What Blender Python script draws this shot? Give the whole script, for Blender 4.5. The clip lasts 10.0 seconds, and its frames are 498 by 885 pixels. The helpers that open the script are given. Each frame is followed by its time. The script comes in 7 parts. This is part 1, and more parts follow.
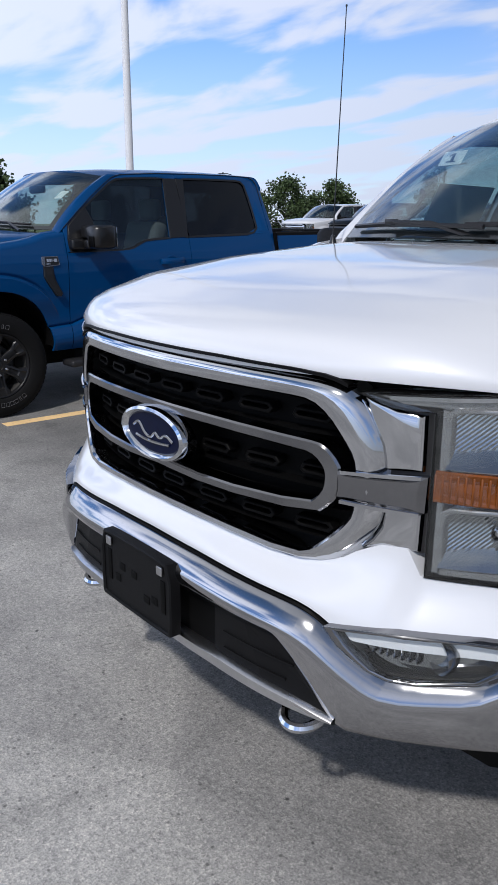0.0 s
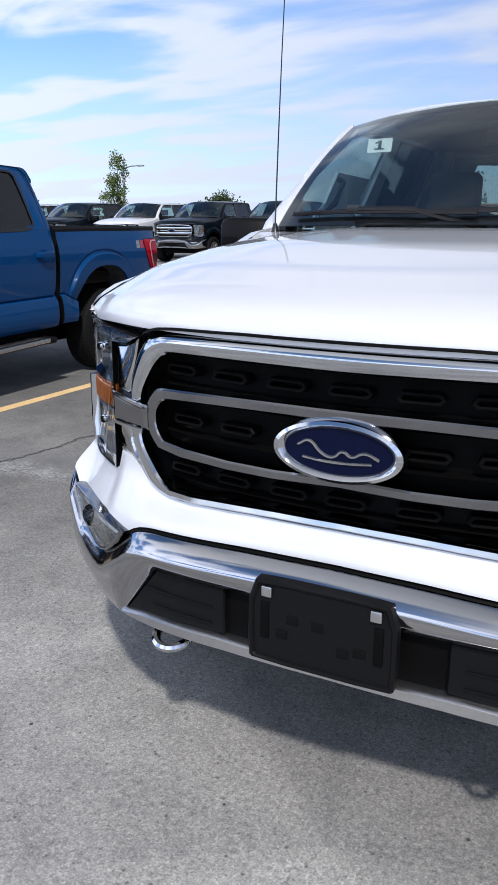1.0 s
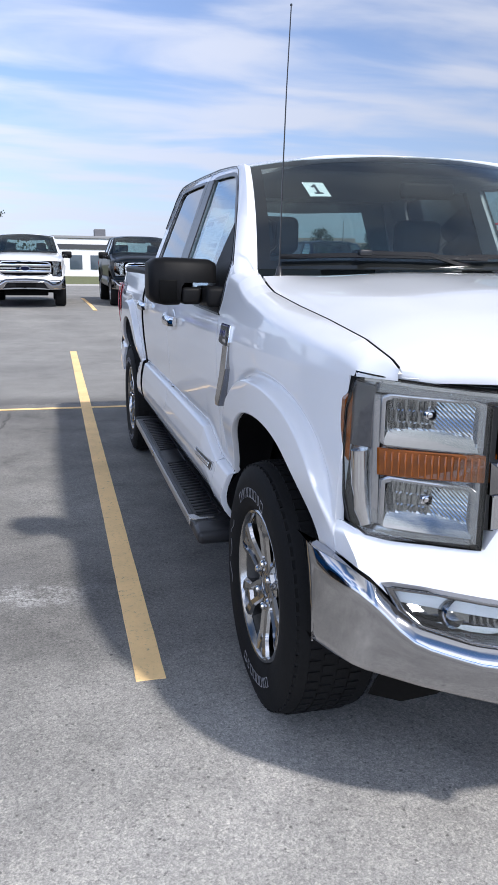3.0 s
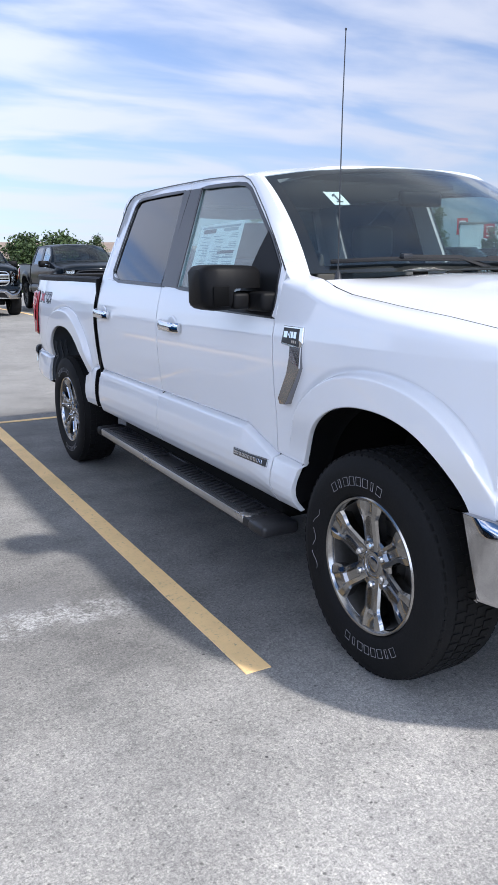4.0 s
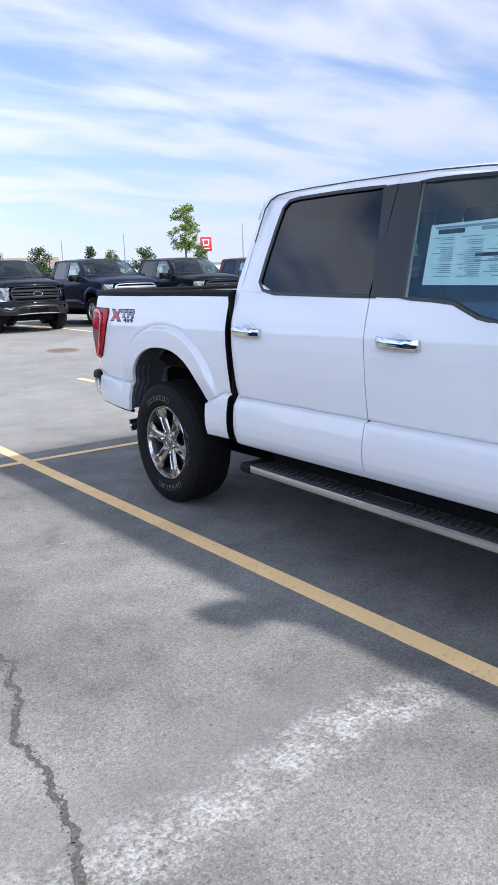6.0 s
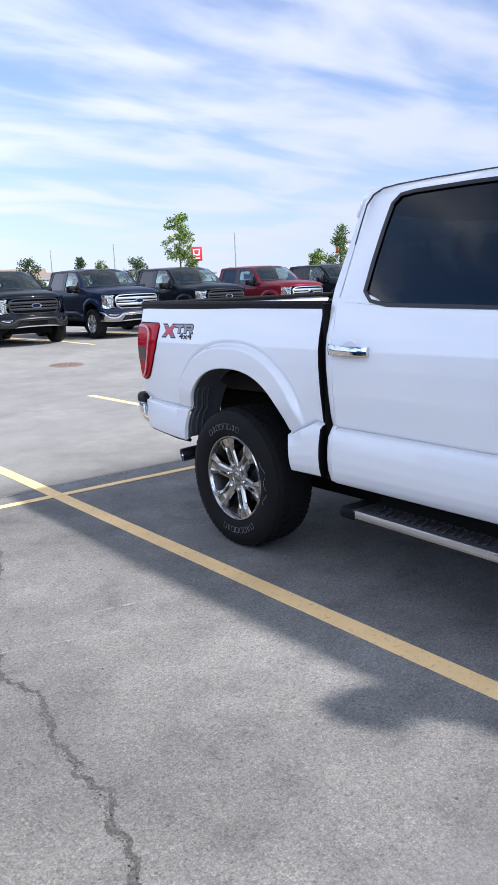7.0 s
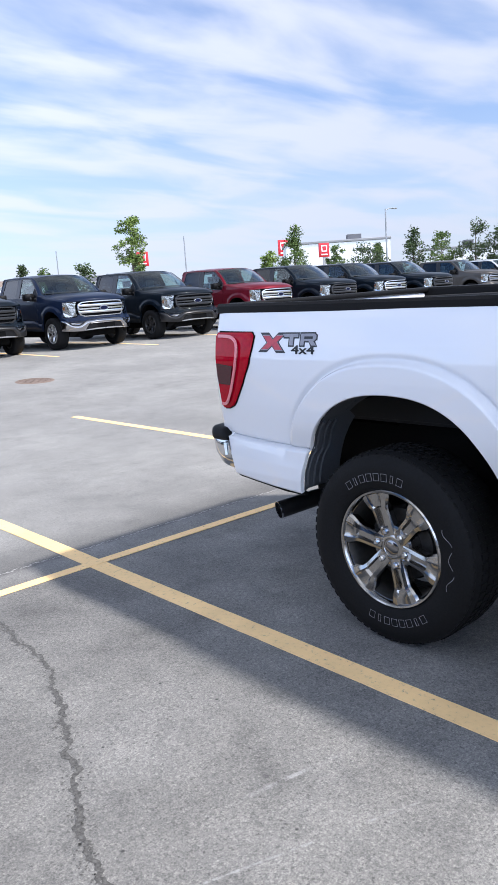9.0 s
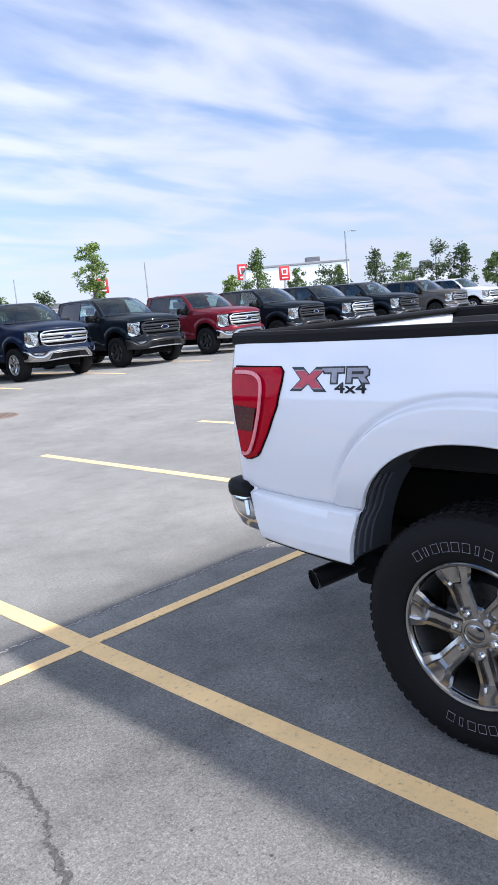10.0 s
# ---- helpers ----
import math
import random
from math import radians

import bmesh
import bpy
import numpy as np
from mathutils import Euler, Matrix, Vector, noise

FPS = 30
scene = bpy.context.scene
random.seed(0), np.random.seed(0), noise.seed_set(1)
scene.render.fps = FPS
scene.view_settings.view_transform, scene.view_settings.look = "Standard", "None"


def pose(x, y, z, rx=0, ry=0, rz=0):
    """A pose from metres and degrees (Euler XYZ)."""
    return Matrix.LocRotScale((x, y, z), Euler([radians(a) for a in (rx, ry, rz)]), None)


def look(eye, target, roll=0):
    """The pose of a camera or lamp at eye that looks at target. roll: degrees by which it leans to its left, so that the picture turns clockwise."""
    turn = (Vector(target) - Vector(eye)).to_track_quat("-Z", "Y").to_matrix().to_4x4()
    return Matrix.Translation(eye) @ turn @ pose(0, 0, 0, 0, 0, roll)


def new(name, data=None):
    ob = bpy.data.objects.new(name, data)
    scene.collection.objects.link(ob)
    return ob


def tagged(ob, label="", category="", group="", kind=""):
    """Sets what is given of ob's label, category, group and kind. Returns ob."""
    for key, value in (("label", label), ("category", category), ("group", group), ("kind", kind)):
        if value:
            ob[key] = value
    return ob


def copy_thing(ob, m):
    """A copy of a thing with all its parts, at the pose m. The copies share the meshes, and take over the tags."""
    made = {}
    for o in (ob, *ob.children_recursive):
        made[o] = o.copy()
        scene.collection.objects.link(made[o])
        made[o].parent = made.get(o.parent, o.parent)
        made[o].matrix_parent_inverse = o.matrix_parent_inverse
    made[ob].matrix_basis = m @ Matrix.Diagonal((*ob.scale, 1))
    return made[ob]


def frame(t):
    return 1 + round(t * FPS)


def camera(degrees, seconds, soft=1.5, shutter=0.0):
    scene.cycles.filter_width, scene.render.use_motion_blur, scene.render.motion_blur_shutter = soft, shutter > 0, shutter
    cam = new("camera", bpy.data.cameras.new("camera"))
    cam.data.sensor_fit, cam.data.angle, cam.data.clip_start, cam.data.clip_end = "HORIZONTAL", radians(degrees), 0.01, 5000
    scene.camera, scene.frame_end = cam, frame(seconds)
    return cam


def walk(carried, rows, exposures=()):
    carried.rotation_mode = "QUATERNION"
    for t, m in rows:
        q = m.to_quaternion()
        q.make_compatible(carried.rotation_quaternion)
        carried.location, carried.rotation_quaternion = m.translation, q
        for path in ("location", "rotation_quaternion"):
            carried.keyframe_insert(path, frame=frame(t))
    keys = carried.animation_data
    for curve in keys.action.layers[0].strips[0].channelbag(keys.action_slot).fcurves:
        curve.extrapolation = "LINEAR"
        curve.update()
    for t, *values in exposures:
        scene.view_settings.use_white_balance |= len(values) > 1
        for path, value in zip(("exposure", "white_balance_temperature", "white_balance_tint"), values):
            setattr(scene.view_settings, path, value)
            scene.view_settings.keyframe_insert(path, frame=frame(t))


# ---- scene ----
cam = camera(36.1, 10.0)
PATH = [
    (0, (1.515, -0.981, 1.452), (0.037, 0.25, 0.904), 0.4),
    (0.5, (1.019, -1.275, 1.445), (-0.181, 0.258, 0.985), 0.4),
    (1, (0.495, -1.397, 1.393), (-0.369, 0.324, 0.854), 0.4),
    (1.5, (-0.07, -1.463, 1.404), (-0.642, 0.372, 0.854), 1.6),
    (2, (-0.57, -1.498, 1.411), (-0.763, 0.431, 0.92), 1.7),
    (2.5, (-1.085, -1.398, 1.404), (-0.904, 0.539, 0.938), 1.6),
    (3.8, (-2.386, -1.127, 1.416), (-1.514, 0.62, 0.983), -0.7),
    (4, (-2.549, -1.072, 1.415), (-1.612, 0.64, 0.978), -0.7),
    (4.5, (-2.987, -0.88, 1.401), (-1.893, 0.732, 0.947), -0.4),
    (5, (-3.291, -0.568, 1.385), (-2.138, 1.007, 0.949), -1.1),
    (5.5, (-3.454, -0.143, 1.421), (-2.294, 1.431, 1.001), -2.1),
    (6, (-3.507, 0.315, 1.434), (-2.34, 1.886, 1.021), -2.1),
    (7.5, (-3.508, 1.627, 1.463), (-2.287, 3.163, 1.079), -3.1),
    (8, (-3.438, 2.039, 1.431), (-2.19, 3.553, 1.041), -3.4),
    (8.5, (-3.359, 2.422, 1.441), (-2.086, 3.914, 1.05), -3.6),
    (9, (-3.339, 2.802, 1.462), (-2.029, 4.262, 1.075), -4.0),
    (9.5, (-3.242, 3.161, 1.48), (-1.898, 4.599, 1.124), -4.7),
    (10, (-3.064, 3.464, 1.489), (-1.674, 4.863, 1.154), -5.3),
]
walk(cam, [(t, look(e, g, r)) for t, e, g, r in PATH], [(0, -0.30, 6330, 11), (0.5, -0.20, 6350, 11), (1, 0.0, 6380, 11), (2.5, 0.28, 6380, 11), (4, 0.70, 6380, 11), (5.2, 0.86, 6380, 11), (10, 0.92, 6380, 11)])

# ---------------------------------------------------------------- world and sun
SUN_FROM = Vector((0.445, -0.815, 1.0)).normalized()


def build_world():
    world = bpy.data.worlds.new("sky")
    scene.world = world
    world.use_nodes = True
    nt = world.node_tree
    nt.nodes.clear()
    N, L = nt.nodes.new, nt.links.new
    out = N("ShaderNodeOutputWorld")
    bg = N("ShaderNodeBackground")
    bg.inputs["Strength"].default_value = 0.115
    sky = N("ShaderNodeTexSky")
    sky.sky_type = "NISHITA"
    sky.sun_disc = False
    sky.sun_elevation = math.asin(SUN_FROM.z)
    sky.sun_rotation = math.atan2(SUN_FROM.x, SUN_FROM.y)
    sky.air_density, sky.dust_density, sky.ozone_density = 1.0, 0.2, 5.0
    # thin streaked clouds on a flat layer far above
    co = N("ShaderNodeTexCoord")
    sep = N("ShaderNodeSeparateXYZ")
    L(co.outputs["Generated"], sep.inputs[0])
    zc = N("ShaderNodeMath")
    zc.operation = "MAXIMUM"
    zc.inputs[1].default_value = 0.0
    L(sep.outputs["Z"], zc.inputs[0])
    za = N("ShaderNodeMath")
    za.operation = "ADD"
    za.inputs[1].default_value = 0.12
    L(zc.outputs[0], za.inputs[0])
    div = N("ShaderNodeVectorMath")
    div.operation = "DIVIDE"
    comb = N("ShaderNodeCombineXYZ")
    for k in range(3):
        L(za.outputs[0], comb.inputs[k])
    L(co.outputs["Generated"], div.inputs[0])
    L(comb.outputs[0], div.inputs[1])
    mp = N("ShaderNodeMapping")
    mp.inputs["Rotation"].default_value = (0, 0, radians(28))
    mp.inputs["Scale"].default_value = (0.55, 1.15, 0.0)
    mp.inputs["Location"].default_value = (3.1, 1.7, 0)
    L(div.outputs[0], mp.inputs[0])
    n1 = N("ShaderNodeTexNoise")
    n1.inputs["Scale"].default_value = 2.1
    n1.inputs["Detail"].default_value = 9
    n1.inputs["Roughness"].default_value = 0.47
    n1.inputs["Distortion"].default_value = 0.35
    L(mp.outputs[0], n1.inputs["Vector"])
    ramp = N("ShaderNodeValToRGB")
    ramp.color_ramp.interpolation = "EASE"
    ramp.color_ramp.elements[0].color = (0.24, 0.24, 0.24, 1)
    ramp.color_ramp.elements[0].position, ramp.color_ramp.elements[1].position = 0.35, 0.63
    L(n1.outputs["Fac"], ramp.inputs[0])
    # the layer thins out overhead
    thin = N("ShaderNodeMapRange")
    thin.inputs["From Min"].default_value, thin.inputs["From Max"].default_value = 0.38, 0.78
    thin.inputs["To Min"].default_value, thin.inputs["To Max"].default_value = 0.90, 0.62
    L(sep.outputs["Z"], thin.inputs["Value"])
    mul = N("ShaderNodeMath")
    mul.operation = "MULTIPLY"
    # broken cloud with clear blue between in the west
    broken = N("ShaderNodeValToRGB")
    broken.color_ramp.interpolation = "EASE"
    broken.color_ramp.elements[0].position, broken.color_ramp.elements[1].position = 0.42, 0.57
    L(n1.outputs["Fac"], broken.inputs[0])
    west = N("ShaderNodeVectorMath")
    west.operation = "DOT_PRODUCT"
    west.inputs[1].default_value = Vector((-0.97, -0.25, 0)).normalized()
    L(co.outputs["Generated"], west.inputs[0])
    how = N("ShaderNodeMapRange")
    how.interpolation_type = "SMOOTHSTEP"
    how.inputs["From Min"].default_value, how.inputs["From Max"].default_value = 0.0, 0.5
    L(west.outputs["Value"], how.inputs["Value"])
    cover = N("ShaderNodeMix")
    cover.data_type = "RGBA"
    L(how.outputs[0], cover.inputs["Factor"])
    L(ramp.outputs["Color"], cover.inputs["A"])
    L(broken.outputs["Color"], cover.inputs["B"])
    L(cover.outputs["Result"], mul.inputs[0])
    L(thin.outputs[0], mul.inputs[1])
    mix = N("ShaderNodeMix")
    mix.data_type = "RGBA"
    lit = N("ShaderNodeVectorMath")
    lit.operation = "SCALE"
    lit.inputs[0].default_value = (4.70, 5.02, 5.92)
    L(lit.outputs[0], mix.inputs["B"])
    # clouds glow brighter on the sun's side of the sky
    glow = N("ShaderNodeMapRange")
    glow.interpolation_type = "SMOOTHSTEP"
    glow.inputs["From Min"].default_value, glow.inputs["From Max"].default_value = -0.05, 0.95
    glow.inputs["To Min"].default_value, glow.inputs["To Max"].default_value = 1.02, 2.1
    side = N("ShaderNodeVectorMath")
    side.operation = "DOT_PRODUCT"
    side.inputs[1].default_value = Vector((-0.40, -0.92, 0)).normalized()
    L(co.outputs["Generated"], side.inputs[0])
    L(side.outputs["Value"], glow.inputs["Value"])
    L(glow.outputs[0], lit.inputs["Scale"])
    L(mul.outputs[0], mix.inputs["Factor"])
    tint = N("ShaderNodeMix")
    tint.data_type, tint.blend_type = "RGBA", "MULTIPLY"
    tint.inputs["Factor"].default_value = 1.0
    tint.inputs["B"].default_value = (0.76, 0.86, 1.02, 1)
    L(sky.outputs[0], tint.inputs["A"])
    L(tint.outputs["Result"], mix.inputs["A"])
    # pale haze low over the horizon
    haze = N("ShaderNodeMapRange")
    haze.inputs["From Min"].default_value, haze.inputs["From Max"].default_value = 0.0, 0.22
    haze.inputs["To Min"].default_value, haze.inputs["To Max"].default_value = 0.8, 0.0
    L(sep.outputs["Z"], haze.inputs["Value"])
    mix2 = N("ShaderNodeMix")
    mix2.data_type = "RGBA"
    mix2.inputs["B"].default_value = (4.00, 4.42, 5.40, 1)
    L(haze.outputs[0], mix2.inputs["Factor"])
    L(mix.outputs["Result"], mix2.inputs["A"])
    # the veil of cloud is brighter towards the west than in the north-east
    far = N("ShaderNodeVectorMath")
    far.operation = "DOT_PRODUCT"
    far.inputs[1].default_value = Vector((-0.90, -0.43, 0)).normalized()
    L(co.outputs["Generated"], far.inputs[0])
    veil = N("ShaderNodeMapRange")
    veil.inputs["From Min"].default_value, veil.inputs["From Max"].default_value = -1.0, 1.0
    veil.inputs["To Min"].default_value, veil.inputs["To Max"].default_value = 0.77, 2.14
    L(far.outputs["Value"], veil.inputs["Value"])
    whole = N("ShaderNodeVectorMath")
    whole.operation = "SCALE"
    L(mix2.outputs["Result"], whole.inputs[0])
    # the unseen sky overhead is dimmed and warmed to darken and neutralise the shade
    under = N("ShaderNodeMapRange")
    under.interpolation_type = "SMOOTHSTEP"
    under.inputs["From Min"].default_value, under.inputs["From Max"].default_value = 0.40, 0.80
    under.inputs["To Min"].default_value, under.inputs["To Max"].default_value = 1.0, 0.62
    L(sep.outputs["Z"], under.inputs["Value"])
    dim = N("ShaderNodeMath")
    dim.operation = "MULTIPLY"
    L(veil.outputs[0], dim.inputs[0])
    L(under.outputs[0], dim.inputs[1])
    L(dim.outputs[0], whole.inputs["Scale"])
    grey = N("ShaderNodeMix")
    grey.data_type, grey.blend_type = "RGBA", "MULTIPLY"
    grey.inputs["B"].default_value = (1.07, 1.0, 0.84, 1)
    high = N("ShaderNodeMapRange")
    high.inputs["From Min"].default_value, high.inputs["From Max"].default_value = 0.38, 0.70
    L(sep.outputs["Z"], high.inputs["Value"])
    L(high.outputs[0], grey.inputs["Factor"])
    L(whole.outputs[0], grey.inputs["A"])
    L(grey.outputs["Result"], bg.inputs["Color"])
    L(bg.outputs[0], out.inputs[0])
    sun = new("sun", bpy.data.lights.new("sun", "SUN"))
    sun.data.energy = 3.2
    sun.data.angle = radians(2.6)
    sun.data.color = (1.0, 0.955, 0.90)
    sun.matrix_world = look(SUN_FROM * 60, (0, 0, 0))


build_world()


# ---------------------------------------------------------------- materials
def mat_base(name, colour, rough=0.5, metal=0.0, coat=0.0, spec=0.5):
    m = bpy.data.materials.new(name)
    m.use_nodes = True
    b = m.node_tree.nodes["Principled BSDF"]
    b.inputs["Base Color"].default_value = (*colour, 1)
    b.inputs["Roughness"].default_value = rough
    b.inputs["Metallic"].default_value = metal
    b.inputs["Coat Weight"].default_value = coat
    b.inputs["Coat Roughness"].default_value = 0.03
    b.inputs["Specular IOR Level"].default_value = spec
    return m, m.node_tree, b


def noise_node(nt, scale, detail=4, rough=0.6, coord="Object"):
    co = nt.nodes.new("ShaderNodeTexCoord")
    n = nt.nodes.new("ShaderNodeTexNoise")
    n.inputs["Scale"].default_value = scale
    n.inputs["Detail"].default_value = detail
    n.inputs["Roughness"].default_value = rough
    nt.links.new(co.outputs[coord], n.inputs["Vector"])
    return n


def ramp_node(nt, src, stops):
    r = nt.nodes.new("ShaderNodeValToRGB")
    e = r.color_ramp.elements
    while len(e) < len(stops):
        e.new(0.5)
    for k, (p, c) in enumerate(stops):
        e[k].position = p
        e[k].color = (*c, 1) if len(c) == 3 else c
    nt.links.new(src, r.inputs[0])
    return r


def mix_col(nt, fac, a, b, mode="MIX"):
    m = nt.nodes.new("ShaderNodeMix")
    m.data_type = "RGBA"
    m.blend_type = mode
    for sock, v in (("Factor", fac), ("A", a), ("B", b)):
        if isinstance(v, (int, float)):
            m.inputs[sock].default_value = v
        elif isinstance(v, tuple):
            m.inputs[sock].default_value = (*v, 1)
        else:
            nt.links.new(v, m.inputs[sock])
    return m.outputs["Result"]


def bump(nt, b, height, strength, dist):
    n = nt.nodes.new("ShaderNodeBump")
    n.inputs["Strength"].default_value = strength
    n.inputs["Distance"].default_value = dist
    nt.links.new(height, n.inputs["Height"])
    nt.links.new(n.outputs[0], b.inputs["Normal"])


def rough_var(nt, b, src, lo, hi):
    r = nt.nodes.new("ShaderNodeMapRange")
    r.inputs["To Min"].default_value, r.inputs["To Max"].default_value = lo, hi
    nt.links.new(src, r.inputs["Value"])
    nt.links.new(r.outputs[0], b.inputs["Roughness"])


def paint(name, colour, flake=0.0, dust=0.05):
    m, nt, b = mat_base(name, colour, 0.38, flake, 1.0 if max(colour) > 0.5 else (0.4 if max(colour) > 0.1 else 0.28), 0.5 if max(colour) > 0.5 else 0.06)
    n = noise_node(nt, 2.3, 5)
    dusty = tuple(min(1, c * 0.9 + 0.02) for c in colour)
    r = ramp_node(nt, n.outputs["Fac"], [(0.45, colour), (0.75, tuple(c * (1 - dust) + d * dust for c, d in zip(colour, dusty)))])
    nt.links.new(r.outputs[0], b.inputs["Base Color"])
    f = noise_node(nt, 55, 2)
    r2 = nt.nodes.new("ShaderNodeMapRange")
    r2.inputs["To Min"].default_value, r2.inputs["To Max"].default_value = 0.02, 0.06
    nt.links.new(f.outputs["Fac"], r2.inputs["Value"])
    nt.links.new(r2.outputs[0], b.inputs["Coat Roughness"])
    return m


def simple(name, colour, rough, metal=0.0, grain=0.0, gscale=60, var=0.15, coat=0.0, spec=0.5):
    m, nt, b = mat_base(name, colour, rough, metal, coat, spec)
    n = noise_node(nt, gscale, 4)
    lo = tuple(c * (1 - var) for c in colour)
    hi = tuple(min(1, c * (1 + var)) for c in colour)
    r = ramp_node(nt, n.outputs["Fac"], [(0.3, lo), (0.7, hi)])
    nt.links.new(r.outputs[0], b.inputs["Base Color"])
    n2 = noise_node(nt, 3.0, 3)
    rough_var(nt, b, n2.outputs["Fac"], rough * 0.8, min(1, rough * 1.25))
    if grain:
        bump(nt, b, n.outputs["Fac"], grain, 0.002)
    return m


def glass(name, tint, rough=0.0, face=0.048):
    """Thin window glass: what lies behind is tinted, and the surface mirrors by Fresnel."""
    m = bpy.data.materials.new(name)
    m.use_nodes = True
    nt = m.node_tree
    nt.nodes.clear()
    out = nt.nodes.new("ShaderNodeOutputMaterial")
    tr = nt.nodes.new("ShaderNodeBsdfTransparent")
    tr.inputs["Color"].default_value = (*tint, 1)
    gl = nt.nodes.new("ShaderNodeBsdfGlossy")
    gl.inputs["Roughness"].default_value = rough
    gl.inputs["Color"].default_value = (0.95, 0.97, 1, 1)
    lw = nt.nodes.new("ShaderNodeLayerWeight")
    lw.inputs["Blend"].default_value = 0.5
    pw = nt.nodes.new("ShaderNodeMath")
    pw.operation = "POWER"
    pw.inputs[1].default_value = 4.5
    nt.links.new(lw.outputs["Facing"], pw.inputs[0])
    fr = nt.nodes.new("ShaderNodeMath")
    fr.operation = "MULTIPLY_ADD"
    fr.inputs[1].default_value = 0.92
    fr.inputs[2].default_value = face
    nt.links.new(pw.outputs[0], fr.inputs[0])
    mx = nt.nodes.new("ShaderNodeMixShader")
    nt.links.new(fr.outputs[0], mx.inputs[0])
    nt.links.new(tr.outputs[0], mx.inputs[1])
    nt.links.new(gl.outputs[0], mx.inputs[2])
    nt.links.new(mx.outputs[0], out.inputs[0])
    return m


WHITE = paint("white_paint", (0.665, 0.675, 0.697))
BLUE = paint("blue_paint", (0.001, 0.047, 0.160))
BLACKP = paint("black_paint", (0.003, 0.006, 0.010))
NAVY = paint("navy_paint", (0.006, 0.012, 0.030))
RED = paint("dark_red_paint", (0.135, 0.008, 0.017), 0.3)
GREYP = paint("grey_paint", (0.065, 0.060, 0.056), 0.3)
VIOLETP = paint("violet_blue_paint", (0.018, 0.022, 0.13), 0.3)
CHROME = simple("chrome", (0.58, 0.59, 0.61), 0.07, 1.0, var=0.02)
DCHROME = simple("dark_chrome", (0.27, 0.27, 0.28), 0.12, 1.0, var=0.03)
SATIN = simple("satin_silver", (0.55, 0.55, 0.56), 0.28, 1.0, var=0.05)
WHEELCHROME = simple("wheel_chrome", (0.34, 0.336, 0.332), 0.15, 1.0, var=0.03)
BOARD = simple("step_board_plastic", (0.022, 0.022, 0.024), 0.36, 0.0, 0.3, 300, spec=0.35)
PLASTIC = simple("black_plastic", (0.0065, 0.0065, 0.007), 0.48, 0.0, 0.3, 400, spec=0.11)
TRIM = simple("black_trim", (0.010, 0.010, 0.011), 0.30, 0.0, 0.1, 300)
GRILLE = simple("grille_plastic", (0.0035, 0.0035, 0.0036), 0.45, 0.0, 0.1, 250, spec=0.05)
RUBBER = simple("tyre_rubber", (0.0070, 0.0071, 0.0075), 0.70, 0.0, 0.35, 120, 0.25, spec=0.16)
DARK = simple("dark_underbody", (0.004, 0.004, 0.004), 0.9, spec=0.1)
LINER = simple("arch_liner", (0.052, 0.058, 0.066), 0.7, 0.0, 0.3, 150)
BEDLINER = simple("spray_bed_liner", (0.02, 0.02, 0.021), 0.7, 0.0, 0.5, 300)
CLOTH = simple("seat_cloth", (0.085, 0.088, 0.09), 0.9, 0.0, 0.3, 500)
OUTLINE = simple("raised_outline_grey", (0.20, 0.20, 0.21), 0.6)
GLASS_CLEAR = glass("clear_glass", (0.97, 0.985, 0.985))
GLASS_WS = glass("windshield_glass", (0.74, 0.81, 0.81), face=0.085)
GLASS_SIDE = glass("side_glass", (0.72, 0.81, 0.81))
GLASS_PRIV = glass("privacy_glass", (0.13, 0.14, 0.155))
AMBER = simple("amber_lens", (0.17, 0.044, 0.003), 0.2, 0.0, coat=0.3, var=0.25, gscale=30)
REDLENS = simple("red_lens", (0.34, 0.001, 0.012), 0.08, 0.0, var=0.15, gscale=40, spec=0.16)
DARKRED = simple("dark_red_lens", (0.045, 0.003, 0.008), 0.12, 0.0, spec=0.35)
PALERED = simple("pale_red_lens", (0.66, 0.20, 0.22), 0.15, 0.0, spec=0.35)
REFLECT = simple("reflector", (0.34, 0.344, 0.352), 0.06, 1.0, var=0.03)
LAMPGREY = simple("lamp_housing_grey", (0.46, 0.46, 0.47), 0.25, 0.9, var=0.1)
BUMPCHROME = simple("bumper_chrome", (0.42, 0.42, 0.435), 0.08, 1.0, var=0.02)
LAMPSILVER = simple("lamp_silver", (0.34, 0.344, 0.352), 0.22, 0.75, var=0.05)
LAMPCOLLAR = simple("lamp_collar_grey", (0.09, 0.09, 0.095), 0.3, 0.5)
PAPER = simple("sticker_paper", (0.82, 0.91, 0.90), 0.7, gscale=20, var=0.06)
INK = simple("dark_ink", (0.03, 0.035, 0.05), 0.6)
INKGREY = simple("grey_ink", (0.30, 0.37, 0.40), 0.7)
EMBLEM = simple("emblem_blue", (0.002, 0.0045, 0.022), 0.3, 0.0, spec=0.12)
DECALRED = simple("decal_red", (0.42, 0.040, 0.062), 0.4)
DECALBLK = simple("decal_black", (0.016, 0.018, 0.022), 0.45)
DECALGREY = simple("decal_grey", (0.24, 0.24, 0.27), 0.4)


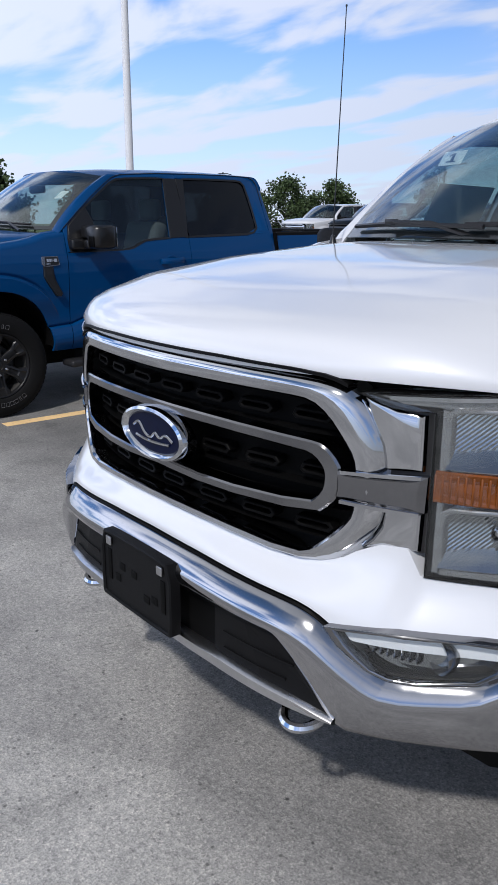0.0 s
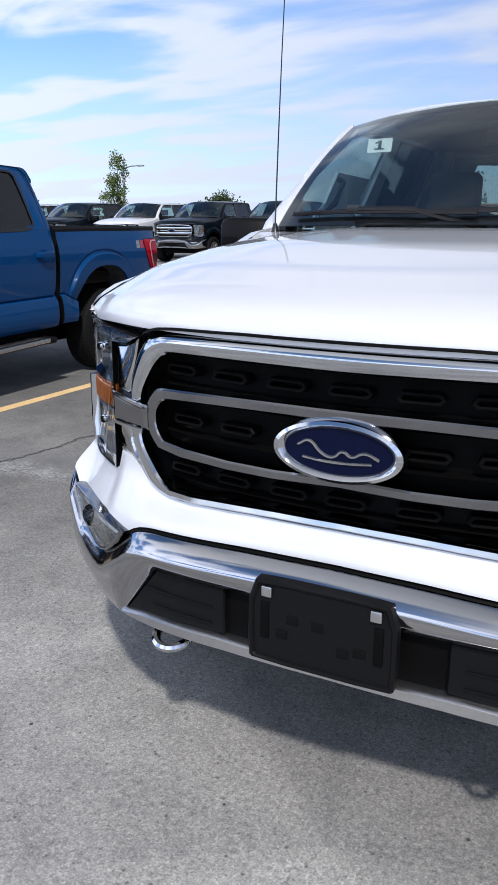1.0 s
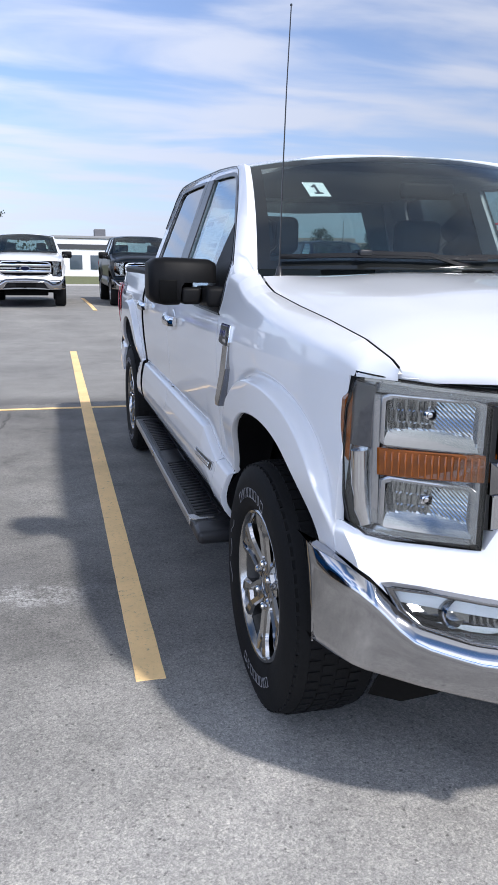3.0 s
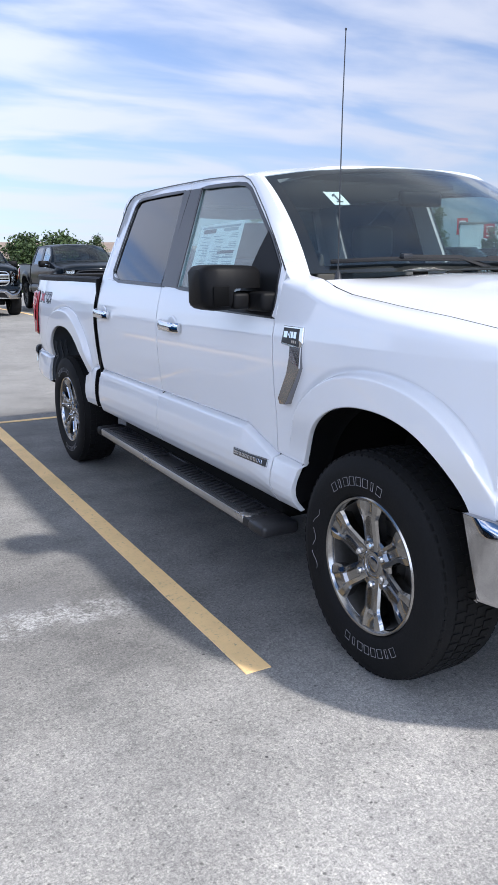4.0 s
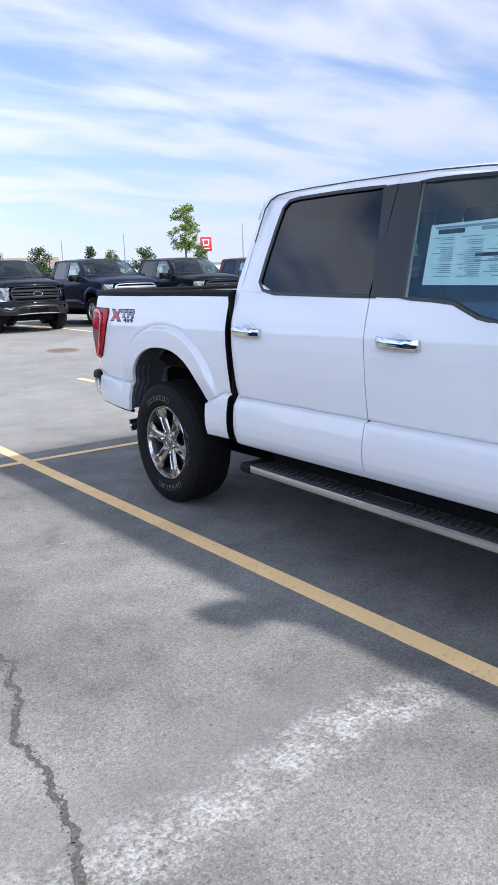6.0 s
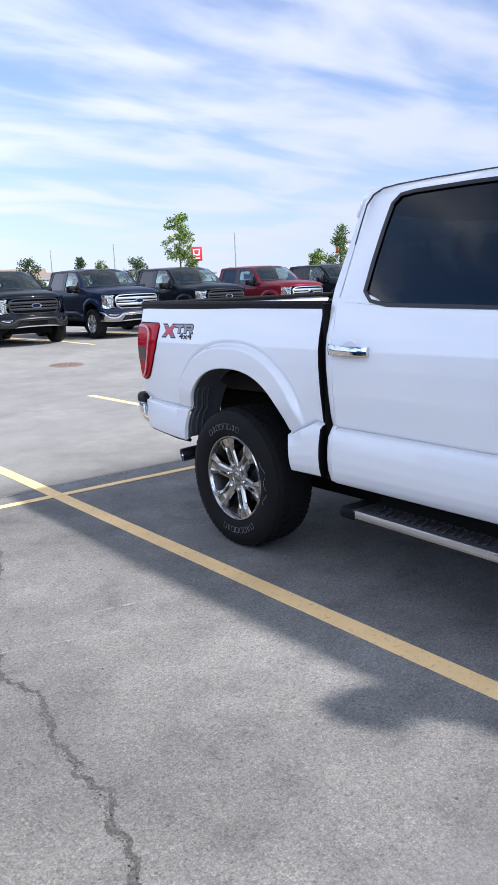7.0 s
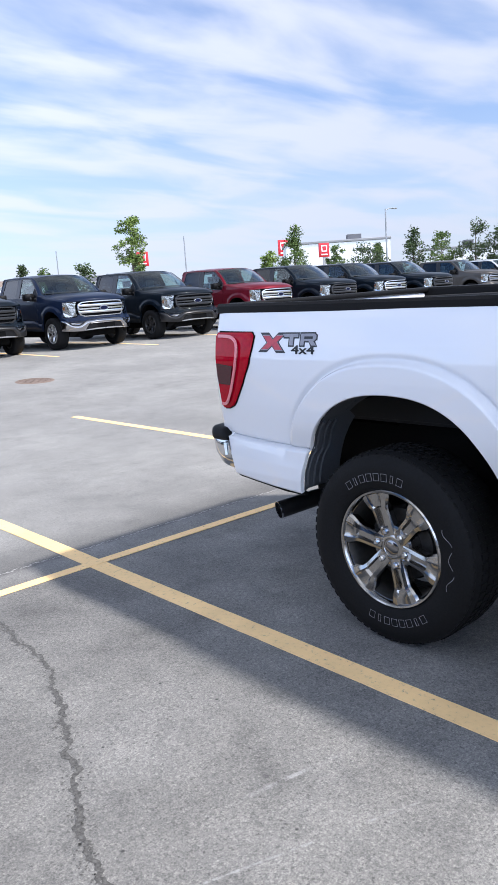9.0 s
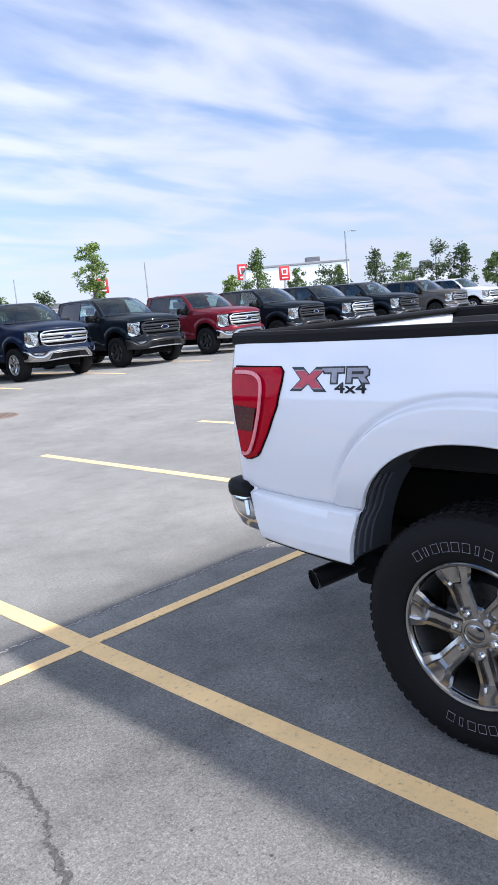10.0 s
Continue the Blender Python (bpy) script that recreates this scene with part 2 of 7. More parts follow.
def asphalt():
    m, nt, b = mat_base("bleached_asphalt", (0.3, 0.3, 0.3), 0.85, spec=0.3)
    big = noise_node(nt, 0.75, 9, 0.62)
    mid = noise_node(nt, 4.0, 8, 0.72)
    fine = noise_node(nt, 170, 3, 0.8)
    film = noise_node(nt, 0.33, 7, 0.6)
    co = nt.nodes.new("ShaderNodeTexCoord")
    vor = nt.nodes.new("ShaderNodeTexVoronoi")
    vor.inputs["Scale"].default_value = 150
    nt.links.new(co.outputs["Object"], vor.inputs["Vector"])
    base = ramp_node(nt, big.outputs["Fac"], [(0.38, (0.155, 0.152, 0.147)), (0.46, (0.183, 0.179, 0.173)), (0.54, (0.206, 0.202, 0.194)), (0.63, (0.240, 0.235, 0.227))]).outputs[0]
    fm = ramp_node(nt, film.outputs["Fac"], [(0.40, (0.89, 0.89, 0.895)), (0.5, (1, 1, 1)), (0.60, (1.09, 1.09, 1.085))]).outputs[0]
    base = mix_col(nt, 1.0, base, fm, "MULTIPLY")
    m1 = ramp_node(nt, mid.outputs["Fac"], [(0.25, (0.60, 0.60, 0.605)), (0.45, (0.96, 0.96, 0.955)), (0.75, (1.24, 1.23, 1.21))]).outputs[0]
    base = mix_col(nt, 1.0, base, m1, "MULTIPLY")
    m2 = ramp_node(nt, fine.outputs["Fac"], [(0.26, (0.52, 0.52, 0.53)), (0.5, (1, 1, 1)), (0.74, (1.50, 1.49, 1.48))]).outputs[0]
    base = mix_col(nt, 1.0, base, m2, "MULTIPLY")
    coarse = noise_node(nt, 62, 4, 0.75)
    m3 = ramp_node(nt, coarse.outputs["Fac"], [(0.28, (0.46, 0.46, 0.47)), (0.45, (0.95, 0.95, 0.95)), (0.60, (1.08, 1.08, 1.07)), (0.74, (1.42, 1.41, 1.39))]).outputs[0]
    base = mix_col(nt, 1.0, base, m3, "MULTIPLY")
    grains = ramp_node(nt, vor.outputs["Color"], [(0.1, (0.72, 0.72, 0.73)), (0.6, (1, 1, 1)), (0.95, (1.35, 1.33, 1.3))]).outputs[0]
    base = mix_col(nt, 0.75, base, grains, "MULTIPLY")
    # the driving aisle ahead of the bays is bleached paler
    sep = nt.nodes.new("ShaderNodeSeparateXYZ")
    nt.links.new(co.outputs["Object"], sep.inputs[0])
    aisle = nt.nodes.new("ShaderNodeMapRange")
    aisle.interpolation_type = "SMOOTHSTEP"
    aisle.inputs["From Min"].default_value, aisle.inputs["From Max"].default_value = -0.3, 1.6
    aisle.inputs["To Min"].default_value, aisle.inputs["To Max"].default_value = 1.0, 0.0
    nt.links.new(sep.outputs["Y"], aisle.inputs["Value"])
    base = mix_col(nt, aisle.outputs[0], base, mix_col(nt, 1.0, base, (1.74, 1.735, 1.72), "MULTIPLY"))
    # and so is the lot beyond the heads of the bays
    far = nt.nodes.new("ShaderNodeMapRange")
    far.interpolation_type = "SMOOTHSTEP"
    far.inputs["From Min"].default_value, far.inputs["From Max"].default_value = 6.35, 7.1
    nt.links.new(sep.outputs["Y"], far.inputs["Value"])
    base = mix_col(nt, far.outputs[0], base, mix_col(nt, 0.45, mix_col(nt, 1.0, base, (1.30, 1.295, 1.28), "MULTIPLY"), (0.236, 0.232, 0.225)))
    # a worn, darker strip along the paving joint behind the bays
    joint = noise_node(nt, 2.2, 6, 0.7)
    lean = nt.nodes.new("ShaderNodeMath")
    lean.operation = "MULTIPLY_ADD"
    lean.inputs[1].default_value = 0.25
    nt.links.new(joint.outputs["Fac"], lean.inputs[0])
    nt.links.new(sep.outputs["Y"], lean.inputs[2])
    strip = ramp_node(nt, lean.outputs[0], [(0.0, (0, 0, 0)), (1.0, (0, 0, 0))])
    strip_in = nt.nodes.new("ShaderNodeMapRange")
    strip_in.inputs["From Min"].default_value, strip_in.inputs["From Max"].default_value = 6.5, 8.0
    nt.links.new(lean.outputs[0], strip_in.inputs["Value"])
    nt.links.new(strip_in.outputs[0], strip.inputs[0])
    e = strip.color_ramp.elements
    e[0].position, e[1].position = 0.26, 0.62
    for p, c in ((0.29, 1.0), (0.42, 0.85)):
        q = e.new(p)
        q.color = (c, c, c, 1)
    base = mix_col(nt, strip.outputs[0], base, mix_col(nt, 1.0, base, (0.66, 0.66, 0.665), "MULTIPLY"))
    # dark damp stains of ragged outline
    for sx, sy, size, depth in ((-2.86, 1.80, 0.20, 0.42), (-2.90, 1.45, 0.13, 0.30), (-1.72, 1.50, 0.16, 0.22), (-3.05, 4.35, 0.30, 0.22)):
        spread_n = noise_node(nt, 5.0, 6, 0.7)
        off = nt.nodes.new("ShaderNodeVectorMath")
        off.operation = "MULTIPLY_ADD"
        off.inputs[1].default_value = (0.45, 0.45, 0.0)
        nt.links.new(spread_n.outputs["Color"], off.inputs[0])
        nt.links.new(co.outputs["Object"], off.inputs[2])
        dist = nt.nodes.new("ShaderNodeVectorMath")
        dist.operation = "DISTANCE"
        dist.inputs[1].default_value = (sx + 0.225, sy + 0.225, 0.0)
        nt.links.new(off.outputs[0], dist.inputs[0])
        stain = ramp_node(nt, dist.outputs["Value"], [(size * 0.55, (depth, depth, depth)), (size * 1.15, (0, 0, 0))]).outputs[0]
        base = mix_col(nt, stain, base, mix_col(nt, 1.0, base, (0.35, 0.35, 0.355), "MULTIPLY"))
    # sparse dark pits
    pit = nt.nodes.new("ShaderNodeTexVoronoi")
    pit.inputs["Scale"].default_value = 6.5
    nt.links.new(co.outputs["Object"], pit.inputs["Vector"])
    pm = ramp_node(nt, pit.outputs["Distance"], [(0.028, (1, 1, 1)), (0.05, (0, 0, 0))]).outputs[0]
    base = mix_col(nt, pm, base, (0.06, 0.06, 0.06))
    # chipped-out stones, thinly peppered
    chip = nt.nodes.new("ShaderNodeTexVoronoi")
    chip.inputs["Scale"].default_value = 27
    nt.links.new(co.outputs["Object"], chip.inputs["Vector"])
    cm = ramp_node(nt, chip.outputs["Distance"], [(0.08, (1, 1, 1)), (0.17, (0, 0, 0))]).outputs[0]
    some = ramp_node(nt, chip.outputs["Color"], [(0.36, (0, 0, 0)), (0.56, (0.75, 0.75, 0.75))]).outputs[0]
    base = mix_col(nt, mix_col(nt, 1.0, cm, some, "MULTIPLY"), base, (0.085, 0.083, 0.08))

    # scuffed pale band and darker tyre-worn patches across the aisle
    def band(p, q, width, wob):
        d = (Vector(q) - Vector(p)).normalized()
        nrm = Vector((-d.y, d.x, 0))
        dot = nt.nodes.new("ShaderNodeVectorMath")
        dot.operation = "DOT_PRODUCT"
        wn = noise_node(nt, 1.6, 5)
        off = nt.nodes.new("ShaderNodeVectorMath")
        off.operation = "MULTIPLY_ADD"
        off.inputs[1].default_value = (wob, wob, 0)
        nt.links.new(wn.outputs["Color"], off.inputs[0])
        nt.links.new(co.outputs["Object"], off.inputs[2])
        nt.links.new(off.outputs[0], dot.inputs[0])
        dot.inputs[1].default_value = nrm
        ab = nt.nodes.new("ShaderNodeMath")
        ab.operation = "SUBTRACT"
        ab.inputs[1].default_value = Vector(p).dot(nrm) + wob * 0.5 * (nrm.x + nrm.y)
        nt.links.new(dot.outputs["Value"], ab.inputs[0])
        ab2 = nt.nodes.new("ShaderNodeMath")
        ab2.operation = "ABSOLUTE"
        nt.links.new(ab.outputs[0], ab2.inputs[0])
        r = nt.nodes.new("ShaderNodeMapRange")
        r.interpolation_type = "SMOOTHSTEP"
        r.inputs["From Min"].default_value, r.inputs["From Max"].default_value = width * 0.35, width
        r.inputs["To Min"].default_value, r.inputs["To Max"].default_value = 1, 0
        nt.links.new(ab2.outputs[0], r.inputs["Value"])
        # only between p and q
        dot2 = nt.nodes.new("ShaderNodeVectorMath")
        dot2.operation = "DOT_PRODUCT"
        nt.links.new(off.outputs[0], dot2.inputs[0])
        dot2.inputs[1].default_value = d
        a, c = Vector(p).dot(d), Vector(q).dot(d)
        r2 = nt.nodes.new("ShaderNodeMapRange")
        r2.interpolation_type = "SMOOTHSTEP"
        r2.inputs["From Min"].default_value, r2.inputs["From Max"].default_value = a - 0.2, a + 0.2
        r3 = nt.nodes.new("ShaderNodeMapRange")
        r3.interpolation_type = "SMOOTHSTEP"
        r3.inputs["From Min"].default_value, r3.inputs["From Max"].default_value = c - 0.25, c + 0.25
        r3.inputs["To Min"].default_value, r3.inputs["To Max"].default_value = 1, 0
        cur = r.outputs[0]
        for k in (r2, r3):
            nt.links.new(dot2.outputs["Value"], k.inputs["Value"])
            mu = nt.nodes.new("ShaderNodeMath")
            mu.operation = "MULTIPLY"
            nt.links.new(cur, mu.inputs[0])
            nt.links.new(k.outputs[0], mu.inputs[1])
            cur = mu.outputs[0]
        sp = noise_node(nt, 6, 12, 0.93)
        sr = ramp_node(nt, sp.outputs["Fac"], [(0.47, (0, 0, 0)), (0.56, (1, 1, 1))])
        mu = nt.nodes.new("ShaderNodeMath")
        mu.operation = "MULTIPLY"
        nt.links.new(cur, mu.inputs[0])
        nt.links.new(sr.outputs[0], mu.inputs[1])
        return mu.outputs[0], cur

    speck = ramp_node(nt, coarse.outputs["Fac"], [(0.40, (0.12, 0.12, 0.12)), (0.58, (1, 1, 1))]).outputs[0]
    pale, _ = band((-3.0, 1.93, 0), (-1.42, 1.95, 0), 0.19, 0.30)
    base = mix_col(nt, mix_col(nt, 1.0, pale, speck, "MULTIPLY"), base, (0.50, 0.50, 0.495))
    for p, q, width, tone in (((-3.0, 4.41, 0), (-1.75, 3.97, 0), 0.006, 0.34), ((-1.97, 4.335, 0), (-1.80, 4.30, 0), 0.012, 0.44)):
        pale2, _ = band(p, q, width, 0.02)
        base = mix_col(nt, pale2, base, (tone, tone, tone * 0.98))
    _, dk = band((-3.1, 2.17, 0), (-1.6, 2.14, 0), 0.24, 0.50)
    dkm = nt.nodes.new("ShaderNodeMath")
    dkm.operation = "MULTIPLY"
    dkm.inputs[1].default_value = 0.4
    nt.links.new(dk, dkm.inputs[0])
    base = mix_col(nt, dkm.outputs[0], base, (0.16, 0.16, 0.165))
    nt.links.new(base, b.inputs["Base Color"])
    h = nt.nodes.new("ShaderNodeMath")
    h.operation = "ADD"
    nt.links.new(fine.outputs["Fac"], h.inputs[0])
    nt.links.new(vor.outputs["Distance"], h.inputs[1])
    bump(nt, b, h.outputs[0], 0.4, 0.002)
    return m


def line_paint(name, colour):
    m, nt, b = mat_base(name, colour, 0.75, spec=0.3)
    n = noise_node(nt, 45, 5, 0.75)
    n2 = noise_node(nt, 2.0, 4)
    worn = tuple(c * 0.55 + 0.08 for c in colour)
    r = ramp_node(nt, n.outputs["Fac"], [(0.27, (0.12, 0.115, 0.10)), (0.335, worn), (0.42, colour), (0.8, tuple(c * 1.06 for c in colour))])
    r2 = ramp_node(nt, n2.outputs["Fac"], [(0.3, (0.82, 0.82, 0.82)), (0.7, (1.05, 1.05, 1.05))])
    nt.links.new(mix_col(nt, 1.0, r.outputs[0], r2.outputs[0], "MULTIPLY"), b.inputs["Base Color"])
    bump(nt, b, n.outputs["Fac"], 0.4, 0.003)
    return m


ASPHALT = asphalt()
YELLOW = line_paint("worn_yellow_paint", (0.99, 0.68, 0.33))
CRACK = simple("crack_dirt", (0.095, 0.092, 0.088), 0.95, 0, 0.5, 90, 0.6)


# ---------------------------------------------------------------- mesh tools
def part(name, bm, material, parent=None, label="", smooth=38):
    """Links a bmesh as one mesh object, under parent if there is one."""
    me = bpy.data.meshes.new(name)
    bmesh.ops.recalc_face_normals(bm, faces=bm.faces)
    bm.to_mesh(me)
    bm.free()
    me.materials.append(material)
    if smooth:
        me.shade_smooth()
        me.set_sharp_from_angle(angle=radians(smooth))
    ob = new(name, me)
    if parent is not None:
        ob.parent = parent
    if label:
        ob["label"] = label
    return ob


def again(ob, parent, m=None, name=None):
    """The same part once more, on the same mesh."""
    o = new(name or ob.name.split(".")[0], ob.data)
    o.parent = parent
    if m is not None:
        o.matrix_basis = m
    if "label" in ob:
        o["label"] = ob["label"]
    return o


def itp(x, xs, ys):
    return float(np.interp(x, xs, ys))


def sstep(a, b, x):
    t = min(1.0, max(0.0, (x - a) / (b - a)))
    return t * t * (3 - 2 * t)


def loft(cols, closed_u=False, closed_v=False, caps=False, bm=None):
    bm = bm or bmesh.new()
    vs = [[bm.verts.new(p) for p in c] for c in cols]
    n, k = len(vs), len(vs[0])
    for i in range(n if closed_u else n - 1):
        a, b = vs[i], vs[(i + 1) % n]
        for j in range(k if closed_v else k - 1):
            j2 = (j + 1) % k
            try:
                bm.faces.new((a[j], b[j], b[j2], a[j2]))
            except ValueError:
                pass
    if caps:
        for c in (vs[0], vs[-1]):
            try:
                bm.faces.new(c)
            except ValueError:
                pass
    return bm


def rbox(c, s, bev=0.01, seg=2, bm=None, m=None):
    bm = bm or bmesh.new()
    t = bmesh.new()
    bmesh.ops.create_cube(t, size=1)
    for v in t.verts:
        v.co = Vector((v.co.x * s[0], v.co.y * s[1], v.co.z * s[2]))
    if bev:
        bmesh.ops.bevel(t, geom=t.edges[:], offset=min(bev, min(s) * 0.45), segments=seg, affect="EDGES", profile=0.5)
    for v in t.verts:
        v.co = (m @ v.co if m else v.co) + Vector(c)
    merge(bm, t)
    return bm


def merge(bm, t):
    mp = {v: bm.verts.new(v.co) for v in t.verts}
    for f in t.faces:
        try:
            bm.faces.new([mp[v] for v in f.verts])
        except ValueError:
            pass
    t.free()


def tube(pts, r, n=8, bm=None, closed=False):
    bm = bm or bmesh.new()
    pts = [Vector(p) for p in pts]
    rr = r if isinstance(r, (list, tuple)) else [r] * len(pts)
    cols = []
    up = Vector((0.13, 0.2, 1)).normalized()
    for i, p in enumerate(pts):
        if closed:
            d = pts[(i + 1) % len(pts)] - pts[i - 1]
        else:
            d = pts[min(i + 1, len(pts) - 1)] - pts[max(i - 1, 0)]
        d.normalize()
        a = d.cross(up)
        if a.length < 1e-3:
            a = d.cross(Vector((1, 0, 0)))
        a.normalize()
        b = d.cross(a)
        cols.append([p + (a * math.cos(2 * math.pi * k / n) + b * math.sin(2 * math.pi * k / n)) * rr[i] for k in range(n)])
    return loft(cols, closed_u=closed, closed_v=True, caps=not closed, bm=bm)


def lathe(profile, axis, n=48, bm=None, centre=(0, 0, 0)):
    """profile: (radius, along) turned about the x axis ('x') or z axis ('z')."""
    cols = []
    for k in range(n):
        a = 2 * math.pi * k / n
        c, s = math.cos(a), math.sin(a)
        if axis == "x":
            cols.append([Vector(centre) + Vector((h, r * c, r * s)) for r, h in profile])
        else:
            cols.append([Vector(centre) + Vector((r * c, r * s, h)) for r, h in profile])
    return loft(cols, closed_u=True, bm=bm)


def chaikin(pts, times=2, closed=True):
    pts = [Vector(p) for p in pts]
    for _ in range(times):
        out = []
        n = len(pts)
        if not closed:
            out.append(pts[0])
        for i in range(n if closed else n - 1):
            a, b = pts[i], pts[(i + 1) % n]
            out += [a * 0.75 + b * 0.25, a * 0.25 + b * 0.75]
        if not closed:
            out.append(pts[-1])
        pts = out
    return pts


def plate(poly, place, depth, bm=None, cut=0.0):
    """A flat outline (u, v) given thickness: place(u, v, off) maps it into the world, off running inwards."""
    bm = bm or bmesh.new()
    n = len(poly)
    rings = []
    if cut:
        inner = []
        for i in range(n):
            p0, p1, p2 = Vector(poly[i - 1][:2]), Vector(poly[i][:2]), Vector(poly[(i + 1) % n][:2])
            d = ((p1 - p0).normalized() + (p2 - p1).normalized())
            nn = Vector((-d.y, d.x)).normalized() if d.length > 1e-6 else Vector((0, 0))
            area = sum(poly[k - 1][0] * poly[k][1] - poly[k][0] * poly[k - 1][1] for k in range(n))
            inner.append(p1 + nn * cut * (1 if area > 0 else -1))
        rings.append([bm.verts.new(place(p.x, p.y, 0)) for p in inner])
        rings.append([bm.verts.new(place(p[0], p[1], cut)) for p in poly])
    else:
        rings.append([bm.verts.new(place(p[0], p[1], 0)) for p in poly])
    rings.append([bm.verts.new(place(p[0], p[1], depth)) for p in poly])
    bm.faces.new(rings[0])
    bm.faces.new(rings[-1])
    for a, b in zip(rings, rings[1:]):
        for i in range(n):
            bm.faces.new((a[i], a[(i + 1) % n], b[(i + 1) % n], b[i]))
    return bm


def ring(outer, inner, place, depth, bev=0.004, bm=None, crown=0.0):
    """A frame between two outlines of as many points each."""
    cols = []
    n = len(outer)
    for i in range(n):
        o, q = Vector(outer[i][:2]), Vector(inner[i][:2])
        d = (q - o)
        w = d.length
        d = d / w if w > 1e-6 else d
        b = min(bev, w * 0.3)
        pts = [place(*o, depth), place(*o, b), place(*(o + d * b), 0), place(*((o + q) / 2), -crown), place(*(q - d * b), 0), place(*q, b), place(*q, depth)]
        cols.append([Vector(p) for p in pts])
    return loft(cols, closed_u=True, bm=bm)


def ribbon(path, place, width, height, bm=None, closed=False):
    """A raised strip along a path of (u, v) points."""
    pts = [Vector(p[:2]) for p in path]
    cols = []
    n = len(pts)
    for i, p in enumerate(pts):
        a = pts[i - 1] if (closed or i) else p
        b = pts[(i + 1) % n] if (closed or i < n - 1) else p
        d = (b - a).normalized()
        nn = Vector((-d.y, d.x)) * width / 2
        cols.append([Vector(place(*(p + nn), 0.002)), Vector(place(*(p + nn * 0.8), -height)), Vector(place(*(p - nn * 0.8), -height)), Vector(place(*(p - nn), 0.002))])
    return loft(cols, closed_u=closed, bm=bm)


def grid(us, vs, f, bm=None):
    return loft([[Vector(f(u, v)) for v in vs] for u in us], bm=bm)


def thicken(bm, vec):
    """Gives an open sheet a back and edges, shifted by vec."""
    geo = bmesh.ops.extrude_face_region(bm, geom=bm.faces[:])
    bmesh.ops.translate(bm, vec=vec, verts=[g for g in geo["geom"] if isinstance(g, bmesh.types.BMVert)])
    return bm


def thing(name, label, category, group="", kind=""):
    return tagged(new(name), label, category, group, kind)


def text_mesh(body, size, depth=0.001):
    cu = bpy.data.curves.new("letters", "FONT")
    cu.body, cu.size, cu.extrude, cu.align_x, cu.align_y = body, size, depth, "CENTER", "CENTER"
    ob = bpy.data.objects.new("letters", cu)
    scene.collection.objects.link(ob)
    bpy.context.view_layer.update()
    me = bpy.data.meshes.new_from_object(ob.evaluated_get(bpy.context.evaluated_depsgraph_get()))
    bpy.data.objects.remove(ob)
    bm = bmesh.new()
    bm.from_mesh(me)
    bpy.data.meshes.remove(me)
    return bm


# ---------------------------------------------------------------- pickup trucks
# The truck stands with its front bumper at y = 0, heading towards -y, its middle at x = 0.
AXLE_F, AXLE_R = 0.937, 4.631
ARCH = {"f": (0.937, 0.48, 0.470, 0.482, 2.2), "r": (4.600, 0.50, 0.487, 0.536, 2.35)}
SIDE_Z = [0.44, 0.47, 0.50, 0.54, 0.58, 0.63, 0.69, 0.74, 0.768, 0.779, 0.791, 0.82, 0.95, 1.08, 1.16, 1.22, 1.28, 1.33, 1.38, 1.43]
SIDE_W = [0.925, 0.950, 0.972, 0.993, 1.004, 1.008, 1.004, 0.994, 0.987, 0.951, 0.966, 0.9695, 0.984, 0.992, 0.991, 0.981, 0.966, 0.953, 0.938, 0.922]


def grille_y(x):
    return -0.005 + 0.25 * x * x + 0.26 * x ** 4


def bumper_y(x):
    a = min(abs(x), 0.72)
    return -0.07 + 0.07 * a * a + 0.46 * a ** 4 + 0.79 * (abs(x) - a)


def arch_e(which, y, z):
    yc, zc, a, b, n = ARCH[which]
    return (abs((y - yc) / a) ** n + abs(max(z - zc, 0) / b) ** n) ** (1 / n)


def arch_z(which, y):
    yc, zc, a, b, n = ARCH[which]
    u = abs((y - yc) / a)
    return zc if u >= 1 else zc + b * (1 - u ** n) ** (1 / n)


def crease_z(y):
    return itp(y, [1.40, 1.59, 1.83, 3.85, 3.95, 4.12, 5.05, 5.6], [0.66, 0.672, 0.757, 0.785, 0.80, 0.725, 0.765, 0.778])


def side_w(y, z):
    c = crease_z(y)
    zz = z + (0.775 - c) * math.exp(-((z - c) / 0.13) ** 2)
    w = itp(zz, SIDE_Z, SIDE_W)
    if y < 1.05:
        w -= (0.030 + 0.036 * sstep(0.80, 1.10, z)) * ((1.05 - y) / 0.6) ** 2
    if y < 0.42:
        w = min(w, itp(y, [0.21, 0.243, 0.29, 0.352, 0.392, 0.43], [0.792, 0.814, 0.838, 0.882, 0.913, 0.945]) + 0.035 * (1 - sstep(0.80, 1.10, z)))
    if y > 5.15:
        w -= 0.055 * ((y - 5.15) / 0.53) ** 2
    for k in "fr":
        e = arch_e(k, y, z)
        w += (0.034 * (1 - sstep(1.212, 1.248, e)) - 0.013 * math.exp(-((e - 1.258) / 0.020) ** 2) * sstep(0.80, 1.00, z)) * sstep(0.70, 0.90, z)
    return w


def upper_w(z):
    return itp(z, [1.15, 1.25, 1.35, 1.92], [0.990, 0.972, 0.950, 0.728])


def seam_z(y):
    return itp(y, [0.26, 0.34, 0.47, 0.71, 0.95, 1.20, 1.30, 1.40, 1.57], [1.168, 1.206, 1.240, 1.272, 1.298, 1.330, 1.352, 1.384, 1.408])


def seam_x(y):
    return itp(y, [0.26, 0.46, 0.95, 1.20, 1.36, 1.57], [0.836, 0.852, 0.868, 0.874, 0.866, 0.850])


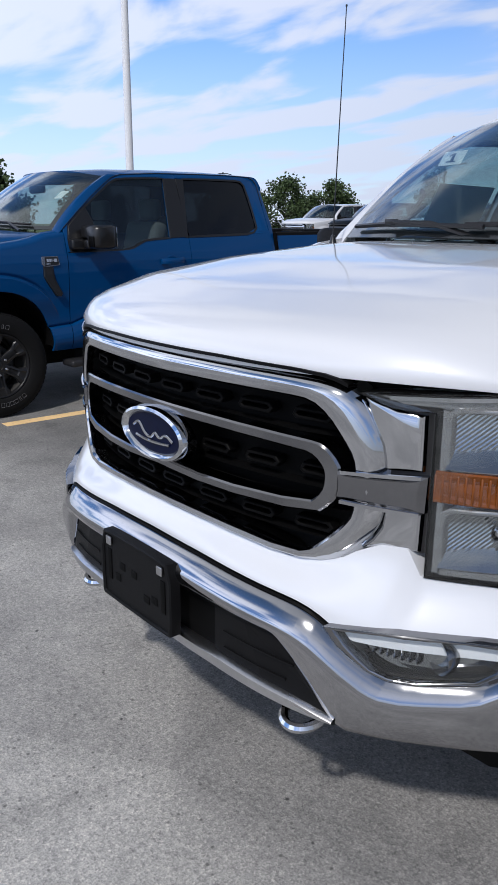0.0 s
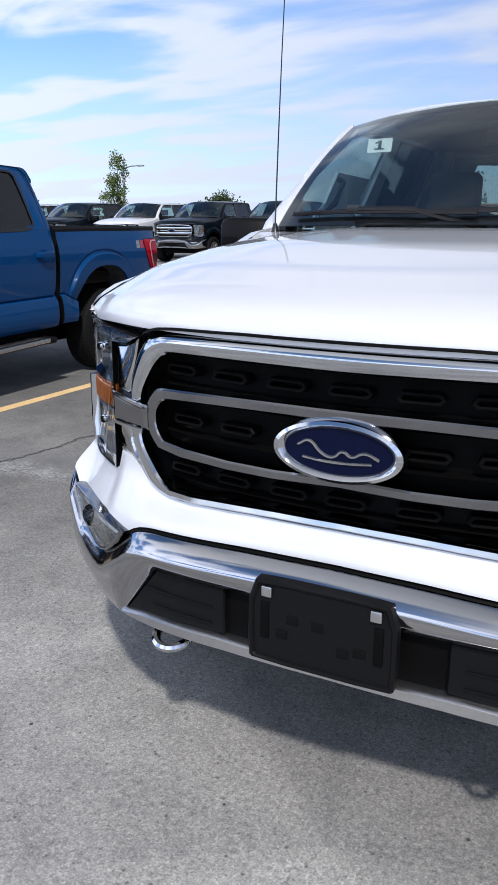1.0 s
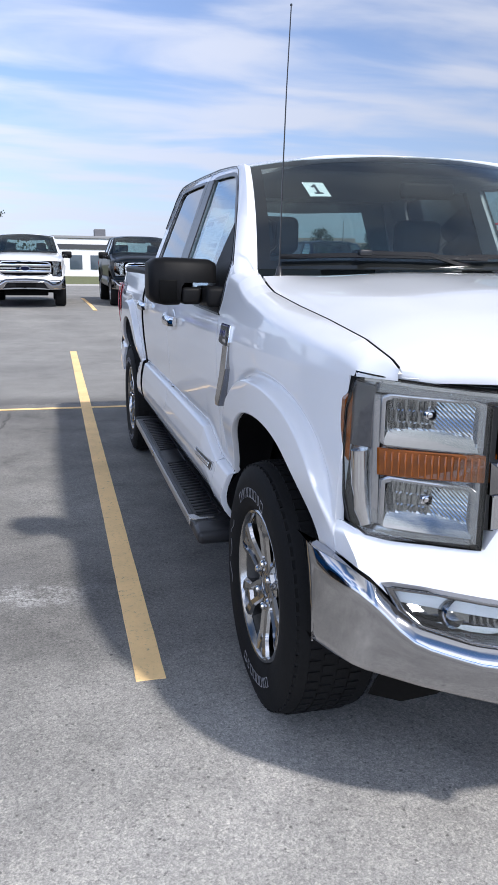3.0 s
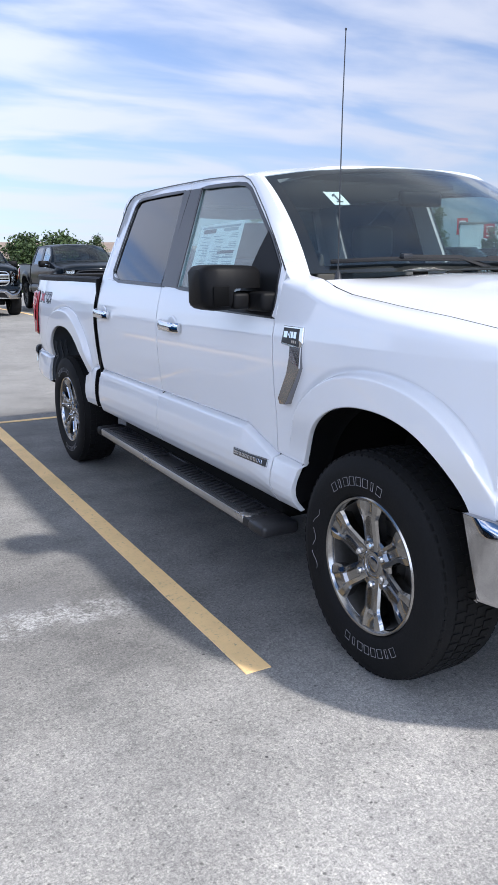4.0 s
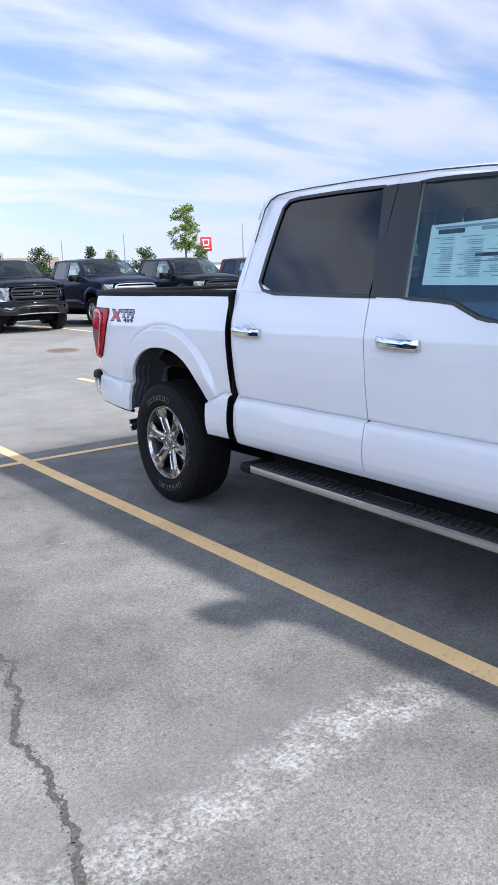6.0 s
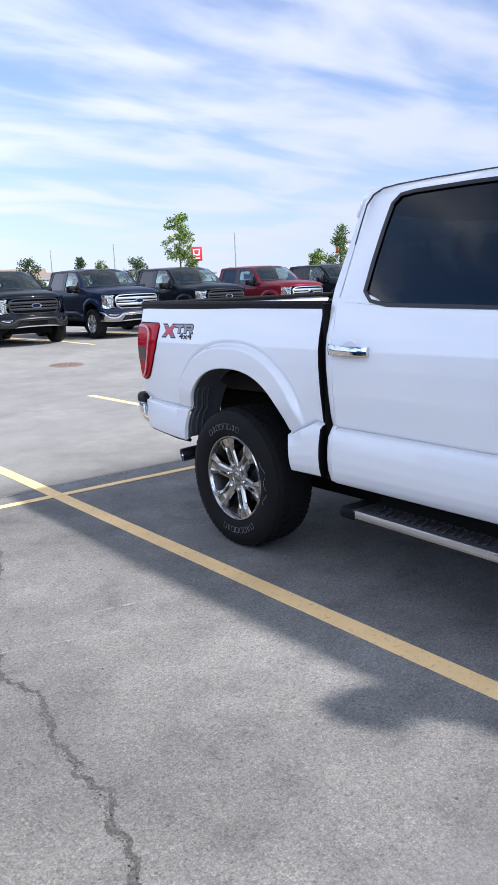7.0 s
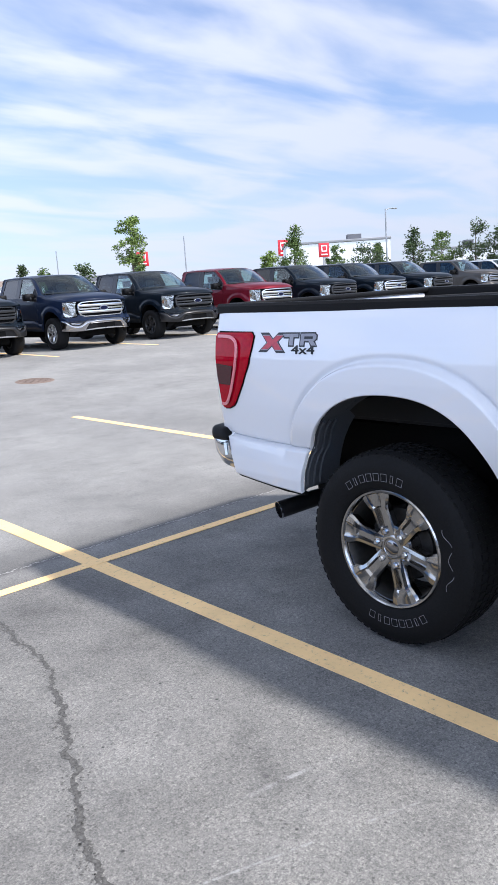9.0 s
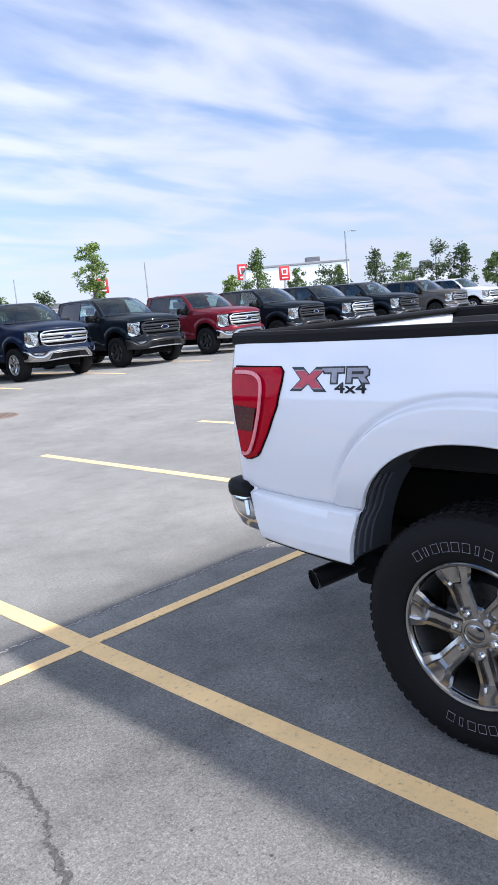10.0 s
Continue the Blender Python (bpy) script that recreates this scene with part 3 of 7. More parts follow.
def belt_z(y):
    return itp(y, [1.55, 2.10, 2.20, 2.33, 2.45, 2.75, 3.50, 3.64, 3.9], [1.228, 1.240, 1.262, 1.318, 1.330, 1.342, 1.366, 1.42, 1.42])


def panel(s, ys, zb, zt, rows=30, lip=0.022, top=None):
    """A body side panel from its lower edge to its upper one, with turned-in edges; top adds points inwards."""
    cols = []
    for y in ys:
        z0, z1 = zb(y), zt(y)
        col = [(side_w(y, z0) - lip, z0 + 0.004), (side_w(y, z0) - 0.003, z0)]
        c = crease_z(y)
        k = max(2, rows // 3)
        if z0 + 0.04 < c < z1 - 0.04:
            zs = list(np.linspace(z0 + 0.004, c - 0.0075, k)) + [c - 0.002, c + 0.004, c + 0.009, c + 0.016] + list(np.linspace(c + 0.026, z1, rows - k))
        else:
            zs = list(np.linspace(z0 + 0.004, z0 + 0.03, k)) + [z0 + 0.032, z0 + 0.034, z0 + 0.036, z0 + 0.040] + list(np.linspace(z0 + 0.046, z1, rows - k))
        col += [(side_w(y, z), z) for z in zs]
        col += top(y, col[-1]) if top else [(side_w(y, z1) - lip, z1)]
        cols.append([Vector((s * x, y, z)) for x, z in col])
    for end in (0, -1):
        edge = [Vector((p.x - s * lip, p.y, p.z)) for p in cols[end]]
        cols.insert(0, edge) if end == 0 else cols.append(edge)
    return loft(cols)


def spread(a, b, n, which=None):
    ys = list(np.linspace(a, b, n))
    if which:
        yc, _, r, _, _ = ARCH[which]
        ys += [yc + r * math.sin(t) for t in np.linspace(-math.pi / 2, math.pi / 2, n)]
    return sorted(y for y in set(round(y, 4) for y in ys) if a <= y <= b)


def on_side(s, lift=0.0):
    """Places (y, z) on the lower body side; off runs inwards."""
    return lambda y, z, off: Vector((s * (side_w(y, z) + lift - off), y, z))


def on_upper(s, lift=0.0):
    return lambda y, z, off: Vector((s * (upper_w(z) + lift - off), y, z))


def on_grille(lift=0.0):
    return lambda x, z, off: Vector((x, grille_y(x) - lift + off, z))


def dense(pts, k):
    out = []
    for i in range(len(pts)):
        a, b = Vector(pts[i][:2]), Vector(pts[(i + 1) % len(pts)][:2])
        out += [a.lerp(b, j / k) for j in range(k)]
    return out


DOOR_TOP = [(1.572, 1.413), (1.74, 1.545), (1.897, 1.663), (2.06, 1.775), (2.14, 1.822), (2.22, 1.846), (2.35, 1.858), (2.60, 1.874), (2.80, 1.880)]
DOOR_TOP_R = [(2.80, 1.880), (3.1, 1.888), (3.40, 1.892), (3.60, 1.891), (3.69, 1.884), (3.742, 1.862), (3.770, 1.82), (3.778, 1.72), (3.785, 1.60), (3.795, 1.44), (3.80, 1.40)]
GLASS_F = [(1.606, 1.236), (1.603, 1.34), (1.628, 1.438), (1.76, 1.545), (1.92, 1.655), (2.10, 1.778), (2.17, 1.808), (2.26, 1.820), (2.48, 1.832), (2.672, 1.838), (2.600, 1.338), (2.45, 1.330), (2.33, 1.318), (2.20, 1.262), (2.10, 1.242)]
GLASS_R = [(2.768, 1.345), (2.885, 1.842), (3.20, 1.850), (3.50, 1.852), (3.575, 1.845), (3.612, 1.81), (3.630, 1.70), (3.645, 1.55), (3.650, 1.43), (3.60, 1.385), (3.50, 1.366)]
SAIL = [(1.606, 1.236), (1.603, 1.34), (1.628, 1.438), (1.76, 1.545), (1.815, 1.585), (1.850, 1.50), (1.885, 1.36), (1.985, 1.245)]


def wheel(root, s, y, style, detail, stop=18):
    """A road wheel under the truck: tyre with tread blocks, rim and six split spokes."""
    metal = {"chrome": WHEELCHROME, "black": TRIM, "silver": SATIN}[style]
    w = new("wheel")
    w.parent = root
    w.matrix_basis = pose(s * 0.862, y, 0.405, 0, 0, 0 if s > 0 else 180)
    n = 72 if detail else 32
    prof = [(0.243, -0.11), (0.252, -0.125), (0.300, -0.140), (0.350, -0.141), (0.385, -0.128), (0.398, -0.110), (0.402, 0.0), (0.398, 0.110), (0.385, 0.128), (0.350, 0.141),
            (0.335, 0.143), (0.300, 0.141), (0.262, 0.134), (0.250, 0.124), (0.243, 0.110)]
    t = part("tyre", lathe(prof, "x", n), RUBBER, w, "black all-terrain tyre with raised sidewall marks")
    if detail:
        bm = bmesh.new()
        for k in range(64):
            a = 2 * math.pi * k / 64
            for i, xx in enumerate((-0.105, -0.06, -0.018, 0.026, 0.068, 0.108)):
                b = a + (0.049 if i % 2 else 0.0)
                r = 0.3962 if 0 < i < 5 else 0.3855
                m = Matrix.Rotation(b, 3, "X")
                rbox(m @ Vector((xx, 0, r)), (0.034, 0.026, 0.016), 0, m=m, bm=bm)
        part("tread", bm, RUBBER, t, smooth=0)
        # raised outline marks on the sidewall, two arcs and a scrawl
        marks = {}
        for base in (math.radians(125), math.radians(-55)):
            for k in range(8):
                wd = 0.026 if k in (0, 2, 3, 4, 5, 7) else 0.012
                rot = Matrix.Rotation(base - k * 0.125 - math.pi / 2, 4, "X")
                if wd not in marks:
                    loop = [(-wd / 2, 0.287), (wd / 2, 0.287), (wd / 2, 0.317), (-wd / 2, 0.317)]
                    marks[wd] = part("sidewall_mark", tube([(0.1432, -u, v) for u, v in loop], 0.0013, 4, closed=True), OUTLINE, t)
                    marks[wd].matrix_basis = rot
                else:
                    again(marks[wd], t, rot)
        side = -1 if y < 2 else 1
        for k in range(3):
            bow = [(0.306 + 0.012 * math.cos(f * 4.2 + k), radians(14 - 17 * k + 13 * f)) for f in np.linspace(0, 1, 9)]
            part("chalk_scrawl", tube([(0.1428, side * r * math.cos(g), r * math.sin(g)) for r, g in bow], 0.0011, 4), OUTLINE, t)
    rim = [(0.226, 0.104), (0.236, 0.112), (0.247, 0.116), (0.2485, 0.124), (0.243, 0.129), (0.236, 0.127), (0.230, 0.118), (0.227, 0.106)]
    r = part("rim", lathe(rim, "x", n), metal, w)
    barrel = [(0.205, -0.10), (0.225, -0.10), (0.238, -0.115), (0.246, -0.112), (0.232, -0.09), (0.217, -0.05), (0.217, 0.06), (0.222, 0.09), (0.2285, 0.105)]
    part("rim_barrel", lathe(barrel, "x", n), simple_dark_metal(), w, "dark inner barrel of the rim")
    bm = lathe([(0.0, 0.03), (0.15, 0.03), (0.16, 0.0), (0.16, -0.02), (0, -0.02)], "x", 32)
    part("brake_disc", bm, simple_dark_metal(), w)
    for k in range(6):
        a = math.radians(60 * k + stop)
        rot = Matrix.Rotation(a, 4, "X")
        if k == 0:
            bm = bmesh.new()
            # broad spoke: hub end to rim end, ridged on its face
            sec = [(0.050, 0.036, 0.102, 0.0), (0.084, 0.037, 0.106, 0.0), (0.091, 0.038, 0.108, 0.014), (0.150, 0.039, 0.114, 0.018), (0.170, 0.043, 0.117, 0.016), (0.178, 0.050, 0.119, 0.006), (0.206, 0.066, 0.1215, 0.006), (0.236, 0.072, 0.123, 0.004)]
            cols = []
            for rr, hw, xf, g in sec:
                cols.append([Vector((xf - 0.050, -hw * 0.9, rr)), Vector((xf - 0.014, -hw, rr)), Vector((xf - 0.004, -hw * 0.86, rr)), Vector((xf, -hw * 0.50, rr)), Vector((xf - g, -hw * 0.36, rr)),
                             Vector((xf - g, hw * 0.36, rr)), Vector((xf, hw * 0.50, rr)), Vector((xf - 0.004, hw * 0.86, rr)), Vector((xf - 0.014, hw, rr)), Vector((xf - 0.050, hw * 0.9, rr))])
            loft(cols, closed_v=True, caps=True, bm=bm)
            first = part("spoke", bm, metal, w, smooth=30)
            first.matrix_basis = rot
        else:
            again(first, w, rot)
    hub = [(0.0, 0.098), (0.038, 0.098), (0.040, 0.101), (0.052, 0.101), (0.056, 0.098), (0.086, 0.097), (0.094, 0.090), (0.096, 0.03)]
    part("hub", lathe(hub, "x", 32), metal, w)
    part("hub_cap", lathe([(0.0, 0.103), (0.026, 0.1025), (0.031, 0.0995), (0.031, 0.095)], "x", 24), DCHROME if style == "chrome" else TRIM, w)
    if detail:
        for k in range(6):
            a = math.radians(60 * k + stop)
            rot = Matrix.Rotation(a, 4, "X")
            if k == 0:
                nut = part("lug_nut", lathe([(0.0, 0.118), (0.008, 0.118), (0.0125, 0.112), (0.0125, 0.085)], "x", 10, centre=(0, 0, 0.0)), CHROME, w, smooth=20)
                nut.data.transform(Matrix.Translation((0, 0, 0.071)))
                nut.matrix_basis = rot
            else:
                again(nut, w, rot)
    return w


_CACHE = {}


def simple_dark_metal():
    if "disc" not in _CACHE:
        _CACHE["disc"] = simple("brake_iron", (0.07, 0.068, 0.065), 0.5, 0.7)
    return _CACHE["disc"]


def pickup(label, body, detail=1, bright=CHROME, wheels="chrome", handles=CHROME, face="new", group="", mirror=PLASTIC, priv=GLASS_PRIV, side_glass=None, near=False):
    root = thing("pickup_truck", label, "pickup truck", group)
    rows = 96 if detail else 12
    nn = 210 if detail else 9
    # ---- body sides
    for s in (-1, 1):
        def fender_top(y, last):
            x0, z0 = last
            x1, z1 = seam_x(y) + 0.005, seam_z(y)
            return [(x1 + (x0 - x1) * math.cos(t), z0 + (z1 - z0) * math.sin(t)) for t in (0.25, 0.5, 0.8, 1.1, 1.35, 1.57)] + [(x1, z1 - 0.02)]

        def nose_top(y, last):
            x0, z0 = last
            x1, z1 = seam_x(y) + 0.005, seam_z(y)
            return [(x0 + (x1 - x0) * f, z0 + (z1 - z0) * f + 0.007 * math.sin(f * math.pi)) for f in (0.15, 0.35, 0.55, 0.75, 0.9, 1.0)]

        def fender_zb(y):
            if y < 0.415:
                return 1.150
            z = arch_z("f", y) if y < 1.407 else 0.47
            return max(z, 0.675) if y < 0.6 else z

        part("front_fender", panel(s, spread(0.4151, 1.566, nn, "f"), fender_zb, lambda y: seam_z(y) - 0.055, rows, top=fender_top), body, root, smooth=72)
        cols = []
        for x in np.linspace(0.806, 0.862, 9):
            y = grille_y(x) + 0.003
            top = min(seam_z(y) - 0.002, 1.171 if x < 0.835 else 1.182, itp(x, [0.846, 0.862], [1.20, 1.162]))
            cols.append([Vector((s * x, y + 0.004, 1.163)), Vector((s * x, y, top - 0.004)), Vector((s * x, y + 0.005, top)), Vector((s * x, y + 0.05, top + 0.004))])
        part("lamp_bridge", loft(cols), body, root, smooth=60)
        if detail:
            part("shut_line", tube([(s * (seam_x(y) + 0.0005), y, seam_z(y) - 0.003) for y in np.linspace(0.31, 1.33, 40)], 0.0042, 6), GRILLE, root, "dark shut line beside the bonnet")
        part("seam_gutter", loft([[Vector((s * (seam_x(y) + dx), y, seam_z(y) - 0.009)) for dx in (-0.03, -0.01, 0.004, 0.007)] for y in np.linspace(0.296, 0.43, 8)]), body, root)
        cols = []
        for y in np.linspace(0.300, 0.4152, 14):
            w = side_w(y, 1.165)
            z0 = max(seam_z(y) - 0.055, 1.168)
            mix = sstep(0.32, 0.415, y)
            top = [(a[0] * (1 - mix) + b[0] * mix, a[1] * (1 - mix) + b[1] * mix) for a, b in zip(nose_top(y, (w, z0)), fender_top(y, (w, z0)))]
            cols.append([Vector((s * x, y, z)) for x, z in [(w - 0.012, 1.160), (w, 1.160), (w, z0)] + top[:6] + [(seam_x(y) + 0.005, seam_z(y)), (seam_x(y) + 0.005, seam_z(y) - 0.02)]])
        part("fender_nose", loft(cols), body, root, smooth=72)
        for name, a, b, tops, gl in (("front_door", 1.573, 2.797, DOOR_TOP, GLASS_F), ("rear_door", 2.803, 3.803, DOOR_TOP_R, GLASS_R)):
            door = part(name, panel(s, np.linspace(a, b, nn), lambda y: itp(y, [1.55, 2.7, 3.85], [0.468, 0.498, 0.519]), lambda y: belt_z(y) if y < 3.63 else itp(y, [3.63, 3.66, 3.81], [1.372, 1.40, 1.40]), rows), body, root, smooth=72)
            if name == "front_door":
                frame = tops + [(2.797, 1.345), (2.60, 1.338)] + [g for g in reversed(GLASS_F[:10])] + [(1.573, 1.228)]
            else:
                frame = tops + [(3.80, 1.38), (3.50, 1.362)] + [g for g in reversed(GLASS_R[1:11])] + [(2.803, 1.842)]
            part("door_frame", plate(frame, on_upper(s), 0.03, cut=0.004), body, door)
            cx = sum(g[0] for g in gl) / len(gl)
            cz = sum(g[1] for g in gl) / len(gl)
            tint = priv if name == "rear_door" else (side_glass or GLASS_SIDE)
            pane = part("window_pane", plate([(cx + (u - cx) * 1.01, cz + (v - cz) * 1.01) for u, v in gl], on_upper(s, -0.010), 0.004), tint, door, smooth=0)
            pane.visible_shadow = False
            part("window_trim", ribbon(dense(gl, 3), on_upper(s, -0.002), 0.020, 0.004, closed=True), TRIM, door)
            if name == "front_door":
                pil = [(2.600, 1.338), (2.672, 1.838), (2.797, 1.842), (2.797, 1.345)]
                part("mirror_sail", plate(SAIL, on_upper(s, 0.004), 0.014, cut=0.003), mirror, door)
            else:
                pil = [(2.803, 1.345), (2.803, 1.842), (2.890, 1.842), (2.790, 1.345)]
            part("pillar_cover", plate(pil, on_upper(s, 0.003), 0.012, cut=0.002), TRIM, door)
            if detail:
                y0 = 2.583 if name == "front_door" else 3.680
                zz = 1.150 if name == "front_door" else 1.168
                cup = lathe([(0.0, 0.0002), (0.036, 0.0006), (0.045, 0.0007), (0.052, -0.003)], "x", 24)
                for v in cup.verts:
                    v.co = Vector((s * (side_w(y0, zz) + 0.0015 + v.co.x * 1), y0 + 0.0 + v.co.y * 1.1, zz + 0.012 + v.co.z * 0.7))
                part("handle_cup", cup, body, door)
                bm = bmesh.new()
                cols = []
                for k in range(13):
                    t = k / 12
                    yy = y0 - 0.122 + 0.244 * t
                    lift = 0.045 - 0.028 * abs(2 * t - 1) ** 4
                    hh = 0.0225 + 0.003 * t
                    c = Vector((s * (side_w(yy, zz) + lift), yy, zz - 0.006 + 0.008 * t))
                    cols.append([c + Vector((s * dx, 0, dz)) for dx, dz in ((0.0, hh), (0.006, hh * 0.6), (0.008, -hh * 0.2), (0.004, -hh), (-0.012, -hh), (-0.012, hh))])
                part("door_handle", loft(cols, closed_v=True, caps=True, bm=bm), handles, door, smooth=50)
        if detail:
            for yg, z0, z1 in ((1.5695, 0.50, 1.225), (2.800, 0.512, 1.342), (3.8045, 0.526, 1.385)):
                part("door_seal", loft([[Vector((s * (side_w(yg, z) - 0.007 - d), yg + e, z)) for e, d in ((-0.007, 0.006), (-0.0045, 0), (0.0045, 0), (0.007, 0.006))] for z in np.linspace(z0, z1, 60)]), GRILLE, root, "dark rubber door seal")
        # ---- cab corner behind the rear door and black gap to the bed
        cols = []
        for z in [0.525 + 1.3 * k / 24 for k in range(25)] + [1.84, 1.855, 1.868, 1.878, 1.886, 1.892]:
            yr = itp(z, [0.5, 1.38, 1.44, 1.60, 1.72, 1.82, 1.862, 1.884, 1.892], [3.806, 3.805, 3.800, 3.790, 3.783, 3.775, 3.747, 3.695, 3.61])
            yb = itp(z, [0.5, 1.40, 1.45, 1.56, 1.68, 1.80, 1.85, 1.88, 1.892], [3.838, 3.855, 3.857, 3.842, 3.826, 3.810, 3.798, 3.775, 3.745])
            w = side_w(3.82, z) if z < 1.36 else upper_w(z)
            cols.append([Vector((s * (w - 0.02), yr, z)), Vector((s * w, yr, z)), Vector((s * (w - 0.002), (yr + yb) / 2, z)), Vector((s * (w - 0.010), yb, z)), Vector((s * (w - 0.045), yb + 0.014, z - 0.006)), Vector((s * (w - 0.25), yb + 0.022, z - 0.012))])
        part("cab_corner", loft(cols), body, root)
        part("gap_seal", rbox((s * 0.955, 3.865, 0.95), (0.03, 0.035, 0.86), 0.008), GRILLE, root)
        part("bed_seal", loft([[Vector((s * (side_w(3.886, z) + d), y, z)) for y, d in ((3.8925, 0.0012), (3.8845, 0.0005), (3.8835, -0.004), (3.8835, -0.05))] for z in np.linspace(0.537, 1.348, 70)]), GRILLE, root, "black rubber seal along the front of the bed")

        # ---- bed side
        def bed_zb(y):
            if y < 4.113:
                return 0.535
            if y < 5.087:
                return max(arch_z("r", y), 0.535 if y < 4.6 else 0.572)
            return itp(y, [5.087, 5.540, 5.612, 5.66], [0.572, 0.602, 0.765, 0.775])

        part("bed_side", panel(s, sorted(spread(3.886, 5.655, nn, "r") + [5.5251, 5.54, 5.555, 5.57, 5.585, 5.6001]), bed_zb, lambda y: itp(y, [3.88, 5.7], [1.352, 1.375]), rows), body, root, smooth=72)
        cols = []
        for z in np.linspace(0.775, 1.375, 16):
            w = side_w(5.655, z)
            cols.append([Vector((s * (w - d), 5.655 + e, z)) for d, e in ((0.0, 0.0), (0.004, 0.02), (0.016, 0.04), (0.04, 0.052), (0.10, 0.055), (0.14, 0.03))])
        part("bed_corner", loft(cols), body, root)
        cols = []
        for y in np.linspace(3.886, 5.69, 20):
            w = min(side_w(min(y, 5.655), 1.37), 0.95)
            z = itp(y, [3.88, 5.7], [1.356, 1.378])
            cols.append([Vector((s * (w + dx), y, z + dz)) for dx, dz in ((-0.004, -0.012), (0.003, -0.008), (0.003, 0.022), (-0.008, 0.034), (-0.085, 0.032), (-0.095, 0.02), (-0.095, -0.03))])
        part("bed_rail_cap", loft(cols, caps=True), PLASTIC, root, "black moulded bed rail cap")
        part("bed_inner_wall", rbox((s * 0.80, 4.78, 1.20), (0.05, 1.76, 0.32), 0.01), BEDLINER, root)
        # ---- wheel arch liners
        for k in "fr":
            yc, zc, a, b, n = ARCH[k]
            cols = []
            for t in np.linspace(math.pi, 0, 26):
                c, q = math.cos(t), math.sin(t)
                yy = yc + a * 1.0 * math.copysign(abs(c) ** (2 / n), c)
                zz = zc + b * q ** (2 / n)
                if t in (math.pi, 0):
                    zz = 0.50 if k == "f" else 0.575
                x0 = side_w(yy, max(zz, 0.5)) - 0.022
                cols.append([Vector((s * xx, yy, zz + (0.012 if 0 < j < 4 else 0))) for j, xx in enumerate((x0, x0 - 0.03, 0.84, 0.79, 0.75) if k == "r" and yy > yc + 0.36 else (x0, x0 - 0.03, 0.86, 0.845, 0.83))])
            part("arch_liner", loft(cols), LINER if k == "r" else PLASTIC, root)
            well = []
            for t in np.linspace(math.pi * 0.99, math.pi * 0.26 if k == "r" else 0.03, 22):
                c, q = math.cos(t), math.sin(t)
                yy = yc + a * math.copysign(abs(c) ** (2 / n), c)
                zz = zc + b * q ** (2 / n)
                well.append([Vector((s * xx, yy, zz + dz)) for xx, dz in ((0.845, 0.012), (0.84, 0.045), (0.62, 0.05), (0.46, 0.02), (0.455, -0.25))])
            part("wheel_well", loft(well), DARK, root)
            if near and k == "r":
                for depth in (0.045, 0.085, 0.125):
                    rib = [(s * (side_w(yc + a, zz) - depth), yc + a * (1 - max(0, (zz - zc) / b) ** n) ** (1 / n) - 0.002, zz) for zz in np.linspace(0.60, 0.90, 12)]
                    part("liner_rib", tube(rib, 0.006, 6), LINER, root)
        wheel(root, s, AXLE_F, wheels, near, 4)
        wheel(root, s, AXLE_R, wheels, near)
        # ---- side mirror
        mr = new("side_mirror")
        mr.parent = root
        zr = 1.352
        bm = bmesh.new()
        cols = []
        for t, hw, hz, low in ((-0.025, 0.072, 0.074, 0.08), (0.0, 0.092, 0.086, 0.05), (0.104, 0.101, 0.091, 0.05), (0.116, 0.102, 0.091, 0.30), (0.122, 0.102, 0.091, 1.0), (0.175, 0.103, 0.092, 1.0), (0.214, 0.093, 0.087, 0.96), (0.238, 0.062, 0.072, 0.90)):
            xx = 0.985 + t
            yc2 = 1.790
            cols.append([Vector((s * xx, yc2 + hw * a2, zr + hz * (b2 if b2 > 0 else b2 * low))) for a2, b2 in ((-1, -0.72), (-1, 0.72), (-0.8, 0.95), (-0.4, 1.0), (0.7, 1.0), (1, 0.9), (1, -0.9), (0.7, -1.0), (-0.4, -1.0), (-0.8, -0.95))])
        part("mirror_housing", loft(cols, closed_v=True, caps=True), mirror, mr, smooth=50)
        part("mirror_arm", rbox((s * 0.955, 1.728, 1.296), (0.13, 0.26, 0.078), 0.018, 3), mirror, mr)
        part("mirror_hinge", rbox((s * 1.062, 1.770, 1.298), (0.076, 0.165, 0.066), 0.014, 3), mirror, mr)
        part("signal_lens", rbox((s * 1.155, 1.689, 1.318), (0.070, 0.010, 0.080), 0.004), GRILLE, mr)
        part("mirror_glass", rbox((s * 1.11, 1.892, zr), (0.18, 0.006, 0.15), 0.003), CHROME, mr)
        # ---- running board
        if detail:
            rb = new("running_board")
            rb.parent = root
            part("board", rbox((s * 0.985, 2.69, 0.355), (0.17, 2.02, 0.05), 0.012, 3), BOARD, rb, "black step board with ribbed tread")
            part("edge_strip", rbox((s * 1.0725, 2.72, 0.362), (0.008, 1.90, 0.036), 0.003), SATIN, rb, "brushed silver edge strip")
            part("end_cap", rbox((s * 0.985, 1.665, 0.353), (0.178, 0.14, 0.056), 0.02, 3), BOARD, rb)
            part("end_cap", rbox((s * 0.985, 3.725, 0.353), (0.178, 0.11, 0.056), 0.02, 3), PLASTIC, rb)
            part("tread_border", ribbon([(0.935, 1.80), (0.935, 3.62), (1.045, 3.62), (1.045, 1.80)], lambda x, y, o: Vector((s * x, y, 0.3805 - o)), 0.012, 0.005, closed=True), BOARD, rb)
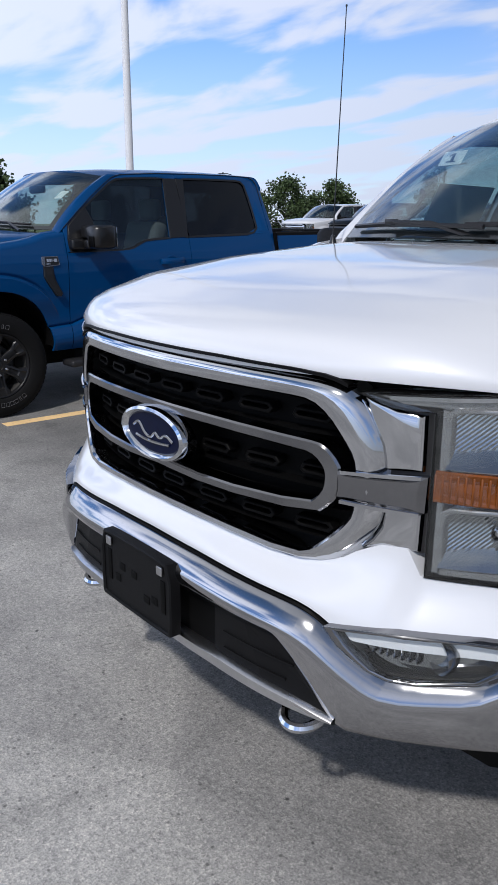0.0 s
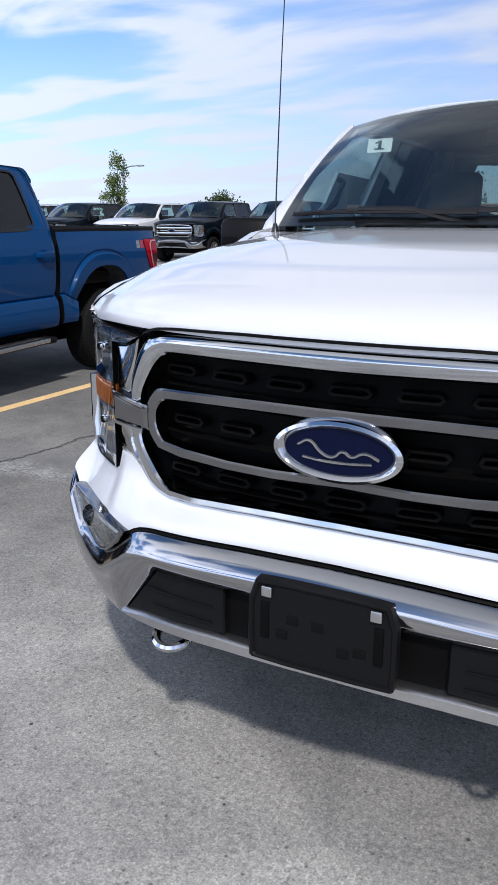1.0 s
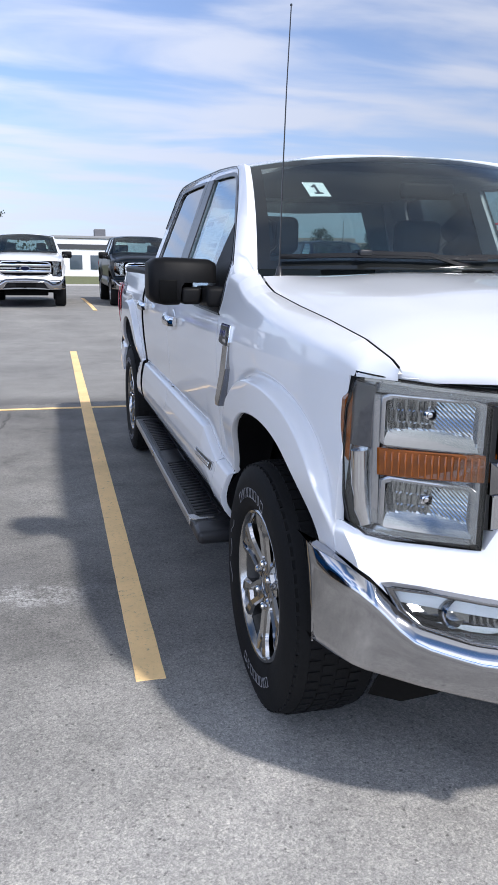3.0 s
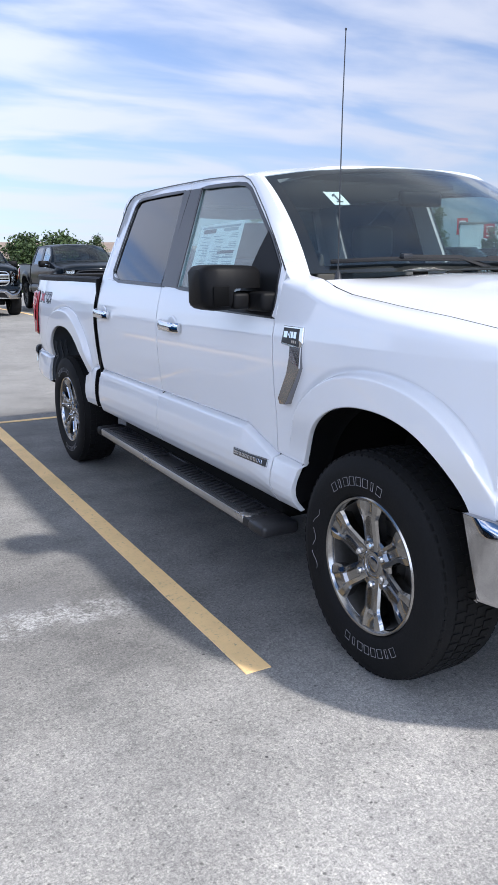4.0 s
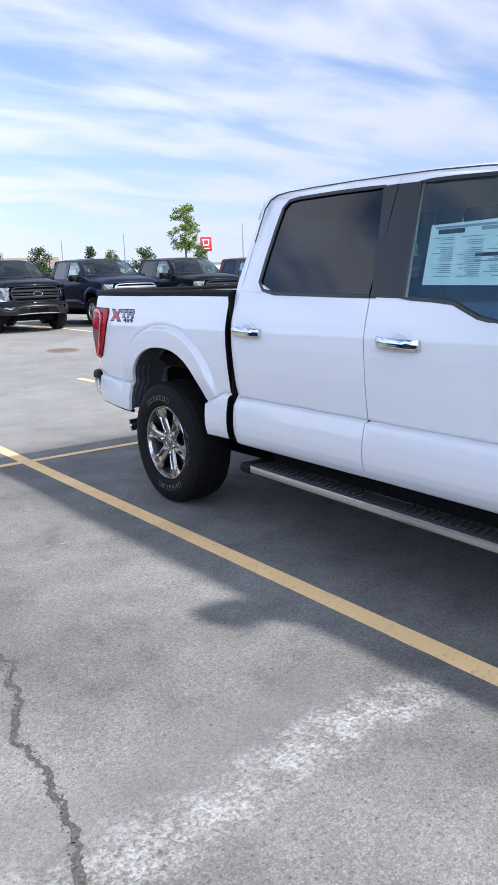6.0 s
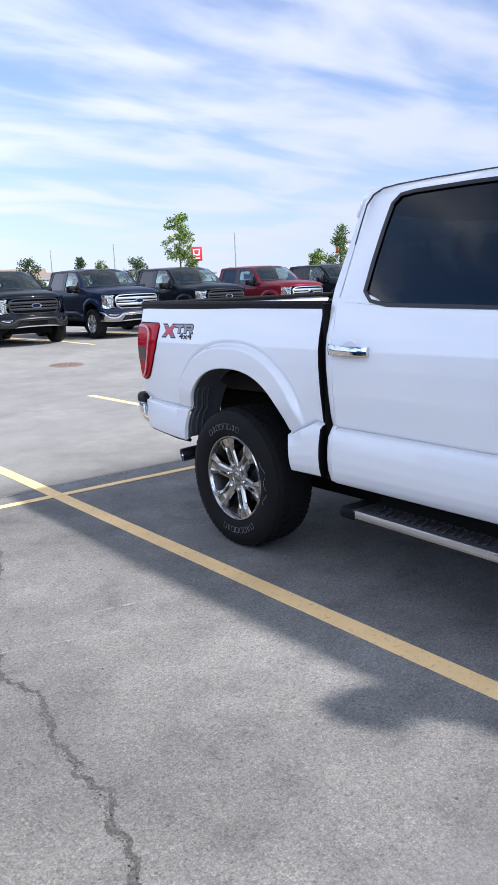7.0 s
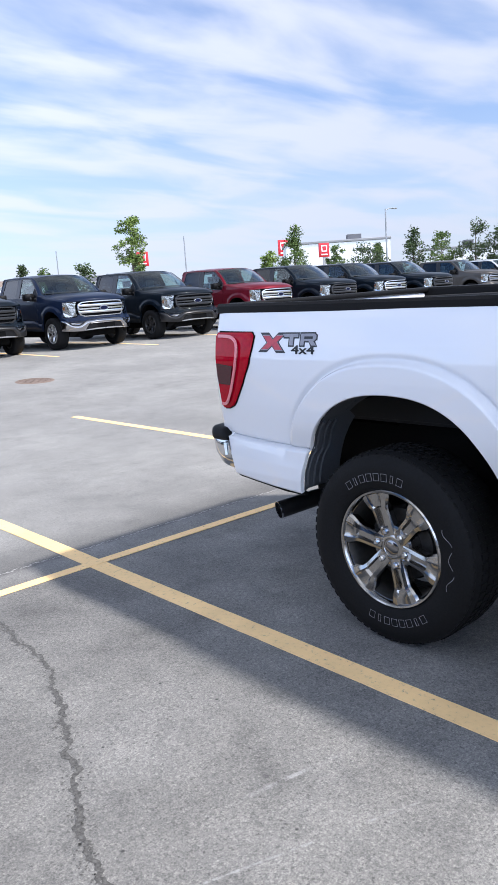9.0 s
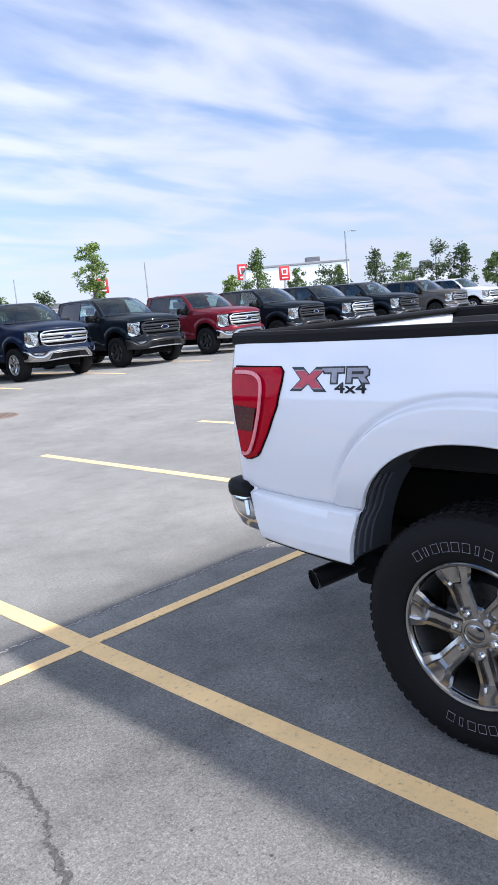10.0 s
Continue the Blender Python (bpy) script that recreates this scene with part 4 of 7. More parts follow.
            part("corner_trim", plate([(1.074, 1.800), (1.070, 1.752), (1.050, 1.738), (0.975, 1.742), (0.970, 1.756), (1.035, 1.762), (1.050, 1.800)], lambda x, y, o: Vector((s * x, y, 0.3845 - o)), 0.006), SATIN, rb, "brushed silver corner of the edge strip", smooth=0)
            rib0 = None
            for k in range(44):
                y = 1.84 + k * 0.0405
                if 2.62 < y < 2.86:
                    continue
                if rib0 is None:
                    rib0 = part("tread_rib", rbox((0, 0, 0), (0.10, 0.018, 0.011), 0.003, 1), BOARD, rb)
                    rib0.matrix_basis = pose(s * 0.99, y, 0.382, 0, 0, 12)
                else:
                    again(rib0, rb, pose(s * 0.99, y, 0.382, 0, 0, 12))
            part("board_bracket", rbox((s * 0.835, 2.69, 0.40), (0.16, 1.96, 0.10), 0.02), DARK, rb)
            rb.matrix_basis = Matrix.Translation((0, -0.085, 0.038)) @ Matrix.Translation((0, 2.69, 0.36)) @ Matrix.Rotation(radians(1.4), 4, "X") @ Matrix.Translation((0, -2.69, -0.36))
        # ---- tail lamp
        tl = new("tail_lamp")
        tl.parent = root

        def tl_front(z):
            return itp(z, [0.915, 0.925, 0.943, 1.03, 1.135, 1.22, 1.262, 1.278], [5.590, 5.553, 5.530, 5.462, 5.396, 5.370, 5.364, 5.380])

        def tl_rear(z):
            return itp(z, [0.915, 1.278], [5.625, 5.655])

        def tl_at(y, z, lift):
            return Vector((s * (side_w(y, z) + lift), y, z))
        zs = list(np.linspace(0.915, 1.278, 22))
        cols = []
        for z in zs:
            edge = 0.5 if z in (zs[0], zs[-1]) else 1.0
            a, b = tl_front(z), tl_rear(z)
            w5 = side_w(5.655, z)
            col = [tl_at(a, z, -0.012), tl_at(a, z, 0.008 * edge)] + [tl_at(a + (b - a) * t, z, (0.012 + 0.012 * t) * edge) for t in (0.06, 0.25, 0.5, 0.75, 1.0)]
            col += [Vector((s * (w5 - 0.012), b + 0.028, z)), Vector((s * (w5 - 0.045), b + 0.045, z)), Vector((s * (w5 - 0.09), b + 0.048, z)), Vector((s * (w5 - 0.10), b, z))]
            cols.append(col)
        part("red_lens", loft(cols), REDLENS, tl)
        if detail:
            edge = [(tl_rear(1.278), 1.281)] + [(tl_front(z) - 0.002, z) for z in reversed(zs)] + [(tl_rear(0.915), 0.912)]
            part("lamp_gap", ribbon(edge, lambda y, z, o: tl_at(y, z, 0.003 - o), 0.008, 0.002), GRILLE, tl, "thin dark gap round the lens")
        if detail:
            path = [(5.630, 1.262), (5.55, 1.262), (5.50, 1.255), (5.462, 1.225), (5.470, 1.135), (5.515, 1.03), (5.565, 0.95), (5.60, 0.936), (5.622, 0.940)]
            part("light_guide", ribbon(chaikin([(*p, 0) for p in path], 2, False), lambda y, z, o: tl_at(y, z, 0.0265 - o), 0.015, 0.003), PALERED, tl)
            part("dark_lens", plate([(5.530, 1.035), (5.498, 1.125), (5.636, 1.133), (5.634, 1.07), (5.628, 1.035)], lambda y, z, o: tl_at(y, z, 0.0275 - o), 0.004), DARKRED, tl)
        # ---- rear bumper end
        bp = new("bumper_end")
        bp.parent = root
        cols = []
        for t in (0, 0.2, 0.4, 0.6, 0.8, 1.0):
            y = 5.532 + 0.183 * t
            x = 0.962 - 0.014 * t - 0.16 * max(0, t - 0.7) ** 1.5
            z0, z1 = 0.608 + 0.020 * t, 0.760 - 0.01 * t
            cols.append([Vector((s * (x - 0.05), y, z1)), Vector((s * (x - 0.004), y, z1)), Vector((s * x, y, z1 - 0.006)), Vector((s * (x + 0.006), y, (z0 + z1) / 2)), Vector((s * (x - 0.012), y + 0.0, z0 + 0.012)), Vector((s * (x - 0.02), y, z0)), Vector((s * (x - 0.07), y, z0))])
        for xx, y in ((0.86, 5.745), (0.62, 5.765), (0.0, 5.775)):
            cols.append([Vector((s * xx, y, z)) for z in (0.755, 0.754, 0.748, 0.69, 0.632, 0.62, 0.62)])
        for col, lean in zip(cols, [0.52, 0.48, 0.44, 0.40, 0.36, 0.32, 0.2, 0.1, 0.1]):
            for v in col:
                v.y += lean * (v.z - 0.61)
        part("bumper_face", loft(cols), bright, bp)
        cols = []
        for t in np.linspace(0, 1, 9):
            y = 5.612 + 0.150 * t
            x = 0.962 - 0.014 * t - 0.16 * max(0, t - 0.7) ** 1.5
            dip = 0.020 * max(0, (abs(t - 0.5) - 0.32) / 0.18) ** 2
            cols.append([Vector((s * (x - d), y + 0.3 * (z - 0.75), z)) for d, z in ((0.07, 0.752), (0.001, 0.752), (-0.002, 0.762), (0.002, 0.785 - dip), (0.012, 0.802 - dip), (0.030, 0.812 - dip), (0.09, 0.814 - dip))])
        part("bumper_pad", loft(cols, caps=True), PLASTIC, bp, smooth=50)
        part("lower_valance", tube([(s * 0.958, 5.530, 0.602), (s * 0.962, 5.51, 0.600), (s * 0.968, 5.40, 0.590), (s * 0.975, 5.20, 0.572), (s * 0.965, 5.09, 0.566)], 0.012, 6), PLASTIC, root)
    # ---- tailgate, bed floor, bulkhead
    part("tailgate", rbox((0, 5.675, 1.02), (1.58, 0.05, 0.72), 0.012), body, root)
    part("tailgate_cap", rbox((0, 5.675, 1.397), (1.62, 0.08, 0.03), 0.01), PLASTIC, root)
    part("bed_floor", rbox((0, 4.78, 0.84), (0.96, 1.74, 0.05), 0.005), BEDLINER, root)
    for s in (-1, 1):
        part("wheel_house", rbox((s * 0.65, 4.78, 1.085), (0.37, 1.74, 0.03), 0.005), BEDLINER, root)
        part("wheel_house", rbox((s * 0.475, 4.78, 0.96), (0.03, 1.74, 0.26), 0.005), BEDLINER, root)
    part("bed_bulkhead", rbox((0, 3.91, 1.10), (1.64, 0.04, 0.52), 0.01), BEDLINER, root)
    part("bulkhead_cap", rbox((0, 3.91, 1.375), (1.66, 0.06, 0.025), 0.008), PLASTIC, root)
    # ---- underbody
    part("chassis", rbox((0, 2.92, 0.44), (1.10, 5.0, 0.30), 0.03), DARK, root)
    part("floor_pan", rbox((0, 2.68, 0.56), (1.82, 2.22, 0.12), 0.02), DARK, root)
    part("underbed", rbox((0, 4.70, 0.66), (0.94, 1.55, 0.30), 0.05), DARK, root)
    part("axle", tube([(-0.8, AXLE_R, 0.40), (0, AXLE_R, 0.38), (0.8, AXLE_R, 0.40)], 0.06, 10), DARK, root)
    part("axle", tube([(-0.8, AXLE_F, 0.40), (0.8, AXLE_F, 0.40)], 0.05, 10), DARK, root)
    # ---- bonnet
    us = np.linspace(-1, 1, 41 if detail else 17)
    vs = np.linspace(0, 1, 26 if detail else 10)

    def hood_pt(u, v):
        hx0 = 0.832
        x = u * hx0
        yf = grille_y(x) + 0.005
        yr = 1.285 + 0.10 * u * u
        vv = v ** 1.6
        y = yf + (yr - yf) * vv
        hx = seam_x(y) - 0.003
        x = u * hx
        ze = seam_z(max(y, 0.27))
        d = y - yf
        zc = itp(d, [0, 0.012, 0.04, 0.10, 0.25, 0.55, 0.95, 1.12, 1.22, 1.32], [1.184, 1.212, 1.240, 1.268, 1.308, 1.350, 1.382, 1.390, 1.389, 1.382])
        rise = itp(d, [0, 0.012, 0.04, 0.10, 0.3], [-0.004, -0.002, 0.0, 0.0, 0.0])
        t = 1 - abs(u) ** 9
        z = (ze + rise) * (1 - t) + zc * t
        z += 0.010 * (1 - sstep(0.42, 0.74, abs(u))) * sstep(0.10, 0.55, d) - 0.004 * math.exp(-((abs(u) - 0.76) / 0.12) ** 2) * sstep(0.2, 0.6, d)
        return Vector((x, y, z))
    part("bonnet", thicken(grid(us, vs, hood_pt), (0, 0.004, -0.016)), body, root, smooth=60)
    part("cowl", grid(np.linspace(-1, 1, 21), (0, 0.5, 1), lambda u, v: Vector((u * 0.855, (1.255 + 0.10 * u * u) * (1 - v) + (1.36 + 0.19 * u * u) * v, 1.385 - 0.035 * u * u + 0.018 * v))), PLASTIC, root)

    # ---- windscreen, roof
    def ws(u, v, off=0.0):
        b = Vector((u * 0.846, 1.300 + 0.222 * u * u, 1.412 - 0.008 * u * u))
        t = Vector((u * 0.735, 1.905 + 0.165 * u * u, 1.884 - 0.050 * abs(u) ** 2.4))
        p = b.lerp(t, v)
        return p + Vector((0, -0.045, 0.042)) * (4 * v * (1 - v)) * 0.55 + Vector((0, 0.62, -0.78)) * off
    glass_ob = part("windscreen", thicken(grid(np.linspace(-1, 1, 25), np.linspace(0, 1, 9), ws), (0, 0.003, -0.004)), GLASS_WS, root, "laminated windscreen with a dark edge band")
    glass_ob.visible_shadow = False
    band = [(-1 + 2 * k / 24, 0) for k in range(24)] + [(1, k / 10) for k in range(10)] + [(1 - 2 * k / 24, 1) for k in range(24)] + [(-1, 1 - k / 10) for k in range(10)]
    inner = [(u * 0.945, 0.06 + v * 0.875) for u, v in band]
    part("windscreen_band", loft([[ws(u, v, 0.004), ws((u + a) / 2, (v + b) / 2, 0.0045), ws(a, b, 0.004)] for (u, v), (a, b) in zip(band, inner)], closed_u=True), TRIM, root)
    for s in (-1, 1):
        cols = []
        for k in range(18):
            v = k / 17
            w = ws(s, v)
            y = itp(v, [0, 1], [1.572, 2.20])
            zt = [p[1] for p in DOOR_TOP]
            z = itp(y, [p[0] for p in DOOR_TOP], zt)
            o = Vector((s * (upper_w(z) + 0.002), y + 0.0, z + 0.004))
            cols.append([w + Vector((0, 0.004, -0.012)), w, w.lerp(o, 0.35) + Vector((s * 0.010, -0.012, 0.010)), w.lerp(o, 0.75) + Vector((s * 0.010, -0.006, 0.006)), o, o + Vector((-s * 0.02, 0.004, -0.01))])
        cols.insert(0, [p + Vector((0, -0.035, -0.035)) for p in cols[0]])
        part("roof_pillar", loft(cols), body, root)
    roof_us = np.linspace(-1, 1, 31 if detail else 13)

    def roof_pt(u, v):
        yf = 1.905 + 0.165 * u * u
        yf = yf + 0.09 * abs(u) ** 6
        yb = 3.86 - 0.035 * u * u
        y = yf + (yb - yf) * v
        ze = itp(y, [1.9, 2.22, 2.6, 3.3, 3.60, 3.70, 3.745, 3.782, 3.806, 3.822, 3.86], [1.81, 1.850, 1.877, 1.895, 1.896, 1.896, 1.895, 1.884, 1.856, 1.80, 1.74])
        xe = upper_w(ze) + 0.001
        zc = itp(y, [1.9, 2.05, 2.3, 2.8, 3.3, 3.6, 3.73, 3.79, 3.83, 3.86], [1.884, 1.900, 1.918, 1.935, 1.938, 1.932, 1.925, 1.909, 1.873, 1.80])
        a = abs(u)
        return Vector((u * xe, y, ze + (zc - ze) * (1 - a ** 3.2) - 0.020 * (1 - sstep(0.0, 0.12, v)) * sstep(0.55, 0.9, a)))
    part("roof", thicken(grid(roof_us, list(np.linspace(0, 0.9, 20)) + [0.925, 0.945, 0.96, 0.97, 0.978, 0.985, 0.992, 1.0], roof_pt), (0, 0, -0.03)), body, root, smooth=60)
    # rear wall of the cab with its window
    part("cab_back", ring(dense([(-0.715, 1.872), (-0.905, 1.38), (0.905, 1.38), (0.715, 1.872)], 4), dense([(-0.66, 1.83), (-0.76, 1.47), (0.76, 1.47), (0.66, 1.83)], 4), lambda x, z, o: Vector((x, 3.85 - (z - 1.38) * 0.10 - o, z)), 0.04), body, root)
    part("cab_back_lower", rbox((0, 3.835, 0.95), (1.86, 0.03, 0.86), 0.01), body, root)
    rp = part("rear_pane", plate([(-0.67, 1.84), (-0.77, 1.46), (0.77, 1.46), (0.67, 1.84)], lambda x, z, o: Vector((x, 3.835 - (z - 1.38) * 0.10 - o, z)), 0.004), GLASS_SIDE, root, smooth=0)
    rp.visible_shadow = False
    for s in (-1, 1):
        part("roof_fin", tube([(s * 0.50, 3.46, 1.908), (s * 0.50, 3.54, 1.928), (s * 0.50, 3.64, 1.932), (s * 0.50, 3.70, 1.922)], [0.003, 0.005, 0.005, 0.003], 6), TRIM, root)
    part("roof_lamp", rbox((0, 3.83, 1.86), (0.34, 0.05, 0.03), 0.012), TRIM, root)
    # ---- cabin
    for xx in (-0.42, 0.42):
        st = new("front_seat")
        st.parent = root
        part("backrest", rbox((xx, 2.66, 1.17), (0.50, 0.16, 0.62), 0.06, 3, m=Matrix.Rotation(radians(-14), 3, "X")), CLOTH, st)
        part("headrest", rbox((xx, 2.76, 1.58), (0.27, 0.10, 0.19), 0.04, 3), CLOTH, st)
        part("seat_cushion", rbox((xx, 2.36, 0.86), (0.52, 0.52, 0.16), 0.05, 3), CLOTH, st)
    bs = new("rear_bench")
    bs.parent = root
    part("backrest", rbox((0, 3.62, 1.14), (1.45, 0.14, 0.56), 0.05, 3), CLOTH, bs)
    for xx in (-0.52, 0, 0.52):
        part("headrest", rbox((xx, 3.64, 1.47 if xx else 1.42), (0.26, 0.09, 0.13), 0.035, 3), CLOTH, bs)
    part("dashboard", rbox((0, 1.62, 1.20), (1.66, 0.46, 0.30), 0.08, 3), PLASTIC, root)
    part("cabin_floor", rbox((0, 2.70, 0.66), (1.76, 2.1, 0.05), 0.01), DARK, root)
    part("headliner", rbox((0, 2.95, 1.852), (1.24, 1.30, 0.02), 0.008), simple_headliner(), root)
    part("steering_wheel", tube([(0.42 + 0.19 * math.cos(a), 1.98 + 0.07 * math.sin(a), 1.22 + 0.175 * math.sin(a)) for a in np.linspace(0, 2 * math.pi, 28, endpoint=False)], 0.015, 8, closed=True), PLASTIC, root)
    part("rear_view_mirror", rbox((0, 1.86, 1.74), (0.25, 0.04, 0.07), 0.02, 3), PLASTIC, root)
    for s in (-1, 1):
        part("grab_handle", tube([(s * 0.72, 1.86, 1.60), (s * 0.69, 1.84, 1.585), (s * 0.70, 1.78, 1.50), (s * 0.74, 1.76, 1.46)], 0.012, 6), PLASTIC, root)
    for s in (-1, 1):
        line = [(y, z) for y, z in DOOR_TOP + DOOR_TOP_R[1:9]]
        part("roof_seam", tube([(s * (upper_w(z) + 0.001), y, z + 0.003) for y, z in dense(line, 3)[:-3]], 0.0035, 5), TRIM, root)
    # ---- wipers
    if detail:
        for x0, x1 in ((-0.55, -0.02), (0.12, 0.66)):
            wp = new("wiper")
            wp.parent = root
            pts = [ws(u / 0.846, 0.060 - 0.035 * abs(u - x0), -0.020) for u in np.linspace(x0 - 0.22, x1, 14)]
            part("wiper_blade", tube(pts, 0.009, 6), TRIM, wp)
            mid = pts[5]
            part("wiper_arm", tube([(x1 + 0.03, 1.325, 1.398), pts[9] + Vector((0, -0.010, 0.008)), mid + Vector((0, -0.011, 0.010))], [0.012, 0.009, 0.007], 6), TRIM, wp)
            part("wiper_clip", rbox(mid + Vector((0, -0.008, 0.010)), (0.05, 0.028, 0.022), 0.006), TRIM, wp)
    (face_new if face == "new" else face_old)(root, body, bright, detail)
    return root


def simple_headliner():
    if "hl" not in _CACHE:
        _CACHE["hl"] = simple("headliner_cloth", (0.30, 0.30, 0.30), 0.95, 0, 0.2, 300)
    return _CACHE["hl"]


def fascia_top(x):
    a = abs(x)
    return itp(a, [0, 0.20, 0.42, 0.52, 0.56, 0.60, 0.667, 0.6685, 0.77, 0.84, 0.885, 0.93], [0.792, 0.788, 0.772, 0.790, 0.820, 0.840, 0.840, 0.786, 0.782, 0.776, 0.778, 0.80])


BUMPER_X = [0, 0.20, 0.46, 0.50, 0.535, 0.655, 0.70, 0.82, 0.855, 0.895, 0.93, 0.985, 1.05]
BUMPER_Z = [0.722, 0.718, 0.701, 0.695, 0.682, 0.594, 0.590, 0.608, 0.636, 0.688, 0.712, 0.722, 0.73]


def bumper_top(x):
    a = abs(x)
    return sum(itp(abs(a + d), BUMPER_X, BUMPER_Z) for d in (-0.028, -0.014, 0, 0.014, 0.028)) / 5



def bumper_low(x):
    a = abs(x)
    return itp(a, [0, 0.25, 0.44, 0.455, 0.575, 0.60, 0.80, 0.93, 0.985], [0.618, 0.618, 0.614, 0.606, 0.458, 0.446, 0.450, 0.464, 0.474])


def corner_y(x):
    """Plan of the front corner: the bumper's curve, turning back into the body side."""
    a = abs(x)
    return bumper_y(x) + (0.10 * max(0, (a - 0.90) / 0.085) ** 2 if a > 0.90 else 0)


def front_x(n):
    """Stations across the front, closer together at the corners."""
    u = np.linspace(-1, 1, n)
    return [0.985 * math.copysign(1 - (1 - abs(t)) ** 1.25, t) for t in u]


def face_lower(root, body, bright, detail):
    """Painted fascia, bumper, fog lamps, lower grille and lip: alike on every truck of the row."""
    xs = sorted(set([round(x, 4) for x in front_x(61 if detail else 25)] + [s * a for s in (-1, 1) for a in (0.44, 0.455, 0.50, 0.535, 0.575, 0.60, 0.655, 0.667, 0.6685, 0.82, 0.855, 0.895)] + [s * a for s in (-1, 1) for a in np.linspace(0.44, 0.605, 12)]))
    cols = []
    for x in [0.925 * k / 40 for k in range(-40, 41)]:
        z1 = fascia_top(x)
        z0 = max(min(bumper_top(x) + 0.009, 0.735), 0.650)
        y0 = min(bumper_y(x) + 0.040, grille_y(x) + 0.006)
        k = []
        for t in np.linspace(0, 1, 9):
            z = z0 + (z1 - z0) * t
            u = sstep(0.0, 0.95, t)
            k.append(Vector((x, y0 * (1 - u) + (grille_y(x) + 0.006) * u - 0.006 * math.sin(t * math.pi) * (1 - sstep(0.80, 0.92, abs(x))), z)))
        k.insert(0, k[0] + Vector((0, 0.06, 0)))
        k.append(k[-1] + Vector((0, 0.05, 0)))
        cols.append(k)
    for s in (-1, 1):
        tail = []
        for q in cols[0]:
            tail.append(Vector((s * (side_w(0.43, max(q.z, 0.66)) - 0.002), 0.43, q.z)))
        cols.insert(0, tail) if s < 0 else cols.append(tail)
    part("front_fascia", loft(cols), body, root)
    bp = new("front_bumper")
    bp.parent = root
    cols = []
    prof = [(-0.0, 0.175), (0.0, 0.036), (0.002, 0.030), (0.040, 0.005), (0.045, 0.002), (0.052, 0.0)]
    for x in xs:
        z1, z0 = bumper_top(x), bumper_low(x)
        y = corner_y(x)
        col = [Vector((x, y + dy, z1 - dz)) for dz, dy in prof]
        for t in (0.12, 0.35, 0.55, 0.75, 0.9, 1.0):
            z = (z1 - 0.052) * (1 - t) + z0 * t
            col.append(Vector((x, y + 0.004 * t + 0.026 * t * t, z)))
        col.append(Vector((x, y + 0.045, z0 - 0.004)))
        col.append(Vector((x, y + 0.08, z0 - 0.002)))
        cols.append(col)
    # the ends wrap back to the wheel openings
    for end, side in ((0, -1), (-1, 1)):
        c0 = cols[end]
        za, zb = c0[-1].z, c0[0].z
        for dx, dy in ((0.004, 0.03), (0.000, 0.075)):
            wrap = [Vector((side * (0.985 + dx), corner_y(0.985) + 0.02 + dy * (p.z - za) / (zb - za) + (0.02 if k == 0 else 0), p.z)) for k, p in enumerate(c0)]
            cols.insert(0, wrap) if end == 0 else cols.append(wrap)
    part("bumper_shell", loft(cols), BUMPCHROME if bright is CHROME else bright, bp, smooth=55)
    part("bumper_gap_filler", loft([[Vector((x, corner_y(x) + dy, bumper_top(x) + dz)) for dy, dz in ((0.034, 0.001), (0.038, 0.005), (0.170, 0.008))] for x in xs if abs(x) < 0.95]), GRILLE, bp)
    # dark backing behind the lower openings
    part("lower_grille", loft([[Vector((x, bumper_y(x) + 0.05, z)) for z in (0.475, 0.54, 0.63)] for x in np.linspace(-0.62, 0.62, 17)]), GRILLE, bp)
    part("air_dam", loft([[Vector((x, bumper_y(x) + 0.10 + 0.10 * t, 0.470 - (0.012 + 0.14 * sstep(0.60, 0.76, abs(x))) * t)) for t in (0, 0.5, 1)] for x in np.linspace(-0.84, 0.84, 25)]), DARK, bp)
    part("splash_shield", rbox((0, 0.40, 0.53), (1.70, 0.32, 0.12), 0.02), DARK, bp)
    lipx = np.linspace(-0.578, 0.578, 41)
    cols = []
    for x in lipx:
        top = itp(abs(x), [0, 0.25, 0.29, 0.50, 0.578], [0.500, 0.500, 0.499, 0.484, 0.465])
        low = itp(abs(x), [0, 0.25, 0.578], [0.468, 0.466, 0.450])
        y = bumper_y(x) + 0.020
        cols.append([Vector((x, y + 0.05, top)), Vector((x, y + 0.008, top)), Vector((x, y, top - 0.006)), Vector((x, y + 0.001, low + 0.005)), Vector((x, y + 0.012, low)), Vector((x, y + 0.06, low))])
    part("lower_lip", loft(cols), SATIN, bp, "satin silver lower lip")
    for s in (-1, 1):
        ins = [(0.252, 0.616), (0.252, 0.502), (0.40, 0.491), (0.50, 0.480), (0.566, 0.464), (0.52, 0.520), (0.448, 0.610), (0.35, 0.616)]
        at = lambda x, z, o: Vector((s * x, bumper_y(x) + 0.034 + o, z))
        part("bumper_insert", plate(ins, at, 0.02, cut=0.004), PLASTIC, bp, smooth=0)
        if detail:
            for zz in (0.562, 0.522):
                w0, w1 = 0.285, 0.50 - (0.60 - zz) * 0.45
                part("insert_ridge", ribbon([(w0 + (w1 - w0) * k / 6, zz - 0.006 * k / 6) for k in range(7)], lambda x, z, o: at(x, z, o), 0.005, 0.003), PLASTIC, bp)
        fog = new("fog_lamp")
        fog.parent = root
